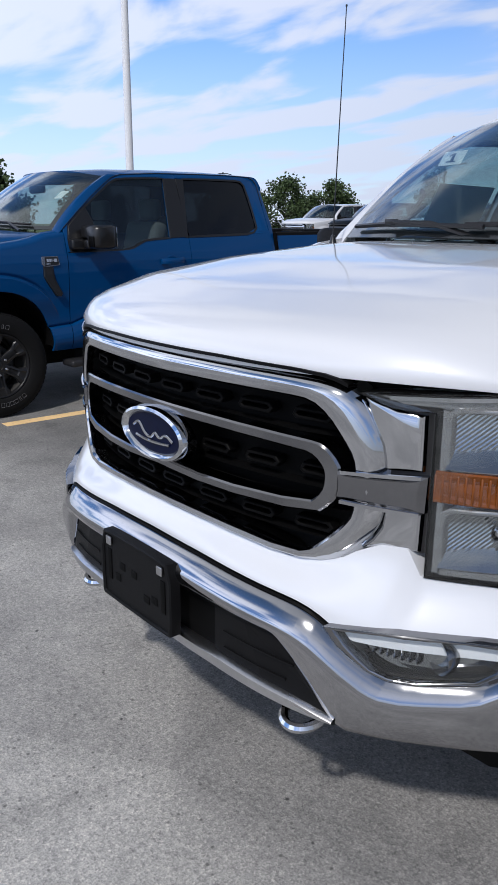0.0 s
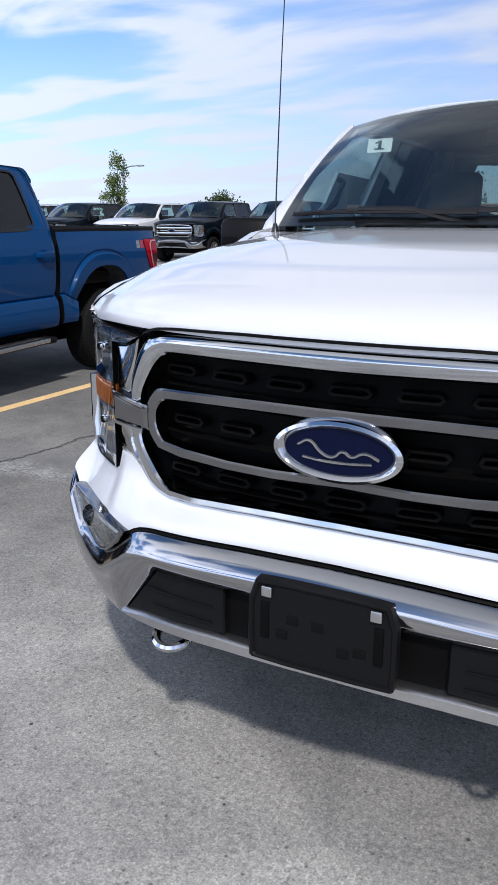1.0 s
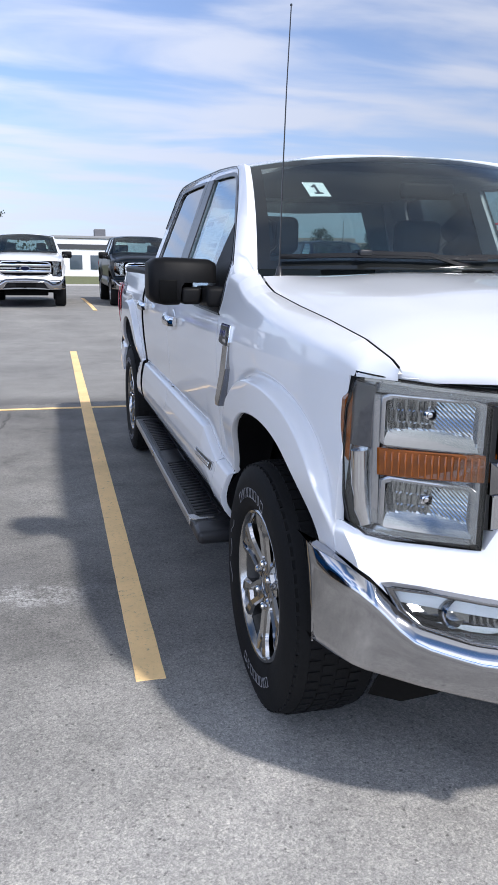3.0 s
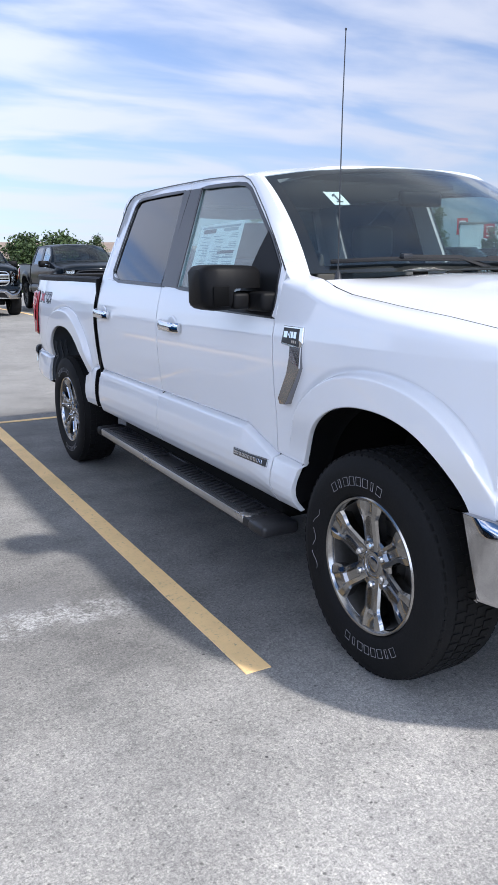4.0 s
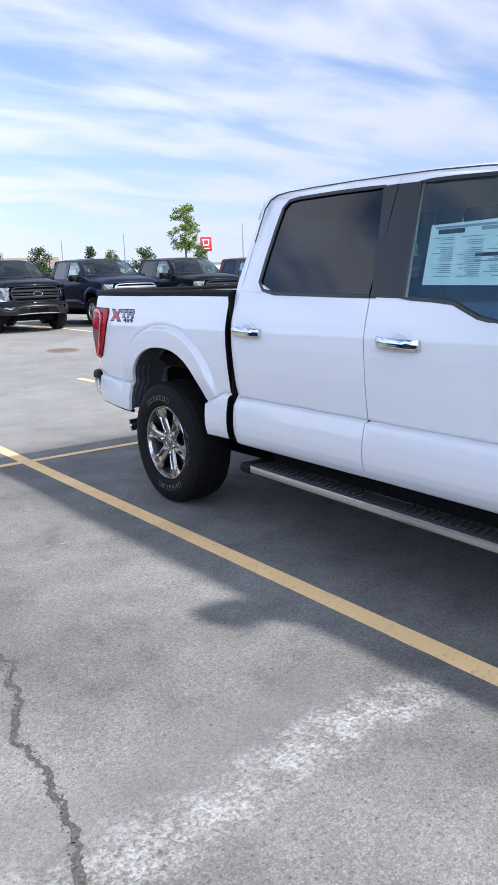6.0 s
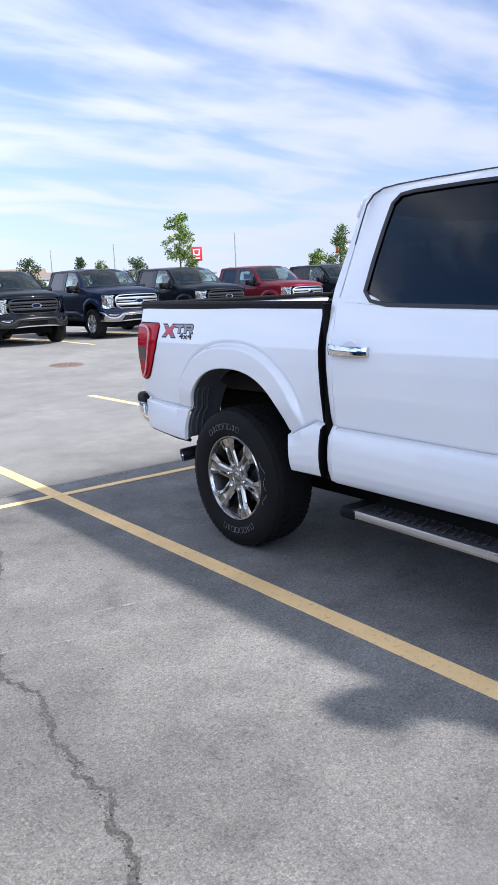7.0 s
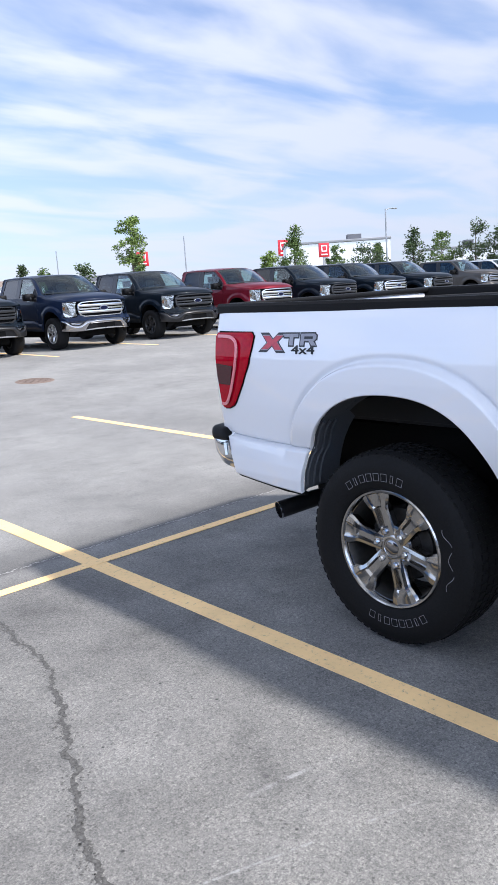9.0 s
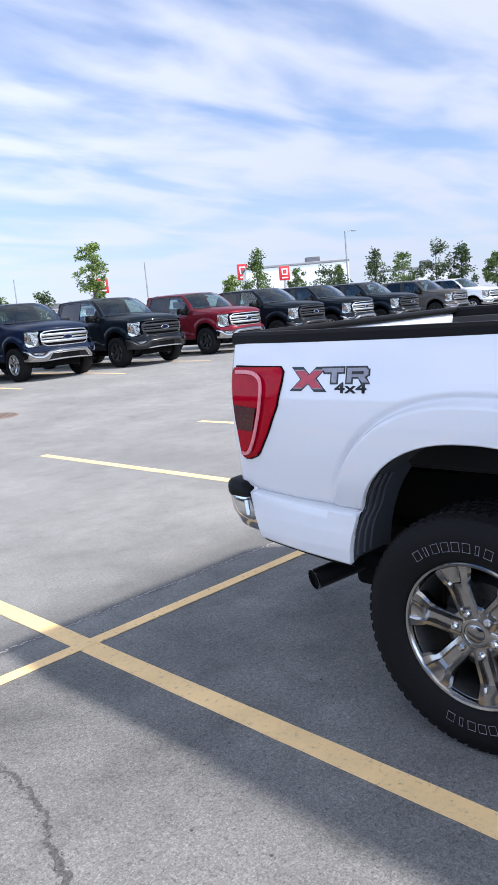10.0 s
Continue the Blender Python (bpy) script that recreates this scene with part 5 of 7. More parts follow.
        f_out = [(0.555, 0.678), (0.580, bumper_top(0.580) - 0.005), (0.612, bumper_top(0.612) - 0.007), (0.640, bumper_top(0.640) - 0.007), (0.675, bumper_top(0.675) - 0.007), (0.720, bumper_top(0.720) - 0.007), (0.812, bumper_top(0.812) - 0.007), (0.852, bumper_top(0.852) - 0.002), (0.880, 0.688), (0.80, 0.692), (0.66, 0.690)]
        f_in = [(0.600, 0.672), (0.616, 0.652), (0.634, 0.630), (0.652, 0.610), (0.680, 0.598), (0.720, 0.594), (0.800, 0.613), (0.828, 0.642), (0.842, 0.674), (0.78, 0.678), (0.67, 0.676)]
        fat = lambda x, z, o: Vector((s * x, bumper_y(x) + 0.018 + o, z))
        f_in = [(a + (c - a) * 0.5, b + (d - b) * 0.5) for (a, b), (c, d) in zip(f_out, f_in)]
        part("fog_bezel", ring(dense(f_out, 4), dense(f_in, 4), fat, 0.05), DCHROME if detail else TRIM, fog)
        part("fog_reflector", plate([(u, v) for u, v in f_out], lambda x, z, o: fat(x, z, o + 0.045), 0.01), REFLECT, fog, smooth=0)
        if detail:
            part("fog_bulb", lathe([(0.0, -0.03), (0.022, -0.026), (0.034, -0.01), (0.036, 0.01)], "z", 20), REFLECT, fog).matrix_basis = pose(s * 0.745, bumper_y(0.745) + 0.045, 0.645, 90, 0, -s * 20)
            for k in range(7):
                part("reflector_rib", rbox((s * (0.635 + k * 0.012), bumper_y(0.635 + k * 0.012) + 0.055, 0.652), (0.006, 0.02, 0.04 + 0.004 * k), 0.002, 1), REFLECT, fog)
            fl = part("fog_lens", plate([(u, v) for u, v in f_out], fat, 0.003), GLASS_CLEAR, fog, smooth=0)
            fl.visible_shadow = False


def headlamp(root, s, detail, bright):
    hl = new("headlamp")
    hl.parent = root
    cy = lambda x: grille_y(x) + (0.35 * max(0, abs(x) - 0.885) ** 1.0)

    def at(lift):
        return lambda x, z, o: Vector((s * x, cy(x) - lift + o, z))
    # outline: inner upper tip, along the bonnet, round the corner, back along the bumper
    out = [(0.678, 1.120), (0.612, 1.120), (0.548, 1.146), (0.60, 1.152), (0.68, 1.154), (0.78, 1.160), (0.835, 1.164), (0.875, 1.169), (0.910, 1.174), (0.924, 1.08), (0.926, 0.96), (0.922, 0.86), (0.912, 0.80), (0.885, 0.775), (0.84, 0.773), (0.77, 0.780), (0.70, 0.783), (0.678, 0.784), (0.678, 0.95)]
    # housing, set back behind the lens, with a collar
    part("lamp_housing", plate(dense(out, 3), at(-0.042), 0.02), LAMPGREY, hl, smooth=0)
    inner = [(0.800 + (u - 0.800) * 0.972 if u > 0.66 else u + 0.010, 0.965 + (v - 0.965) * 0.978) for u, v in out]
    inner[1], inner[2] = (0.622, 1.124), (0.565, 1.142)
    part("lamp_collar", ring(dense(out, 4), dense(inner, 4), at(0.0), 0.045, 0.002), GRILLE if detail else LAMPCOLLAR, hl, "thin black seal round the lamp")
    for strip in ([(0.622, 1.126), (0.575, 1.143), (0.68, 1.149), (0.78, 1.155), (0.868, 1.161), (0.872, 1.127), (0.694, 1.124)], [(0.682, 0.792), (0.682, 1.122), (0.693, 1.122), (0.693, 0.792)],
                  [(0.694, 0.789), (0.694, 0.806), (0.860, 0.802), (0.872, 0.782), (0.84, 0.780)], [(0.860, 0.806), (0.865, 1.124), (0.880, 1.124), (0.874, 0.806)]):
        part("lamp_frame", plate(dense(strip, 2), at(-0.013), 0.02, cut=0.003), LAMPSILVER, hl, "silver-grey inner frame", smooth=30)

    def box(x0, x1, z0, z1, skew, name, mat, front=-0.018, back=-0.040):
        o = [(x0, z0), (x1, z0 - skew), (x1, z1 - skew * 0.2), (x0, z1)]
        i = [(x0 + 0.010, z0 + 0.010), (x1 - 0.010, z0 - skew + 0.010), (x1 - 0.010, z1 - skew * 0.2 - 0.010), (x0 + 0.010, z1 - 0.010)]
        part(name + "_bezel", ring(chaikin([(*p, 0) for p in dense(o, 3)], 1), chaikin([(*p, 0) for p in dense(i, 3)], 1), at(front + 0.006), 0.036, 0.003), LAMPSILVER, hl)
        part(name + "_reflector", plate(o, at(back), 0.008), mat, hl, smooth=0)
        if detail:
            cx, cz = (x0 + x1) / 2, (z0 + z1) / 2
            # scooped reflector: upright flutes above, fine hatching below
            scoop = []
            for i in range(41):
                u = i / 40
                col = []
                for j in range(25):
                    v = j / 24
                    xx = x0 + 0.008 + (x1 - x0 - 0.016) * u
                    zz = z0 + 0.006 + (z1 - z0 - 0.012) * v - skew * u
                    deep = 1 - (2 * u - 1) ** 2 * 0.6 - (2 * v - 1) ** 2 * 0.4
                    flute = 0.0042 * ((i * 7 + j // 6 * 3) % 5 < 2) if v > 0.30 and u > 0.42 else 0.0016 * ((i + j) % 2)
                    if v < 0.26 + 0.10 * math.sin(math.pi * u):
                        flute = -0.020 * (0.26 + 0.10 * math.sin(math.pi * u) - v) / 0.3
                    col.append(Vector((s * xx, cy(xx) + 0.022 + 0.016 * max(deep, 0) + flute, zz)))
                scoop.append(col)
            part(name + "_scoop", loft(scoop), mat, hl, smooth=0)
            part(name + "_shield", rbox((s * (cx + 0.004), cy(cx) + 0.022, cz + 0.020), (0.026, 0.018, 0.022), 0.007, 2), CHROME, hl)
            part(name + "_cap", lathe([(0.0, -0.006), (0.008, -0.004), (0.010, 0.004)], "z", 12), GRILLE, hl).matrix_basis = pose(s * (cx + 0.004), cy(cx) + 0.012, cz + 0.020, 90, 0, 0)
    box(0.688, 0.866, 1.004, 1.128, 0.004, "upper", REFLECT)
    box(0.688, 0.860, 0.802, 0.930, 0.004, "lower", REFLECT)
    part("amber_bar", plate(dense([(0.676, 0.942), (0.676, 1.006), (0.868, 0.996), (0.866, 0.930)], 3), at(-0.008), 0.03, cut=0.003), AMBER, hl, smooth=0)
    if detail:
        for q in range(16):
            xx = 0.682 + q * 0.0115
            part("amber_flute", rbox((s * xx, cy(xx) + 0.007, 0.971 - 0.045 * (xx - 0.68)), (0.006, 0.004, 0.056), 0.002, 1), AMBER, hl)
    part("side_marker", plate([(0.914, 0.95), (0.912, 1.135), (0.924, 1.10), (0.926, 0.97)], at(-0.006), 0.02), AMBER, hl, smooth=0)
    part("light_pipe", tube([at(-0.012)(u, v, 0) for u, v in ((0.880, 0.800), (0.889, 0.84), (0.895, 0.90), (0.898, 0.982))], [0.015, 0.020, 0.021, 0.021], 12), CHROME, hl)
    part("corner_cover", plate(dense([(0.878, 0.992), (0.874, 1.140), (0.908, 1.148), (0.912, 0.992)], 3), at(-0.012), 0.02, cut=0.003), LAMPCOLLAR, hl, smooth=0)
    part("brow_strip", ribbon([(0.60, 1.139), (0.70, 1.143), (0.80, 1.149), (0.895, 1.157)], at(-0.012), 0.010, 0.004), CHROME, hl)
    lens = part("lamp_lens", plate(dense(out, 4), at(0.002), 0.004), GLASS_CLEAR, hl, "clear polycarbonate lamp lens", smooth=0)
    lens.visible_shadow = False
    return hl


def emblem(root, x, y, z, hw, hh, detail):
    em = new("emblem")
    em.parent = root
    n = 48 if detail else 20
    ell = lambda a, b, yy, m=n: [Vector((x + a * math.cos(2 * math.pi * k / m), yy, z + b * math.sin(2 * math.pi * k / m))) for k in range(m)]
    cols = [ell(hw, hh, y + 0.03), ell(hw, hh, y + 0.006), ell(hw * 0.97, hh * 0.95, y - 0.006), ell(hw * 0.90, hh * 0.85, y - 0.010), ell(hw * 0.83, hh * 0.74, y - 0.004), ell(hw * 0.81, hh * 0.70, y + 0.001)]
    part("emblem_rim", loft(cols, closed_v=True), CHROME, em)
    bm = loft([ell(hw * 0.82, hh * 0.72, y + 0.004), ell(hw * 0.82, hh * 0.72, y + 0.001)], closed_v=True)
    bm.faces.new([v for v in bm.verts][n:2 * n])
    part("emblem_field", bm, EMBLEM, em, "dark blue oval field", smooth=30)
    if detail:
        # plain silver strokes, no lettering
        bm = bmesh.new()
        strokes = [[(-0.60, 0.10), (-0.42, 0.34), (-0.25, -0.10), (-0.05, -0.22), (0.08, 0.10), (0.22, -0.16), (0.40, 0.12), (0.62, -0.10)], [(-0.52, -0.26), (-0.2, -0.34), (0.2, -0.32), (0.52, -0.24)]]
        at = lambda u, v, o: Vector((x + u * hw, y - 0.0005 + o, z + v * hh))
        for st in strokes:
            pts = chaikin([(u, v, 0) for u, v in st], 2, False)
            cols = []
            for i, p in enumerate(pts):
                a, b = pts[max(i - 1, 0)], pts[min(i + 1, len(pts) - 1)]
                d = Vector(((b.x - a.x) * hw, (b.y - a.y) * hh)).normalized()
                nn = Vector((-d.y, d.x)) * 0.0036
                c = at(p.x, p.y, 0)
                cols.append([c + Vector((nn.x, 0, nn.y)), c + Vector((nn.x * 0.5, -0.003, nn.y * 0.5)), c + Vector((-nn.x * 0.5, -0.003, -nn.y * 0.5)), c + Vector((-nn.x, 0, -nn.y))])
            loft(cols, bm=bm)
        part("emblem_stroke", bm, CHROME, em)


def face_new(root, body, bright, detail):
    face_lower(root, body, bright, detail)
    gr = new("grille")
    gr.parent = root
    half_o = [(0, 1.178), (-0.23, 1.178), (-0.42, 1.173), (-0.494, 1.166), (-0.545, 1.144), (-0.582, 1.085), (-0.600, 1.040), (-0.606, 0.99), (-0.606, 0.945), (-0.603, 0.90), (-0.592, 0.862), (-0.562, 0.815), (-0.522, 0.777), (-0.422, 0.765), (-0.20, 0.785), (0, 0.790)]
    half_i = [(0, 1.119), (-0.22, 1.121), (-0.40, 1.120), (-0.455, 1.116), (-0.490, 1.088), (-0.520, 1.048), (-0.543, 1.012), (-0.548, 0.975), (-0.548, 0.94), (-0.545, 0.895), (-0.530, 0.872), (-0.505, 0.845), (-0.470, 0.810), (-0.435, 0.793), (-0.19, 0.813), (0, 0.816)]

    def full(h):
        return h + [(-x, z) for x, z in reversed(h[1:-1])]
    rounded = lambda h: [tuple(p[:2]) for p in chaikin([(*p, 0) for p in h], 1, False)]
    o, i = full(rounded(half_o)), full(rounded(half_i))
    o, i = [Vector(p) for p in o], [Vector(p) for p in i]
    gp = on_grille()
    cols = []
    for a, b in zip(o, i):
        cols.append([gp(*a.lerp(b, f), d) for f, d in ((0, 0.07), (0, 0.030), (0.10, 0.014), (0.28, 0.001), (0.46, -0.006), (0.50, -0.0065), (0.86, -0.004), (0.96, 0.002), (1, 0.014), (1, 0.075))])
    part("grille_surround", loft(cols, closed_u=True), bright, gr, "bright chrome grille surround", smooth=32)
    h2o = [(0, 1.048), (-0.22, 1.047), (-0.45, 1.038), (-0.488, 1.032), (-0.518, 1.000), (-0.526, 0.972), (-0.524, 0.940), (-0.506, 0.910), (-0.474, 0.882), (-0.20, 0.878), (0, 0.886)]
    h2i = [(0, 1.024), (-0.22, 1.023), (-0.445, 1.013), (-0.468, 1.005), (-0.486, 0.985), (-0.490, 0.968), (-0.488, 0.942), (-0.476, 0.922), (-0.458, 0.906), (-0.20, 0.900), (0, 0.908)]
    bar_o, bar_i = full(rounded(h2o)), full(rounded(h2i))
    part("grille_bar_loop", ring(bar_o, bar_i, on_grille(0.002), 0.045, 0.004), DCHROME if bright is CHROME else bright, gr, "dark chrome centre bar loop", smooth=25)
    part("grille_backing", loft([[Vector((x, grille_y(x) + 0.075, z)) for z in np.linspace(0.77, 1.16, 5)] for x in np.linspace(-0.60, 0.60, 21)]), GRILLE, gr)
    for s in (-1, 1):
        band = dense([(s * 0.515, 0.925), (s * 0.515, 0.985), (s * 0.60, 0.987), (s * 0.674, 0.992), (s * 0.672, 0.918), (s * 0.60, 0.920)], 3)
        part("grille_wing", plate(band, on_grille(0.009), 0.03, cut=0.010), DCHROME, gr, smooth=25)
        for z0, z1 in ((0.984, 0.991), (0.923, 0.917)):
            part("wing_edge", ribbon([(s * u, z0 + (z1 - z0) * (u - 0.53) / 0.14) for u in np.linspace(0.53, 0.670, 8)], on_grille(0.010), 0.009, 0.003), CHROME, gr)
        upper = [(0.660, 0.999), (0.659, 1.110), (0.614, 1.115), (0.556, 1.140), (0.570, 1.095), (0.592, 1.045), (0.600, 0.996)]
        lower = [(0.602, 0.914), (0.597, 0.875), (0.582, 0.848), (0.562, 0.826), (0.612, 0.836), (0.662, 0.834), (0.664, 0.914)]
        for shape in (upper, lower):
            part("wing_blade", plate(dense([(s * u, v) for u, v in shape], 3), on_grille(-0.008), 0.02, cut=0.005), bright, gr, smooth=40)
        part("wing_backing", plate(dense([(s * 0.575, 0.83), (s * 0.676, 0.83), (s * 0.676, 1.115), (s * 0.575, 1.115)], 3), on_grille(-0.020), 0.02), TRIM, gr, smooth=25)
    if detail:
        slot = None
        for zz, dx in ((1.078, 0.0), (0.962, 0.02), (0.842, 0.01)):
            for q in range(-3, 4):
                x = q * 0.143 + (dx if q else 0)
                if zz == 0.962 and abs(x) < 0.16:
                    continue
                if slot is None:
                    hexa = [(-0.048, -0.004), (-0.040, -0.012), (0.040, -0.012), (0.050, 0.0), (0.040, 0.012), (-0.040, 0.012)]
                    hexi = [(u * 0.80, v * 0.45) for u, v in hexa]
                    slot = part("grille_louvre", ring(dense(hexa, 2), dense(hexi, 2), lambda u, v, oo: Vector((u, oo, v)), 0.03, 0.002), GRILLE, gr, smooth=25)
                    slot.matrix_basis = pose(x, grille_y(x) + 0.040, zz, 0, 0, math.degrees(math.atan(0.6 * x)))
                else:
                    again(slot, gr, pose(x, grille_y(x) + 0.040, zz, 0, 0, math.degrees(math.atan(0.6 * x))))
        for zz in (1.118, 1.040, 1.010, 0.925, 0.885, 0.815):
            part("grille_rib", loft([[Vector((x, grille_y(x) + 0.045, zz)), Vector((x, grille_y(x) + 0.07, zz + 0.006)), Vector((x, grille_y(x) + 0.07, zz - 0.006))] for x in np.linspace(-0.50, 0.50, 21)], closed_v=True), GRILLE, gr)
        rim = lambda x: itp(abs(x), [0, 0.23, 0.42, 0.494, 0.545], [1.179, 1.179, 1.174, 1.167, 1.147])
        part("bonnet_gap", loft([[Vector((x, grille_y(x) + dy, rim(x) + dz)) for dy, dz in ((0.030, -0.001), (-0.001, 0.0), (0.001, 0.006), (0.030, 0.007))] for x in np.linspace(-0.53, 0.53, 45)]), GRILLE, gr, "dark gap under the bonnet edge")
    emblem(root, 0, -0.022, 0.968, 0.140, 0.066, detail)
    for s in (-1, 1):
        headlamp(root, s, detail, bright)


def face_old(root, body, bright, detail):
    """The earlier front: two wide bars across a dark grille between C-shaped lamps."""
    face_lower(root, body, bright, 0)
    gr = new("grille")
    gr.parent = root
    on = on_grille(0.005)
    half_o = [(0, 1.165), (-0.40, 1.160), (-0.56, 1.150), (-0.64, 1.10), (-0.655, 0.96), (-0.61, 0.83), (-0.52, 0.785), (-0.30, 0.785), (0, 0.785)]
    half_i = [(0, 1.135), (-0.39, 1.132), (-0.54, 1.122), (-0.605, 1.085), (-0.62, 0.96), (-0.58, 0.85), (-0.50, 0.815), (-0.30, 0.812), (0, 0.812)]
    full = lambda h: h + [(-x, z) for x, z in reversed(h[1:-1])]
    part("grille_surround", ring(dense(full(half_o), 2), dense(full(half_i), 2), on, 0.06, 0.005), bright, gr)
    part("grille_backing", loft([[Vector((x, grille_y(x) + 0.06, z)) for z in (0.78, 1.16)] for x in np.linspace(-0.64, 0.64, 13)]), GRILLE, gr)
    for zz, hh in ((1.055, 0.030), (0.900, 0.030)):
        part("grille_bar", loft([[Vector((x, grille_y(x) + 0.05, zz - hh)), Vector((x, grille_y(x) - 0.008, zz - hh)), Vector((x, grille_y(x) - 0.014, zz)), Vector((x, grille_y(x) - 0.008, zz + hh)), Vector((x, grille_y(x) + 0.05, zz + hh))] for x in np.linspace(-0.64, 0.64, 15)]), bright, gr)
    part("grille_bar", loft([[Vector((x, grille_y(x) + 0.05, 0.975)), Vector((x, grille_y(x) - 0.004, 0.960)), Vector((x, grille_y(x) - 0.004, 0.995)), Vector((x, grille_y(x) + 0.05, 0.995))] for x in np.linspace(-0.62, 0.62, 15)]), bright, gr)
    emblem(root, 0, -0.02, 0.977, 0.135, 0.058, 0)
    for s in (-1, 1):
        hl = new("headlamp")
        hl.parent = root
        at = lambda l: (lambda x, z, o: Vector((s * x, grille_y(x) + 0.35 * max(0, x - 0.885) - l + o, z)))
        out = [(0.665, 1.15), (0.80, 1.155), (0.915, 1.150), (0.925, 1.0), (0.915, 0.83), (0.86, 0.80), (0.66, 0.81), (0.69, 0.90), (0.69, 1.07)]
        part("lamp_housing", plate(dense(out, 2), at(-0.03), 0.02), DCHROME, hl, smooth=0)
        part("lamp_reflector", plate(dense([(0.72, 0.90), (0.72, 1.09), (0.83, 1.085), (0.83, 0.905)], 2), at(-0.015), 0.012, cut=0.012), DCHROME, hl, smooth=0)
        part("amber_bar", plate(dense([(0.885, 0.96), (0.885, 1.06), (0.908, 1.05), (0.908, 0.97)], 2), at(-0.012), 0.012), AMBER, hl, smooth=0)
        le = part("lamp_lens", plate(dense(out, 2), at(0.003), 0.004), GLASS_CLEAR, hl, smooth=0)
        le.visible_shadow = False


# ---------------------------------------------------------------- ground and car park
def lot_z(y):
    """The car park is level under the bays and rises a little towards its far row."""
    return 0.34 * sstep(11.5, 20.5, y)


def base_z(y):
    """Height of what plants and posts stand on."""
    return lot_z(y) if y < 41 else 0.22


def build_ground():
    bm = bmesh.new()
    R = 2500
    ys = [-R, -300, -60, 34, 40.9, 60, 200, R]
    xs = [-R, -300, -80, 80, 300, R]
    loft([[Vector((x, y, -0.06 if y < 35 else 0.22)) for y in ys] for x in xs], bm=bm)
    g = simple("dry_grass", (0.13, 0.14, 0.055), 0.95, 0, 0.6, 3.0, 0.35)
    tagged(part("ground", bm, g, smooth=0), "flat dry grass reaching the horizon", "ground", kind="structure")
    ys = [-140, -33, 0, 11.8] + list(np.linspace(13, 40, 19)) + [41]
    bm = loft([[Vector((x, y, lot_z(y))) for y in ys] for x in np.linspace(-110, 110, 9)])
    thicken(bm, (0, 0, -0.12))
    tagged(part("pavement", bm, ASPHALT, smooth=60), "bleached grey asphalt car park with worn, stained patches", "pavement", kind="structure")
    bm = bmesh.new()
    rbox((5, 41.1, 0.35), (150, 0.18, 0.18), 0.02, bm=bm)
    tagged(part("kerb", bm, simple("kerb_concrete", (0.42, 0.41, 0.39), 0.9, 0, 0.4, 30), smooth=30), "pale concrete kerb along the end of the car park", "kerb", kind="structure")


def stripe(p, q, w, label, lift=0.0):
    """One painted line, a few millimetres proud, with slightly ragged edges."""
    p, q = Vector((*p, lift + lot_z(p[1]))), Vector((*q, lift + lot_z(q[1])))
    d = (q - p).normalized()
    n = Vector((-d.y, d.x, 0)) * w / 2
    L = (q - p).length
    k = max(3, int(L / 0.12))
    cols = []
    for i in range(k + 1):
        c = p + d * (L * i / k)
        e1 = 1 + 0.05 * noise.noise(c * 7.0)
        e2 = 1 + 0.05 * noise.noise(c * 7.0 + Vector((9, 3, 1)))
        cols.append([c + n * e1 + Vector((0, 0, 0.0005)), c + n * e1 * 0.98 + Vector((0, 0, 0.004)), c - n * e2 * 0.98 + Vector((0, 0, 0.004)), c - n * e2 + Vector((0, 0, 0.0005))])
    return tagged(part("parking_line", loft(cols, caps=True), YELLOW, smooth=0), label, "parking line", "parking lines", "structure")


def build_lines():
    lab = "worn yellow parking line painted on asphalt"
    xs = [-17.1, -14.4, -11.75, -9.1, -6.5, -3.9, -1.265, 1.49, 4.2, 6.9, 9.6, 12.3]
    for x in xs:
        if x == -1.265:
            stripe((-1.315, 1.13), (-1.185, 11.85), 0.105, lab)
        elif x == 1.49:
            stripe((1.46, 1.2), (1.64, 11.76), 0.105, lab)
        else:
            stripe((x, 1.15 if x < 1 else 1.2), (x, 11.74), 0.105, lab)
    stripe((-18.0, 6.70), (14.0, 6.35), 0.075, "narrow yellow line across the heads of the parking bays", 0.003)
    for k in range(18):
        x = -22.7 + k * 2.79
        for y in (18.6, 20.8, 22.9):
            stripe((x, y), (x, y + 2.2), 0.10, lab, 0.004)


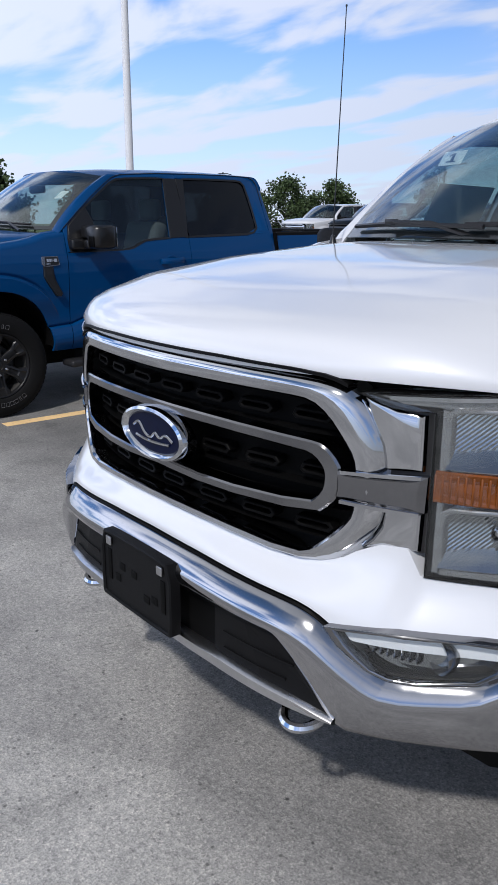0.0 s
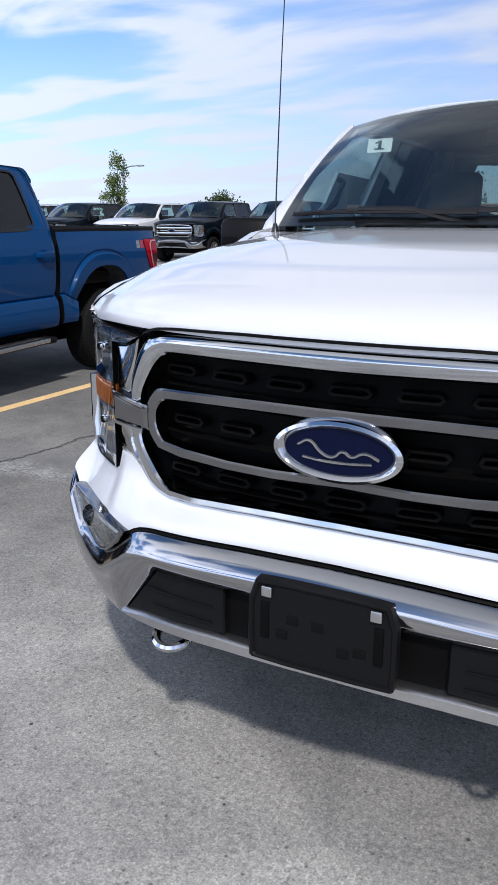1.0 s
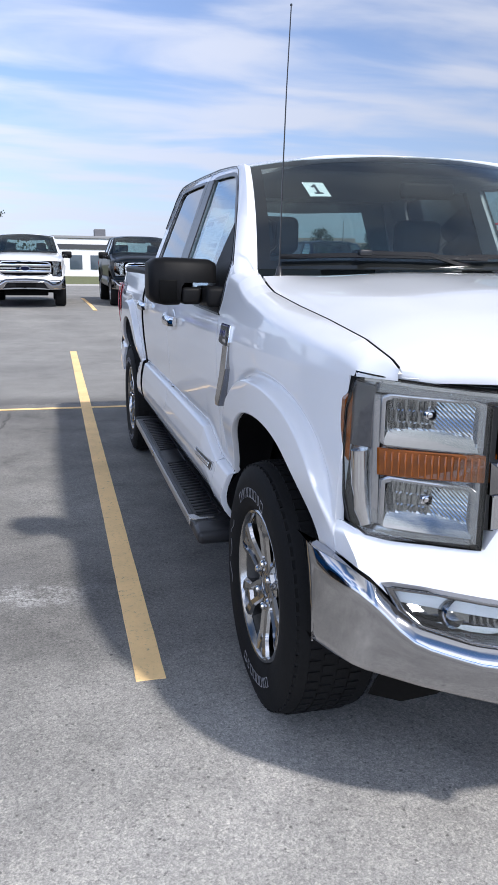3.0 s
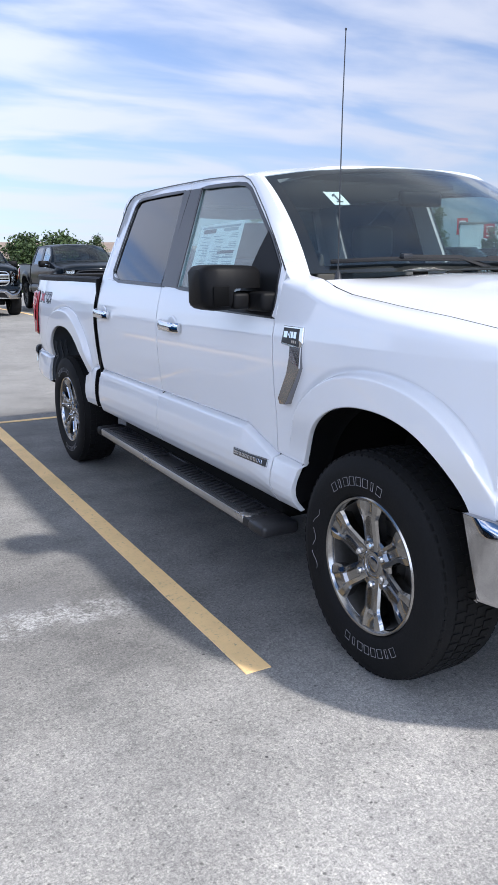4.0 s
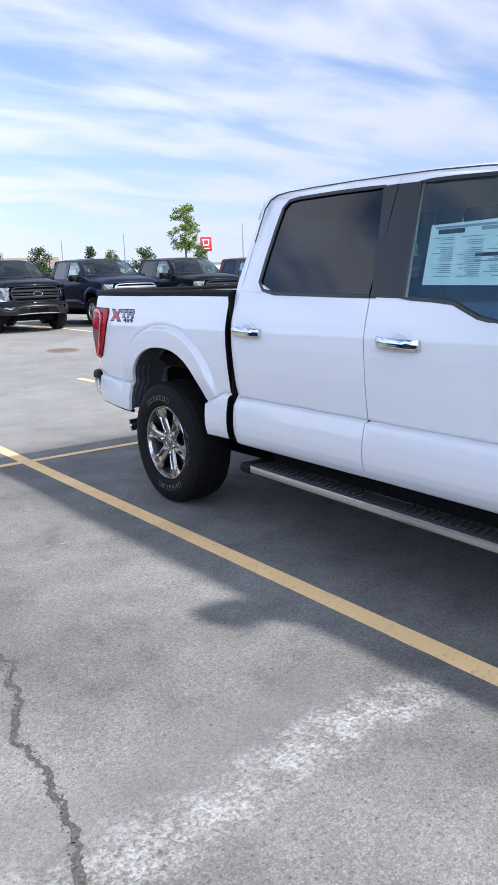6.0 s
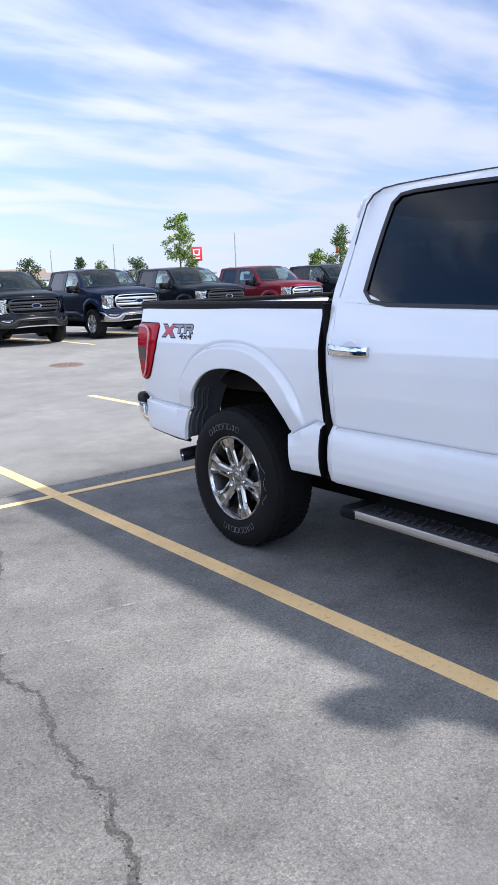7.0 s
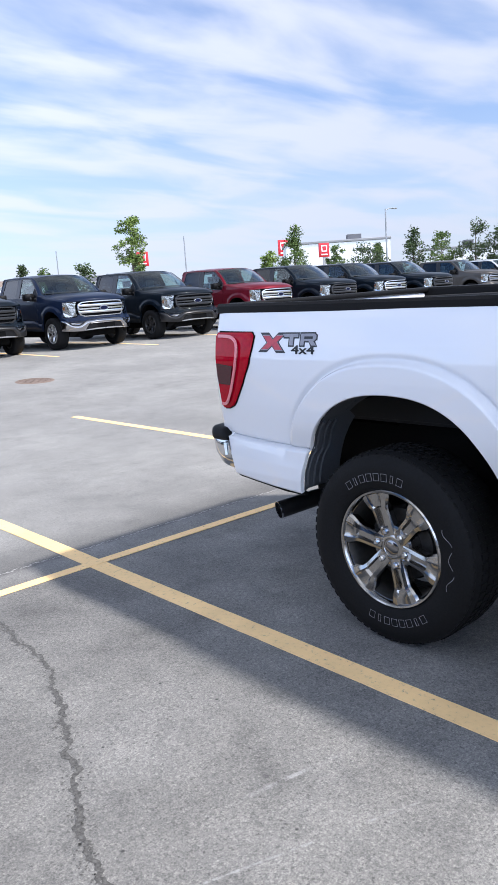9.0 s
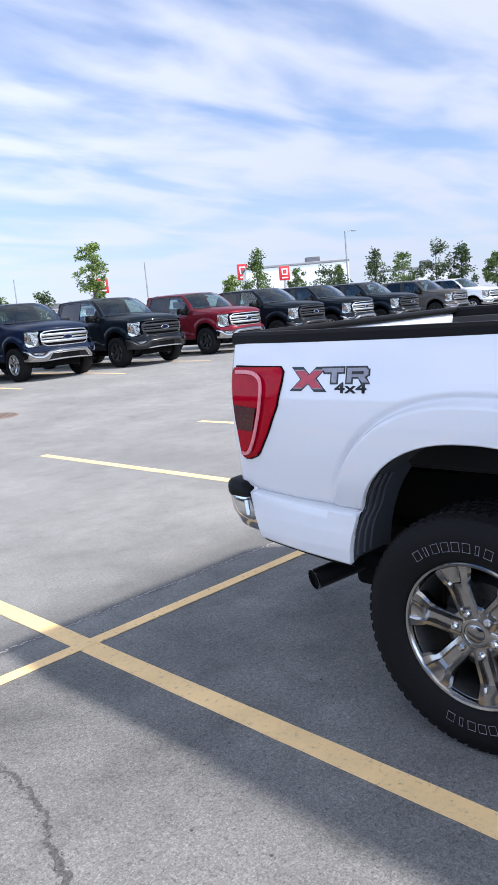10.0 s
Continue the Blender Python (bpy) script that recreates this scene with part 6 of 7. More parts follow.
def crack(points, w, seed):
    """A ragged open crack: a broken course, thinner side strands and crumbs of dirt along it."""
    rnd = random.Random(seed)
    pts = [Vector((*p, 0)) for p in points]
    fine = []
    for a, b in zip(pts, pts[1:]):
        n = max(2, int((b - a).length / 0.011))
        fine += [a.lerp(b, i / n) for i in range(n)]
    bm = bmesh.new()

    def strand(side, width, gaps):
        run = []
        for i, p in enumerate(fine):
            d = (fine[min(i + 1, len(fine) - 1)] - fine[max(i - 1, 0)]).normalized()
            nn = Vector((-d.y, d.x, 0))
            c = p + nn * (side + 0.040 * noise.noise(p * 6 + Vector((seed, 0, 0))) + 0.020 * noise.noise(p * 22) + 0.012 * noise.noise(p * 60 + Vector((side * 99, 0, 0))))
            open_ = noise.noise(p * 5 + Vector((side * 40, seed, 3))) > gaps
            if open_:
                w1, w2 = (width * (0.25 + 0.75 * abs(noise.noise(p * 11 + Vector((k, seed, 0)))) * 1.6 + 0.55 * rnd.random()) for k in (1, 7))
                run.append([c + nn * w1 + Vector((0, 0, 0.0014)), c + Vector((0, 0, 0.0007)), c - nn * w2 + Vector((0, 0, 0.0014))])
            if (not open_ or i == len(fine) - 1) and len(run) > 2:
                loft(run, bm=bm)
                run = []
            elif not open_:
                run = []

    strand(0.0, w, -0.75)
    strand(0.010, w * 0.5, 0.12)
    strand(-0.011, w * 0.5, 0.15)
    for p in fine[::2]:
        for _ in range(7):
            smear = 0.010 + 0.026 * max(0, noise.noise(p * 2.3 + Vector((4, 1, 0))) + 0.25)
            c = p + Vector((rnd.gauss(-0.004, smear), rnd.gauss(0, smear), 0.0016))
            r = rnd.uniform(0.0012, 0.0048)
            a0 = rnd.random() * 6.28
            bm.faces.new([bm.verts.new(c + Vector((r * rnd.uniform(0.5, 1.3) * math.cos(a0 + k * 1.257), r * rnd.uniform(0.5, 1.3) * math.sin(a0 + k * 1.257), 0))) for k in range(5)])
    return tagged(part("pavement_crack", bm, CRACK, smooth=0), "ragged dark crack in the asphalt", "crack", "pavement cracks", "structure")


build_ground()
build_lines()
crack([(-1.978, 6.327), (-2.008, 5.957), (-2.028, 5.677), (-2.128, 5.357), (-2.228, 5.127), (-2.328, 4.877), (-2.428, 4.677), (-2.548, 4.397), (-2.528, 4.217), (-2.608, 4.107), (-2.588, 3.937), (-2.548, 3.797), (-2.608, 3.627), (-2.648, 3.487),
       (-2.638, 3.327), (-2.648, 3.127), (-2.668, 3.047), (-2.728, 2.777), (-2.808, 2.607), (-2.788, 2.377), (-2.828, 2.177), (-2.858, 2.027), (-2.928, 1.727)], 0.012, 3)


def joint_line(p, q, seed):
    """The crumbled edge where two layers of paving meet: pale, broken crumbs along a line."""
    rnd = random.Random(seed)
    p, q = Vector((*p, 0)), Vector((*q, 0))
    d = (q - p).normalized()
    n = Vector((-d.y, d.x, 0))
    L = (q - p).length
    bm = bmesh.new()
    x = 0.0
    while x < L:
        c = p + d * x
        if noise.noise(c * 1.7) > -0.28:
            c = c + n * (0.02 * noise.noise(c * 4) + rnd.gauss(0, 0.006)) + Vector((0, 0, 0.0022))
            r = rnd.uniform(0.003, 0.009)
            a0 = rnd.random() * 6.28
            bm.faces.new([bm.verts.new(c + d * (r * 1.7 * rnd.uniform(0.6, 1.3) * math.cos(a0 + k * 1.257)) + n * (r * 0.7 * rnd.uniform(0.6, 1.3) * math.sin(a0 + k * 1.257))) for k in range(5)])
        x += rnd.uniform(0.006, 0.020)
    pale = simple("joint_crumbs", (0.42, 0.41, 0.40), 0.95, 0, 0.4, 120, 0.3)
    tagged(part("paving_joint", bm, pale, smooth=0), "pale crumbled joint line in the asphalt", "paving joint", kind="stuff")


def drain_cover(x, y):
    t = thing("drain_cover", "rusty round iron drain cover set in asphalt", "drain cover")
    t.matrix_basis = pose(x, y, lot_z(y), math.degrees(math.atan((lot_z(y + 0.3) - lot_z(y - 0.3)) / 0.6)))
    rust = simple("rusty_iron", (0.21, 0.155, 0.125), 0.8, 0.3, 0.5, 40, 0.35)
    part("frame", lathe([(0.29, 0.0), (0.29, 0.008), (0.335, 0.008), (0.35, 0.0)], "z", 32), rust, t)
    lid = part("lid", lathe([(0.0, 0.006), (0.282, 0.006), (0.282, 0.0)], "z", 32), rust, t)
    for k in range(-3, 4):
        part("lid_rib", rbox((k * 0.072, 0, 0.008), (0.024, 1.7 * math.sqrt(max(0.008, 0.07 - (k * 0.072) ** 2)), 0.006), 0.002, 1), rust, lid)


joint_line((-4.2, 6.82), (3.5, 6.77), 8)
drain_cover(3.05, 15.57)


# ---------------------------------------------------------------- the white truck and its own fittings
white = pickup("white four-door pickup truck with chrome grille and bumper", WHITE, 1, CHROME, "chrome", CHROME, "new", near=True)


def plate_bracket(root):
    pb = new("plate_bracket")
    pb.parent = root
    y = -0.090
    at = lambda x, z, o: Vector((x, y + o, z))
    out = chaikin([(-0.162, 0.512, 0), (-0.160, 0.690, 0), (-0.10, 0.694, 0), (0.10, 0.694, 0), (0.160, 0.690, 0), (0.162, 0.512, 0), (0.150, 0.504, 0), (-0.150, 0.504, 0)], 1)
    inn = [Vector((p.x * 0.93, 0.60 + (p.y - 0.60) * 0.90, 0)) for p in out]
    part("bracket_rim", ring([(p.x, p.y) for p in out], [(p.x, p.y) for p in inn], at, 0.03, 0.004), PLASTIC, pb)
    part("bracket_plate", plate([(p.x, p.y) for p in inn], lambda x, z, o: at(x, z, o + 0.006), 0.012), PLASTIC, pb, smooth=0)
    for x in (-0.118, 0.118):
        part("mount_tab", rbox((x, y + 0.001, 0.668), (0.024, 0.006, 0.024), 0.003), SATIN, pb)
        part("slot", rbox((x - 0.006 if x < 0 else x + 0.006, y + 0.0055, 0.600), (0.020, 0.004, 0.085), 0.002), GRILLE, pb)
    for x, z in ((-0.062, 0.612), (-0.085, 0.575), (-0.006, 0.610), (0.05, 0.565), (0.085, 0.575)):
        part("hole", rbox((x, y + 0.0055, z), (0.026, 0.003, 0.020), 0.003), DARK, pb)


def tow_hook(root, x):
    pts = []
    for a in np.linspace(0, math.pi, 15):
        pts.append((x + 0.046 * math.cos(a), 0.066 - 0.052 * math.sin(a), 0.408 - 0.014 * math.sin(a)))
    pts = [(x + 0.046, 0.16, 0.44)] + pts + [(x - 0.046, 0.16, 0.44)]
    part("tow_hook", tube(pts, 0.0115, 8), CHROME, root, "chrome tow hook loop")


def aerial(root):
    a = new("aerial")
    a.parent = root
    part("aerial_base", lathe([(0.0, 0.04), (0.008, 0.038), (0.014, 0.012), (0.02, 0.0)], "z", 14), TRIM, a).matrix_basis = pose(-0.80, 1.395, 1.375)
    part("aerial_rod", tube([(-0.80, 1.395, 1.40), (-0.794, 1.398, 1.70), (-0.786, 1.400, 2.0), (-0.776, 1.400, 2.262)], [0.0030, 0.0026, 0.0022, 0.0020], 6), TRIM, a)
    part("aerial_tip", lathe([(0, 0.008), (0.004, 0.006), (0.004, 0.0), (0, -0.002)], "z", 10), TRIM, a).matrix_basis = pose(-0.776, 1.400, 2.262)


def fender_badge(root, s=-1, frame=CHROME, blade=CHROME):
    b = new("fender_badge")
    b.parent = root
    at = on_side(s, 0.008)
    part("badge_frame", plate([(1.343, 1.208), (1.480, 1.209), (1.492, 1.140), (1.36, 1.126), (1.338, 1.15)], at, 0.012, cut=0.002), frame, b, smooth=0)
    part("badge_field", plate([(1.368, 1.202), (1.474, 1.203), (1.484, 1.146), (1.366, 1.136)], on_side(s, 0.0105), 0.004), TRIM, b, smooth=0)
    on = on_side(s, 0.0125)
    # plain block marks where the model name stands
    for a, c, z0, z1 in ((1.440, 1.466, 1.166, 1.190), (1.429, 1.436, 1.174, 1.182), (1.419, 1.425, 1.166, 1.190), (1.400, 1.415, 1.166, 1.190), (1.378, 1.396, 1.166, 1.190)):
        part("badge_mark", plate([(a, z0), (c, z0), (c, z1), (a, z1)], on, 0.003), CHROME, b, smooth=0)
    for k in range(3):
        y = 1.374 + k * 0.012
        part("badge_mark", plate([(y, 1.147), (y + 0.009, 1.147), (y + 0.009, 1.158), (y, 1.158)], on, 0.003), CHROME, b, smooth=0)
    part("vent_blade", plate([(1.350, 1.136), (1.424, 1.132), (1.428, 1.08), (1.440, 1.03), (1.496, 0.925), (1.484, 0.902), (1.446, 0.905), (1.374, 1.01), (1.348, 1.055)], lambda y, z, o: on_side(s, 0.008)(y, z, o + 0.11 * (z - 1.136)), 0.04, cut=0.003), blade, b, smooth=0)
    part("vent_shadow", plate([(1.424, 1.132), (1.434, 1.132), (1.438, 1.08), (1.450, 1.03), (1.504, 0.93), (1.496, 0.925), (1.440, 1.03), (1.428, 1.08)], on_side(s, 0.004), 0.008), TRIM, b, smooth=0)


def door_badge(root):
    b = new("door_badge")
    b.parent = root
    s = -1
    y0, y1 = 1.602, 1.884
    part("badge_plate", plate([(y0, 0.616), (y1, 0.616), (y1, 0.650), (y0, 0.650)], on_side(s, 0.005), 0.008, cut=0.002), DCHROME, b, smooth=0)
    part("badge_field", plate([(y0 + 0.006, 0.620), (y1 - 0.006, 0.620), (y1 - 0.006, 0.646), (y0 + 0.006, 0.646)], on_side(s, 0.0062), 0.003), TRIM, b, smooth=0)
    for k in range(10):
        y = y1 - 0.028 - k * 0.0245
        part("badge_mark", ring(dense([(y, 0.625), (y + 0.018, 0.625), (y + 0.018, 0.641), (y, 0.641)], 1), dense([(y + 0.005, 0.630), (y + 0.013, 0.630), (y + 0.013, 0.636), (y + 0.005, 0.636)], 1), on_side(s, 0.0082), 0.003, 0.001), CHROME, b, smooth=0)


def bed_decal(root):
    b = new("bed_decal")
    b.parent = root
    s = -1
    L1, L2, L3 = on_side(s, 0.0012), on_side(s, 0.0022), on_side(s, 0.0032)
    # large red cross with a dark outline, grey blocks beside it, "4x4" below
    Y = lambda u: 5.311 - 0.92 * u   # u runs from the tail towards the cab
    Z = lambda v: 1.234 + 0.87 * (v - 1.232)
    cross = [(0.0, 1.275), (0.055, 1.275), (0.085, 1.250), (0.115, 1.275), (0.165, 1.275), (0.120, 1.235), (0.165, 1.188), (0.110, 1.188), (0.082, 1.215), (0.050, 1.190), (-0.005, 1.190), (0.045, 1.232)]
    for grow, tall, place, mat in ((1.14, 1.16, L1, DECALBLK), (0.93, 0.90, L2, DECALGREY), (0.86, 0.80, L3, DECALRED)):
        part("decal_cross" if mat is DECALRED else "decal_outline", plate([(Y(0.083 + (u - 0.083) * grow), Z(1.232 + (v - 1.232) * tall)) for u, v in cross], place, 0.001), mat, b, smooth=0)
    tee = ([(0.150, 1.275), (0.252, 1.275), (0.252, 1.259), (0.165, 1.259)], [(0.198, 1.259), (0.222, 1.259), (0.222, 1.219), (0.198, 1.219)])
    arr = ([(0.270, 1.275), (0.291, 1.275), (0.291, 1.219), (0.270, 1.219)], [(0.291, 1.275), (0.352, 1.275), (0.366, 1.267), (0.366, 1.262), (0.291, 1.262)], [(0.345, 1.264), (0.366, 1.264), (0.366, 1.250), (0.345, 1.247)],
           [(0.291, 1.250), (0.366, 1.250), (0.352, 1.240), (0.291, 1.240)], [(0.318, 1.242), (0.346, 1.242), (0.370, 1.219), (0.342, 1.219)])
    for blk in tee + arr:
        cu, cv = sum(p[0] for p in blk) / len(blk), sum(p[1] for p in blk) / len(blk)
        part("decal_outline", plate([(Y(u + math.copysign(0.007, u - cu)), Z(v + math.copysign(0.007, v - cv))) for u, v in blk], L1, 0.001), DECALBLK, b, smooth=0)
        part("decal_block", plate([(Y(u), Z(v)) for u, v in blk], L2, 0.001), DECALGREY, b, smooth=0)
    t = bmesh.new()
    for du, dv in ((-0.0022, 0.0), (0.0022, 0.0), (0.0, 0.0016), (0.0, -0.0016)):
        stroke = text_mesh("4x4", 0.058, 0.0006)
        for v in stroke.verts:
            v.co = on_side(s, 0.0014)(Y(0.288 + v.co.x * 1.7 + du), Z(1.196 + v.co.y + dv), -v.co.z)
        merge(t, stroke)
    part("decal_letters", t, DECALBLK, b, "dark 4x4 lettering", smooth=0)


def stickers(root):
    # numbered slip inside the windscreen
    base = Matrix.Translation((-0.525, 1.800, 1.722)) @ Matrix.Rotation(radians(8), 4, "Z") @ Matrix.Rotation(radians(40), 4, "X")
    slip = part("number_slip", rbox((0, 0, 0), (0.098, 0.092, 0.001), 0, m=Matrix.Rotation(radians(4), 3, "Z")), PAPER, root, "pale green paper slip with a number")
    slip.data.transform(base)
    one = [(-0.020, -0.030), (0.020, -0.030), (0.020, -0.021), (0.007, -0.021), (0.007, 0.031), (-0.003, 0.031), (-0.021, 0.017), (-0.016, 0.009), (-0.006, 0.016), (-0.006, -0.021), (-0.020, -0.021)]
    t = plate(one, lambda u, v, o: base @ (Matrix.Rotation(radians(4), 3, "Z") @ Vector((u, v, 0.0016 - o))), 0.0006)
    part("number", t, INK, slip, "dark number 1", smooth=0)
    # price sheet inside the front passenger window
    onp = on_upper(-1, -0.022)
    ps = [(2.108, 1.645), (2.072, 1.382), (2.530, 1.392), (2.560, 1.640)]
    sheet = part("price_sheet", plate(ps, onp, 0.001), PAPER, root, "pale price sheet with unreadable small print", smooth=0)
    rnd = random.Random(4)
    q = lambda u, v: (2.074 + 0.455 * u + 0.033 * v, 1.386 + 0.007 * u * (1 - v) + 0.252 * v)
    lines = []
    top = on_upper(-1, -0.0205)
    for (u0, u1, v0, v1, m) in [(0.06, 0.94, 0.93, 0.97, INKGREY), (0.10, 0.42, 0.86, 0.92, INKGREY), (0.60, 0.90, 0.84, 0.92, INK), (0.08, 0.45, 0.44, 0.50, INK), (0.08, 0.45, 0.36, 0.38, INKGREY)]:
        lines.append((u0, u1, v0, v1, m))
    for col in ((0.07, 0.34), (0.38, 0.64), (0.70, 0.95)):
        v = 0.80
        while v > 0.12:
            if rnd.random() < 0.8:
                lines.append((col[0], col[0] + (col[1] - col[0]) * rnd.uniform(0.5, 1), v, v + 0.013, INKGREY))
            v -= 0.032
    for u0, u1, v0, v1, m in lines:
        part("print_bar", plate([q(u0, v0), q(u1, v0), q(u1, v1), q(u0, v1)], top, 0.0008), m, sheet, smooth=0)
    part("bumper_tag", plate([(5.606, 0.685), (5.624, 0.682), (5.630, 0.742), (5.612, 0.745)], lambda y, z, o: Vector((-0.9685 + o, y, z)), 0.002), PAPER, root, smooth=0)


def exhaust(root):
    p0, p1 = Vector((-0.610, 5.325, 0.436)), Vector((-0.830, 5.415, 0.400))
    part("exhaust_pipe", tube([(-0.60, 4.80, 0.50), (-0.66, 5.0, 0.485), p0, p0.lerp(p1, 0.3)], 0.038, 16), DARK, root)
    d = (p1 - p0).normalized()
    a = d.cross(Vector((0, 0, 1))).normalized()
    b = d.cross(a)
    cir = lambda c, r: [c + (a * math.cos(t) + b * math.sin(t)) * r for t in np.linspace(0, 2 * math.pi, 24, endpoint=False)]
    part("exhaust_sleeve", loft([cir(p0, 0.040), cir(p0.lerp(p1, 0.2), 0.043), cir(p1 - d * 0.006, 0.044)], closed_v=True), TRIM, root, "black exhaust sleeve")
    part("exhaust_tip", loft([cir(p1 - d * 0.006, 0.0445), cir(p1, 0.044), cir(p1, 0.041), cir(p1 - d * 0.02, 0.040)], closed_v=True), CHROME, root, "bright exhaust tip ring")
    part("exhaust_inside", loft([cir(p1 - d * 0.019, 0.0402), cir(p1 - d * 0.03, 0.001)], closed_v=True), DARK, root)


plate_bracket(white)
for hx in (-0.445, 0.462):
    tow_hook(white, hx)
aerial(white)
fender_badge(white, -1, CHROME, DCHROME)
door_badge(white)
bed_decal(white)
stickers(white)
exhaust(white)


# ---------------------------------------------------------------- the blue truck two bays along
blue = pickup("bright blue four-door pickup truck with black wheels, parked two bays away", BLUE, 1, TRIM, "black", BLUE, "new", mirror=TRIM, near=True)
blue.matrix_basis = pose(-5.05, 0.25, 0, 0, 0, 2.6)

fender_badge(blue, 1, DCHROME, TRIM)


def blue_decals(root):
    on = on_side(1, 0.0015)
    b = new("bed_decal")
    b.parent = root
    for u0, u1, m in ((5.42, 5.36, DECALRED), (5.35, 5.28, DECALRED), (5.265, 5.20, DECALGREY)):
        part("decal_block", plate([(u0, 1.19), (u1, 1.19), (u1 + 0.01, 1.265), (u0 + 0.01, 1.265)], on, 0.001), m, b, smooth=0)
    part("number_slip", plate([(0.50, 1.65), (0.61, 1.65), (0.61, 1.71), (0.50, 1.71)], lambda x, z, o: Vector((x, 1.385 + (z - 1.415) * 1.32 + 0.09 * x - o, z)), 0.001), PAPER, root, "pale paper slip", smooth=0)


blue_decals(blue)


# ---------------------------------------------------------------- the far row, facing the aisle
ROW_Y = 19.45
specs = {
    "navy": ("dark navy pickup truck with chrome front in the far row", NAVY, CHROME, "silver"),
    "black": ("black pickup truck with dark grille in the far row", BLACKP, TRIM, "black"),
    "blackc": ("black pickup truck with chrome bars in the far row", BLACKP, CHROME, "silver"),
    "red": ("dark red pickup truck with chrome grille in the far row", RED, CHROME, "black"),
    "grey": ("grey pickup truck in the far row", GREYP, DCHROME, "black"),
    "white": ("white pickup truck with chrome grille in the far row", WHITE, CHROME, "silver"),
    "violet": ("violet-blue pickup truck with chrome grille in the far row", VIOLETP, CHROME, "silver"),
}
made = {}


def far_truck(kind, x, y, turn=0):
    lab, body, br, wh = specs[kind]
    m = pose(x, y, lot_z(y + 1), 0, 0, turn)
    if kind in made:
        return copy_thing(made[kind], m)
    made[kind] = pickup(lab, body, 0, br, wh, body, "old", group="trucks in the far row")
    made[kind].matrix_basis = m
    return made[kind]


for kind, x, dy in (("white", -20.9, 0.2), ("black", -18.1, 0), ("white", -15.4, 0.4), ("blackc", -12.7, 0), ("black", -9.95, 0), ("white", -7.6, -0.3), ("violet", -4.95, -0.3), ("white", -2.05, -0.2),
                    ("blackc", 1.15, 0.1), ("black", 4.2, 0.1), ("navy", 7.1, 0.05), ("black", 10.15, 0.1), ("red", 13.6, 0.3), ("black", 16.9, 0.4), ("blackc", 19.9, 0.5), ("black", 23.1, 0.6), ("grey", 29.6, 2.0), ("white", 35.0, 3)):
    far_truck(kind, x, ROW_Y + dy)


# ---------------------------------------------------------------- trees, hedge, poles, signs and buildings beyond
BARK = simple("bark", (0.09, 0.07, 0.055), 0.95, 0, 0.6, 25, 0.3)


def leaf_mat(name, colour):
    m, nt, b = mat_base(name, colour, 0.6, spec=0.3)
    geo = nt.nodes.new("ShaderNodeNewGeometry")
    r = ramp_node(nt, geo.outputs["Random Per Island"], [(0.0, tuple(c * 0.55 for c in colour)), (0.5, colour), (1.0, tuple(min(1, c * 1.5) for c in colour))])
    nt.links.new(r.outputs[0], b.inputs["Base Color"])
    b.inputs["Subsurface Weight"].default_value = 0.0
    return m


LEAF = leaf_mat("maple_leaf", (0.085, 0.13, 0.032))
LEAF_DARK = leaf_mat("dark_leaf", (0.048, 0.075, 0.027))
LEAF_LIGHT = leaf_mat("young_leaf", (0.14, 0.20, 0.045))
NEEDLE = leaf_mat("spruce_needle", (0.040, 0.060, 0.042))


def leaves(spots, size, per, seed):
    """Small bent leaves round each spot; joined, since nobody could count them."""
    rnd = random.Random(seed)
    vs, fs = [], []
    for c, r in spots:
        for _ in range(per):
            d = Vector((rnd.gauss(0, 1), rnd.gauss(0, 1), rnd.gauss(0, 0.8)))
            p = Vector(c) + d.normalized() * r * rnd.random() ** 0.45
            a = Vector((rnd.gauss(0, 1), rnd.gauss(0, 1), rnd.gauss(0, 0.6))).normalized()
            b = a.cross(Vector((rnd.gauss(0, 1), rnd.gauss(0, 1), rnd.gauss(0, 1)))).normalized()
            n = a.cross(b)
            s = size * rnd.uniform(0.6, 1.3)
            k = len(vs)
            vs += [p, p + a * s * 0.5 + b * s * 0.35 + n * s * 0.1, p + a * s, p + a * s * 0.5 - b * s * 0.35 + n * s * 0.1]
            fs += [(k, k + 1, k + 2), (k, k + 2, k + 3)]
    me = bpy.data.meshes.new("crown")
    me.from_pydata([tuple(v) for v in vs], [], fs)
    return me


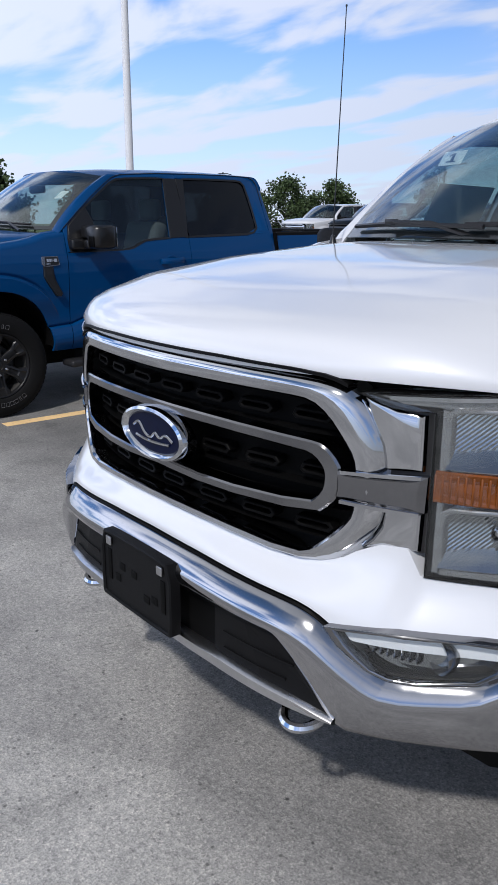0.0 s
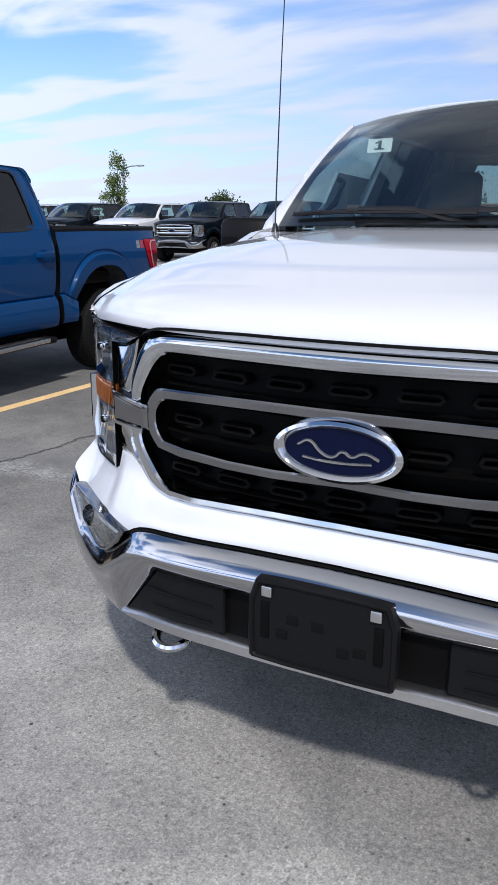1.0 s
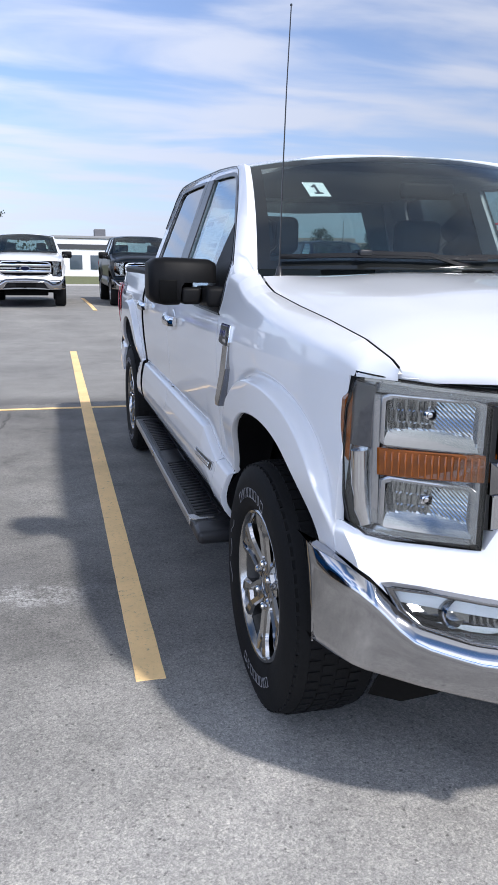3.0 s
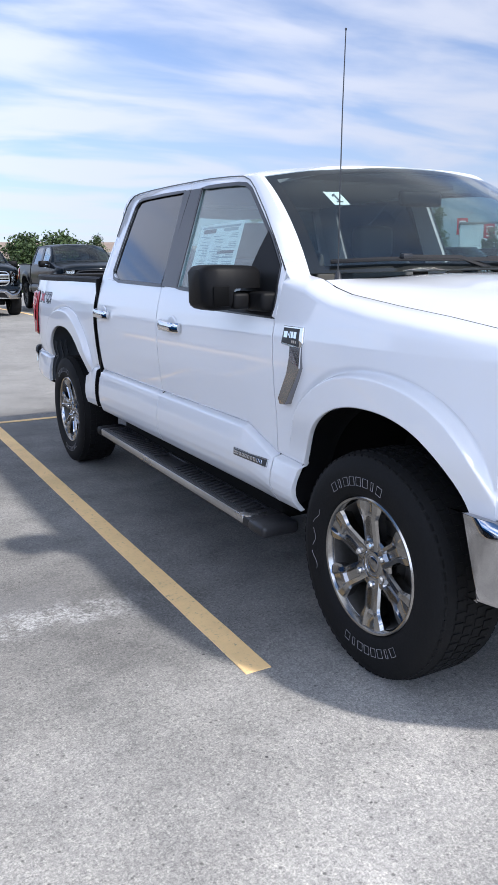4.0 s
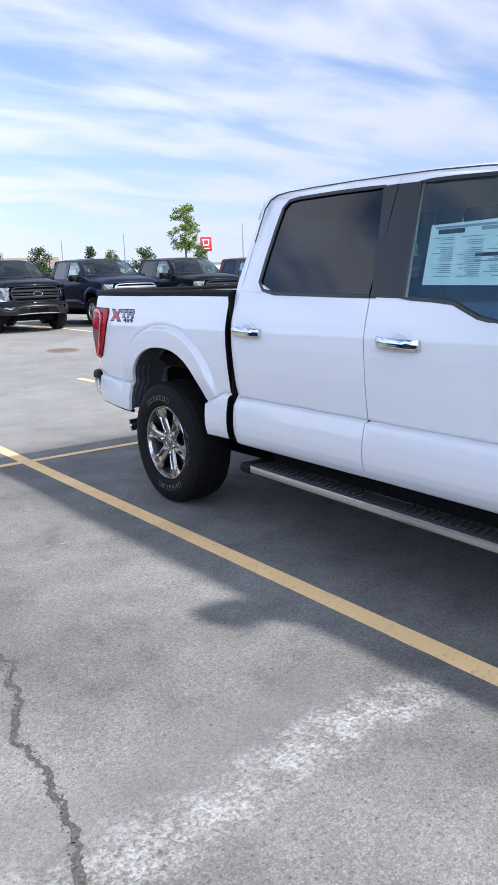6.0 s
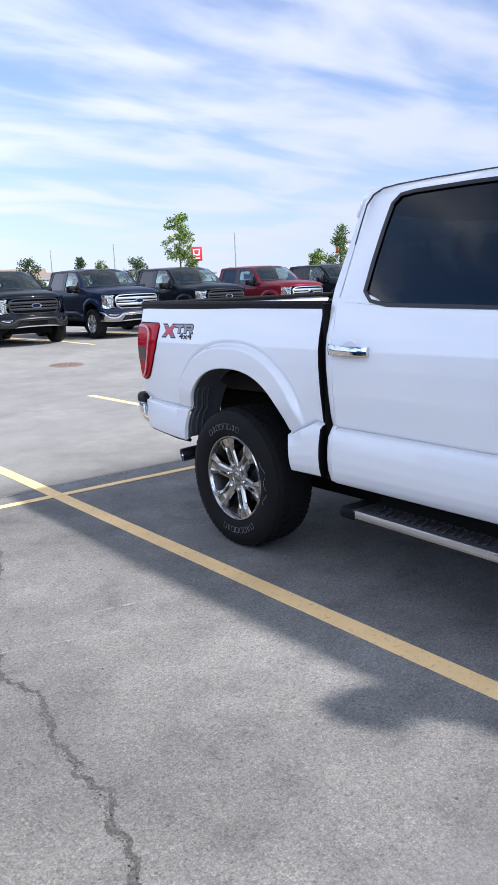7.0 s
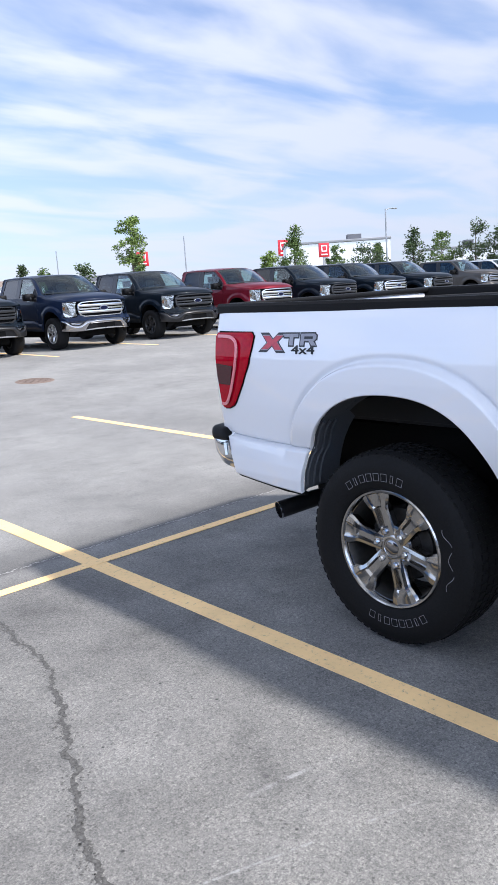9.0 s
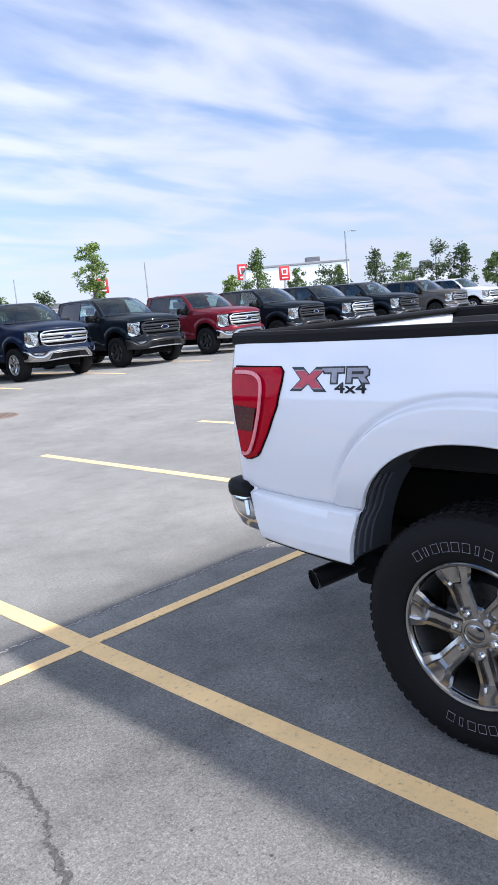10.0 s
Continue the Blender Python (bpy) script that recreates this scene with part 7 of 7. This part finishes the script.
def tree(x, y, top, crown_low, radius, mat, seed, label, shape="round", per=26, size=0.13):
    rnd = random.Random(seed)
    t = thing("tree", label, "tree", "trees behind the car park")
    z0 = base_z(y)
    t.matrix_basis = pose(x, y, z0)
    h = top - z0
    bm = tube([(0, 0, -0.1), (0.03, 0.01, h * 0.3), (-0.02, 0.03, h * 0.6), (0.02, 0, h * 0.93)], [0.07, 0.055, 0.035, 0.012], 8)
    spots = []
    low = crown_low - z0
    n = 44 if shape != "wide" else 60
    for k in range(n):
        f = rnd.random()
        z = low + (h - low) * f
        if shape == "cone":
            rr = radius * (1 - f) ** 0.8 + 0.08
        elif shape == "wide":
            rr = radius * math.sqrt(max(0.05, 1 - (2 * f - 0.9) ** 2))
        else:
            rr = radius * (0.35 + 0.65 * math.sin(math.pi * min(1, f * 0.85 + 0.12)))
        a = rnd.random() * 2 * math.pi
        q = rr * rnd.random() ** 0.5
        p = Vector((q * math.cos(a), q * math.sin(a), z))
        spots.append((p, radius * rnd.uniform(0.22, 0.36)))
        if k % 2 == 0:
            zb = max(low * 0.8, z - 0.5 * q - 0.15)
            tube([(0, 0, zb), p * 0.5 + Vector((0, 0, zb * 0.5 + 0.03)), p], [0.022, 0.014, 0.005], 5, bm)
    part("trunk", bm, BARK, t)
    me = leaves(spots, size * 0.85, per * 3, seed)
    me.materials.append(mat)
    c = new("crown", me)
    c.parent = t
    return t


def spruce(x, y, top, radius, seed):
    rnd = random.Random(seed)
    t = thing("tree", "sparse young spruce tree behind the far row", "tree", "trees behind the car park")
    z0 = base_z(y)
    t.matrix_basis = pose(x, y, z0)
    h = top - z0
    bm = tube([(0, 0, -0.1), (0, 0, h * 0.5), (0, 0, h)], [0.06, 0.04, 0.006], 7)
    spots = []
    for k in range(34):
        f = (k + rnd.random()) / 34
        z = 0.3 * h + 0.68 * h * f
        L = radius * (1.05 - f) * rnd.uniform(0.6, 1.1)
        a = rnd.random() * 6.283
        tip = Vector((L * math.cos(a), L * math.sin(a), z + 0.16 * L))
        tube([(0, 0, z), tip * 0.55 + Vector((0, 0, z * 0.45 - 0.06)), tip], [0.014, 0.010, 0.004], 4, bm)
        for j in range(1, 6):
            spots.append((Vector((0, 0, z)).lerp(tip, j / 5), 0.085))
    part("trunk", bm, BARK, t)
    me = leaves(spots, 0.10, 9, seed)
    me.materials.append(NEEDLE)
    c = new("crown", me)
    c.parent = t


def hedge(x0, x1, y, top, seed):
    rnd = random.Random(seed)
    spots = []
    x = x0
    while x < x1:
        hh = top * (0.72 + 0.28 * (0.5 + 0.5 * noise.noise(Vector((x * 0.45, y, 0)))))
        for z in np.arange(0.3, hh, 0.42):
            spots.append((Vector((x + rnd.uniform(-0.2, 0.2), y + rnd.uniform(-0.4, 0.4), z + 0.1)), 0.42))
        x += 0.45
    me = leaves(spots, 0.17, 30, seed)
    me.materials.append(LEAF_DARK)
    tagged(new("hedge", me), "uneven dark green hedge behind the parked trucks", "hedge", kind="stuff")


def lamp_post(x, y, top, radius, mat, arm=0.0, label="slim dark lamp post with a short arm"):
    t = thing("lamp_post", label, "lamp post", "lamp posts")
    t.matrix_basis = pose(x, y, base_z(y))
    part("post", tube([(0, 0, -0.05), (0, 0, top * 0.5), (0, 0, top)], [radius, radius * 0.9, radius * 0.75], 14), mat, t)
    part("post_base", lathe([(0.0, 0.30), (radius * 1.6, 0.30), (radius * 1.9, 0.24), (radius * 2.0, 0.0)], "z", 18), simple_conc(), t)
    if arm:
        part("arm", tube([(0, 0, top - 0.1), (arm * 0.5, 0, top + 0.04), (arm, 0, top + 0.06)], radius * 0.45, 8), mat, t)
        part("lamp_head", rbox((arm + 0.2, 0, top + 0.05), (0.5, 0.22, 0.09), 0.03, 2), mat, t)


def simple_conc():
    if "conc" not in _CACHE:
        _CACHE["conc"] = simple("lamp_base_concrete", (0.45, 0.44, 0.42), 0.9, 0, 0.4, 30)
    return _CACHE["conc"]


def red_sign(x, y, w, h, top, seed):
    t = thing("pylon_sign", "red roadside pylon sign with a plain white mark", "sign", "pylon signs")
    t.matrix_basis = pose(x, y, 0, 0, 0, -32)
    red = _CACHE.setdefault("signred", simple("sign_red", (0.55, 0.015, 0.025), 0.4))
    wht = _CACHE.setdefault("signwhite", simple("sign_white", (0.8, 0.8, 0.8), 0.5))
    part("sign_box", rbox((0, 0, top - h / 2), (w, 0.25, h), 0.03), red, t)
    part("sign_mark", ring(dense([(-0.26 * w, -0.22 * h), (0.26 * w, -0.22 * h), (0.30 * w, 0.24 * h), (-0.30 * w, 0.24 * h)], 2), dense([(-0.17 * w, -0.14 * h), (0.17 * w, -0.14 * h), (0.20 * w, 0.16 * h), (-0.20 * w, 0.16 * h)], 2), lambda u, v, o: Vector((u, -0.14 + o, top - h * 0.40 + v)), 0.02), wht, t)
    part("sign_bar", rbox((0, -0.135, top - h * 0.82), (w * 0.6, 0.02, h * 0.09), 0.005), wht, t)
    part("sign_post", rbox((0, 0, (top - h) / 2), (w * 0.25, 0.15, top - h), 0.02), _CACHE.setdefault("signgrey", simple("sign_post_grey", (0.3, 0.3, 0.31), 0.6)), t)


def building(x, y, w, d, h, turn, wall, label, wins=6, roofc=(0.25, 0.25, 0.26), band=None):
    t = thing("building", label, "building", "buildings beyond the car park")
    t.matrix_basis = pose(x, y, -0.1, 0, 0, turn)
    wm = simple("building_wall", wall, 0.8, 0, 0.1, 4, 0.06)
    part("wall", rbox((0, 0, h / 2), (w, d, h), 0.05, 1), wm, t)
    part("roof", rbox((0, 0, h + 0.15), (w + 0.3, d + 0.3, 0.3), 0.05, 1), simple("building_roof", roofc, 0.7), t)
    gm = _CACHE.setdefault("bglass", simple("building_glass", (0.05, 0.07, 0.09), 0.1, coat=1.0))
    for k in range(wins):
        part("window", rbox((-w / 2 + (k + 0.5) * w / wins, -d / 2 - 0.03, h * 0.42), (w / wins * 0.6, 0.1, h * 0.35), 0.02, 1), gm, t)
    if band:
        part("sign_band", rbox((0, -d / 2 - 0.06, h * 0.8), (w * 0.9, 0.1, h * 0.12), 0.02, 1), simple("sign_band", band, 0.5), t)
    part("roof_unit", rbox((w * 0.2, 0, h + 0.75), (w * 0.14, 1.6, 0.9), 0.05, 1), simple("roof_unit_grey", (0.12, 0.12, 0.13), 0.6), t)


tree(17.39, 33.04, 5.05, 3.05, 0.72, LEAF_LIGHT, 11, "slim young maple with light green leaves", per=22)
tree(29.61, 34.39, 4.85, 1.9, 1.05, LEAF, 12, "young leafy tree in the verge", "cone", 30)
tree(-26.0, 35.0, 5.25, 2.2, 1.15, LEAF, 13, "young maple tree with a pointed crown", "cone")
tree(-8.35, 31.6, 4.0, 1.2, 1.4, LEAF_DARK, 14, "bushy dark green tree behind the trucks", "round", 30)
tree(-7.0, 34.0, 5.2, 1.2, 1.45, LEAF_DARK, 15, "tall pointed leafy tree behind the trucks", "cone", 34)
tree(-10.3, 33.0, 3.7, 1.0, 1.2, LEAF_DARK, 16, "bushy dark green tree behind the trucks", "round", 30)
spruce(-3.7, 36.5, 4.35, 1.45, 17)
for k, (tx, ty, tt, rr, mm) in enumerate(((36.41, 34.5, 3.7, 1.3, LEAF_DARK), (37.98, 32.08, 4.5, 1.2, LEAF_DARK), (38.96, 30.67, 4.2, 1.0, LEAF), (40.04, 28.96, 4.6, 1.1, LEAF_DARK), (40.83, 27.65, 4.3, 1.0, LEAF_DARK), (41.8, 25.83, 3.7, 0.8, LEAF),
                                     (42.51, 42.43, 4.5, 0.8, LEAF), (44.68, 40.2, 4.4, 0.9, LEAF), (32.67, 39.55, 3.8, 0.8, LEAF_LIGHT), (18.97, 55.52, 4.3, 1.0, LEAF_DARK), (22.15, 53.68, 4.2, 0.9, LEAF_DARK), (25.29, 56.44, 4.1, 0.9, LEAF), (30.63, 51.58, 4.2, 0.9, LEAF), (16.19, 56.76, 4.1, 1.1, LEAF_DARK), (21.03, 43.7, 3.6, 1.1, LEAF_DARK))):
    tree(tx, ty, tt, 1.2, rr, mm, 30 + k, "leafy tree in the verge beyond the car park", "cone" if k % 3 == 1 else "round", 20, 0.16)
for k, (tx, ty, tt, rr) in enumerate(((-46.0, 36.5, 4.3, 2.6), (-43.0, 39.5, 4.6, 2.4), (-40.5, 42.0, 4.3, 2.0), (-36.5, 14.0, 4.1, 2.0), (-33.0, 60.0, 3.9, 2.6), (-38.5, 21.0, 3.6, 1.8))):
    tree(tx, ty, tt, 0.7, rr, LEAF_DARK, 60 + k, "broad dark green tree beyond the car park", "wide", 40, 0.26)
hedge(-12.5, -2.0, 31.6, 2.2, 5)
hedge(-30.0, -12.5, 36.0, 1.7, 6)
hedge(14.0, 32.0, 42.0, 1.8, 7)
hedge(32.0, 60.0, 38.0, 2.0, 8)
POLE = simple("pole_steel", (0.30, 0.31, 0.32), 0.5, 0.6)
POLEW = simple("white_pole", (0.72, 0.73, 0.75), 0.45)
lamp_post(-17.3, 10.45, 9.5, 0.115, POLEW, 1.2, "tall white steel lamp post")
lamp_post(26.18, 55.83, 5.2, 0.045, POLE, 0)
lamp_post(28.01, 42.61, 5.0, 0.045, POLE, 0)
lamp_post(44.97, 39.5, 6.5, 0.07, POLE, 0.9)
lamp_post(-31.6, 43.4, 5.1, 0.09, POLE, 1.2)
lamp_post(20.47, 54.8, 4.7, 0.04, POLE, 0)
red_sign(33.83, 55.64, 0.95, 1.15, 5.2, 1)
red_sign(89.37, 94.34, 1.7, 2.6, 9.4, 2)
red_sign(52.44, 52.5, 1.0, 1.3, 5.45, 3)
building(80.94, 75.95, 14, 10, 7.2, -43, (0.78, 0.78, 0.79), "grey and white dealership building beyond the car park", 5)
building(90.77, 62.82, 9, 9, 5.2, -50, (0.72, 0.72, 0.72), "white flat-roofed building beyond the trees", 4)
building(51.33, 107.32, 34, 10, 4.2, -26, (0.66, 0.66, 0.65), "long low pale building far beyond the car park", 10)
building(3.13, 91.93, 9, 8, 4.4, 0, (0.70, 0.70, 0.70), "white flat-roofed building with dark signs", 4, band=(0.05, 0.05, 0.055))
building(-28.0, 110.0, 20, 9, 4.6, 12, (0.50, 0.42, 0.36), "low brick building beyond the trees", 6, (0.30, 0.17, 0.13))


def house(x, y, w, d, h, turn, wall, roofc):
    """A gabled dwelling far off."""
    t = thing("house", "pale gabled house far beyond the car park", "house", "houses on the horizon")
    t.matrix_basis = pose(x, y, 0.1, 0, 0, turn)
    part("wall", rbox((0, 0, h / 2), (w, d, h), 0.03, 1), _CACHE.setdefault("hw" + str(wall), simple("house_wall", wall, 0.85, 0, 0.1, 3, 0.08)), t)
    bm = loft([[Vector((sx * (w / 2 + 0.3), -d / 2 - 0.3, h)), Vector((sx * (w / 2 + 0.3), 0, h + d * 0.30)), Vector((sx * (w / 2 + 0.3), d / 2 + 0.3, h))] for sx in (-1, 1)], closed_v=True, caps=True)
    part("roof", bm, _CACHE.setdefault("hr" + str(roofc), simple("house_roof", roofc, 0.85, 0, 0.2, 4, 0.15)), t, smooth=20)
    gm = _CACHE.setdefault("bglass", simple("building_glass", (0.05, 0.07, 0.09), 0.1, coat=1.0))
    for k in range(3):
        part("window", rbox((-w / 2 + (k + 0.5) * w / 3, -d / 2 - 0.02, h * 0.55), (w * 0.14, 0.08, h * 0.32), 0.01, 1), gm, t)


for hx, hy, hw, hh, ht, hc in ((21.38, 111.7, 9, 3.3, -12, (0.62, 0.60, 0.57)), (30.93, 115.58, 8, 3.0, -20, (0.58, 0.50, 0.42)), (39.9, 113.46, 10, 3.5, -16, (0.66, 0.65, 0.62)), (50.45, 117.33, 8, 3.1, -20, (0.50, 0.38, 0.30))):
    house(hx, hy, hw, 8, hh, ht, hc, (0.22, 0.17, 0.14))
for k, (tx, ty, tt, rr) in enumerate(((9.63, 51.84, 3.6, 2.2), (12.66, 54.8, 3.9, 2.4), (16.23, 59.76, 3.3, 2.2), (26.91, 74.62, 3.4, 2.4))):
    tree(tx, ty, tt, 0.5, rr, LEAF_DARK, 90 + k, "broad dark green tree beyond the car park", "wide", 36, 0.26)
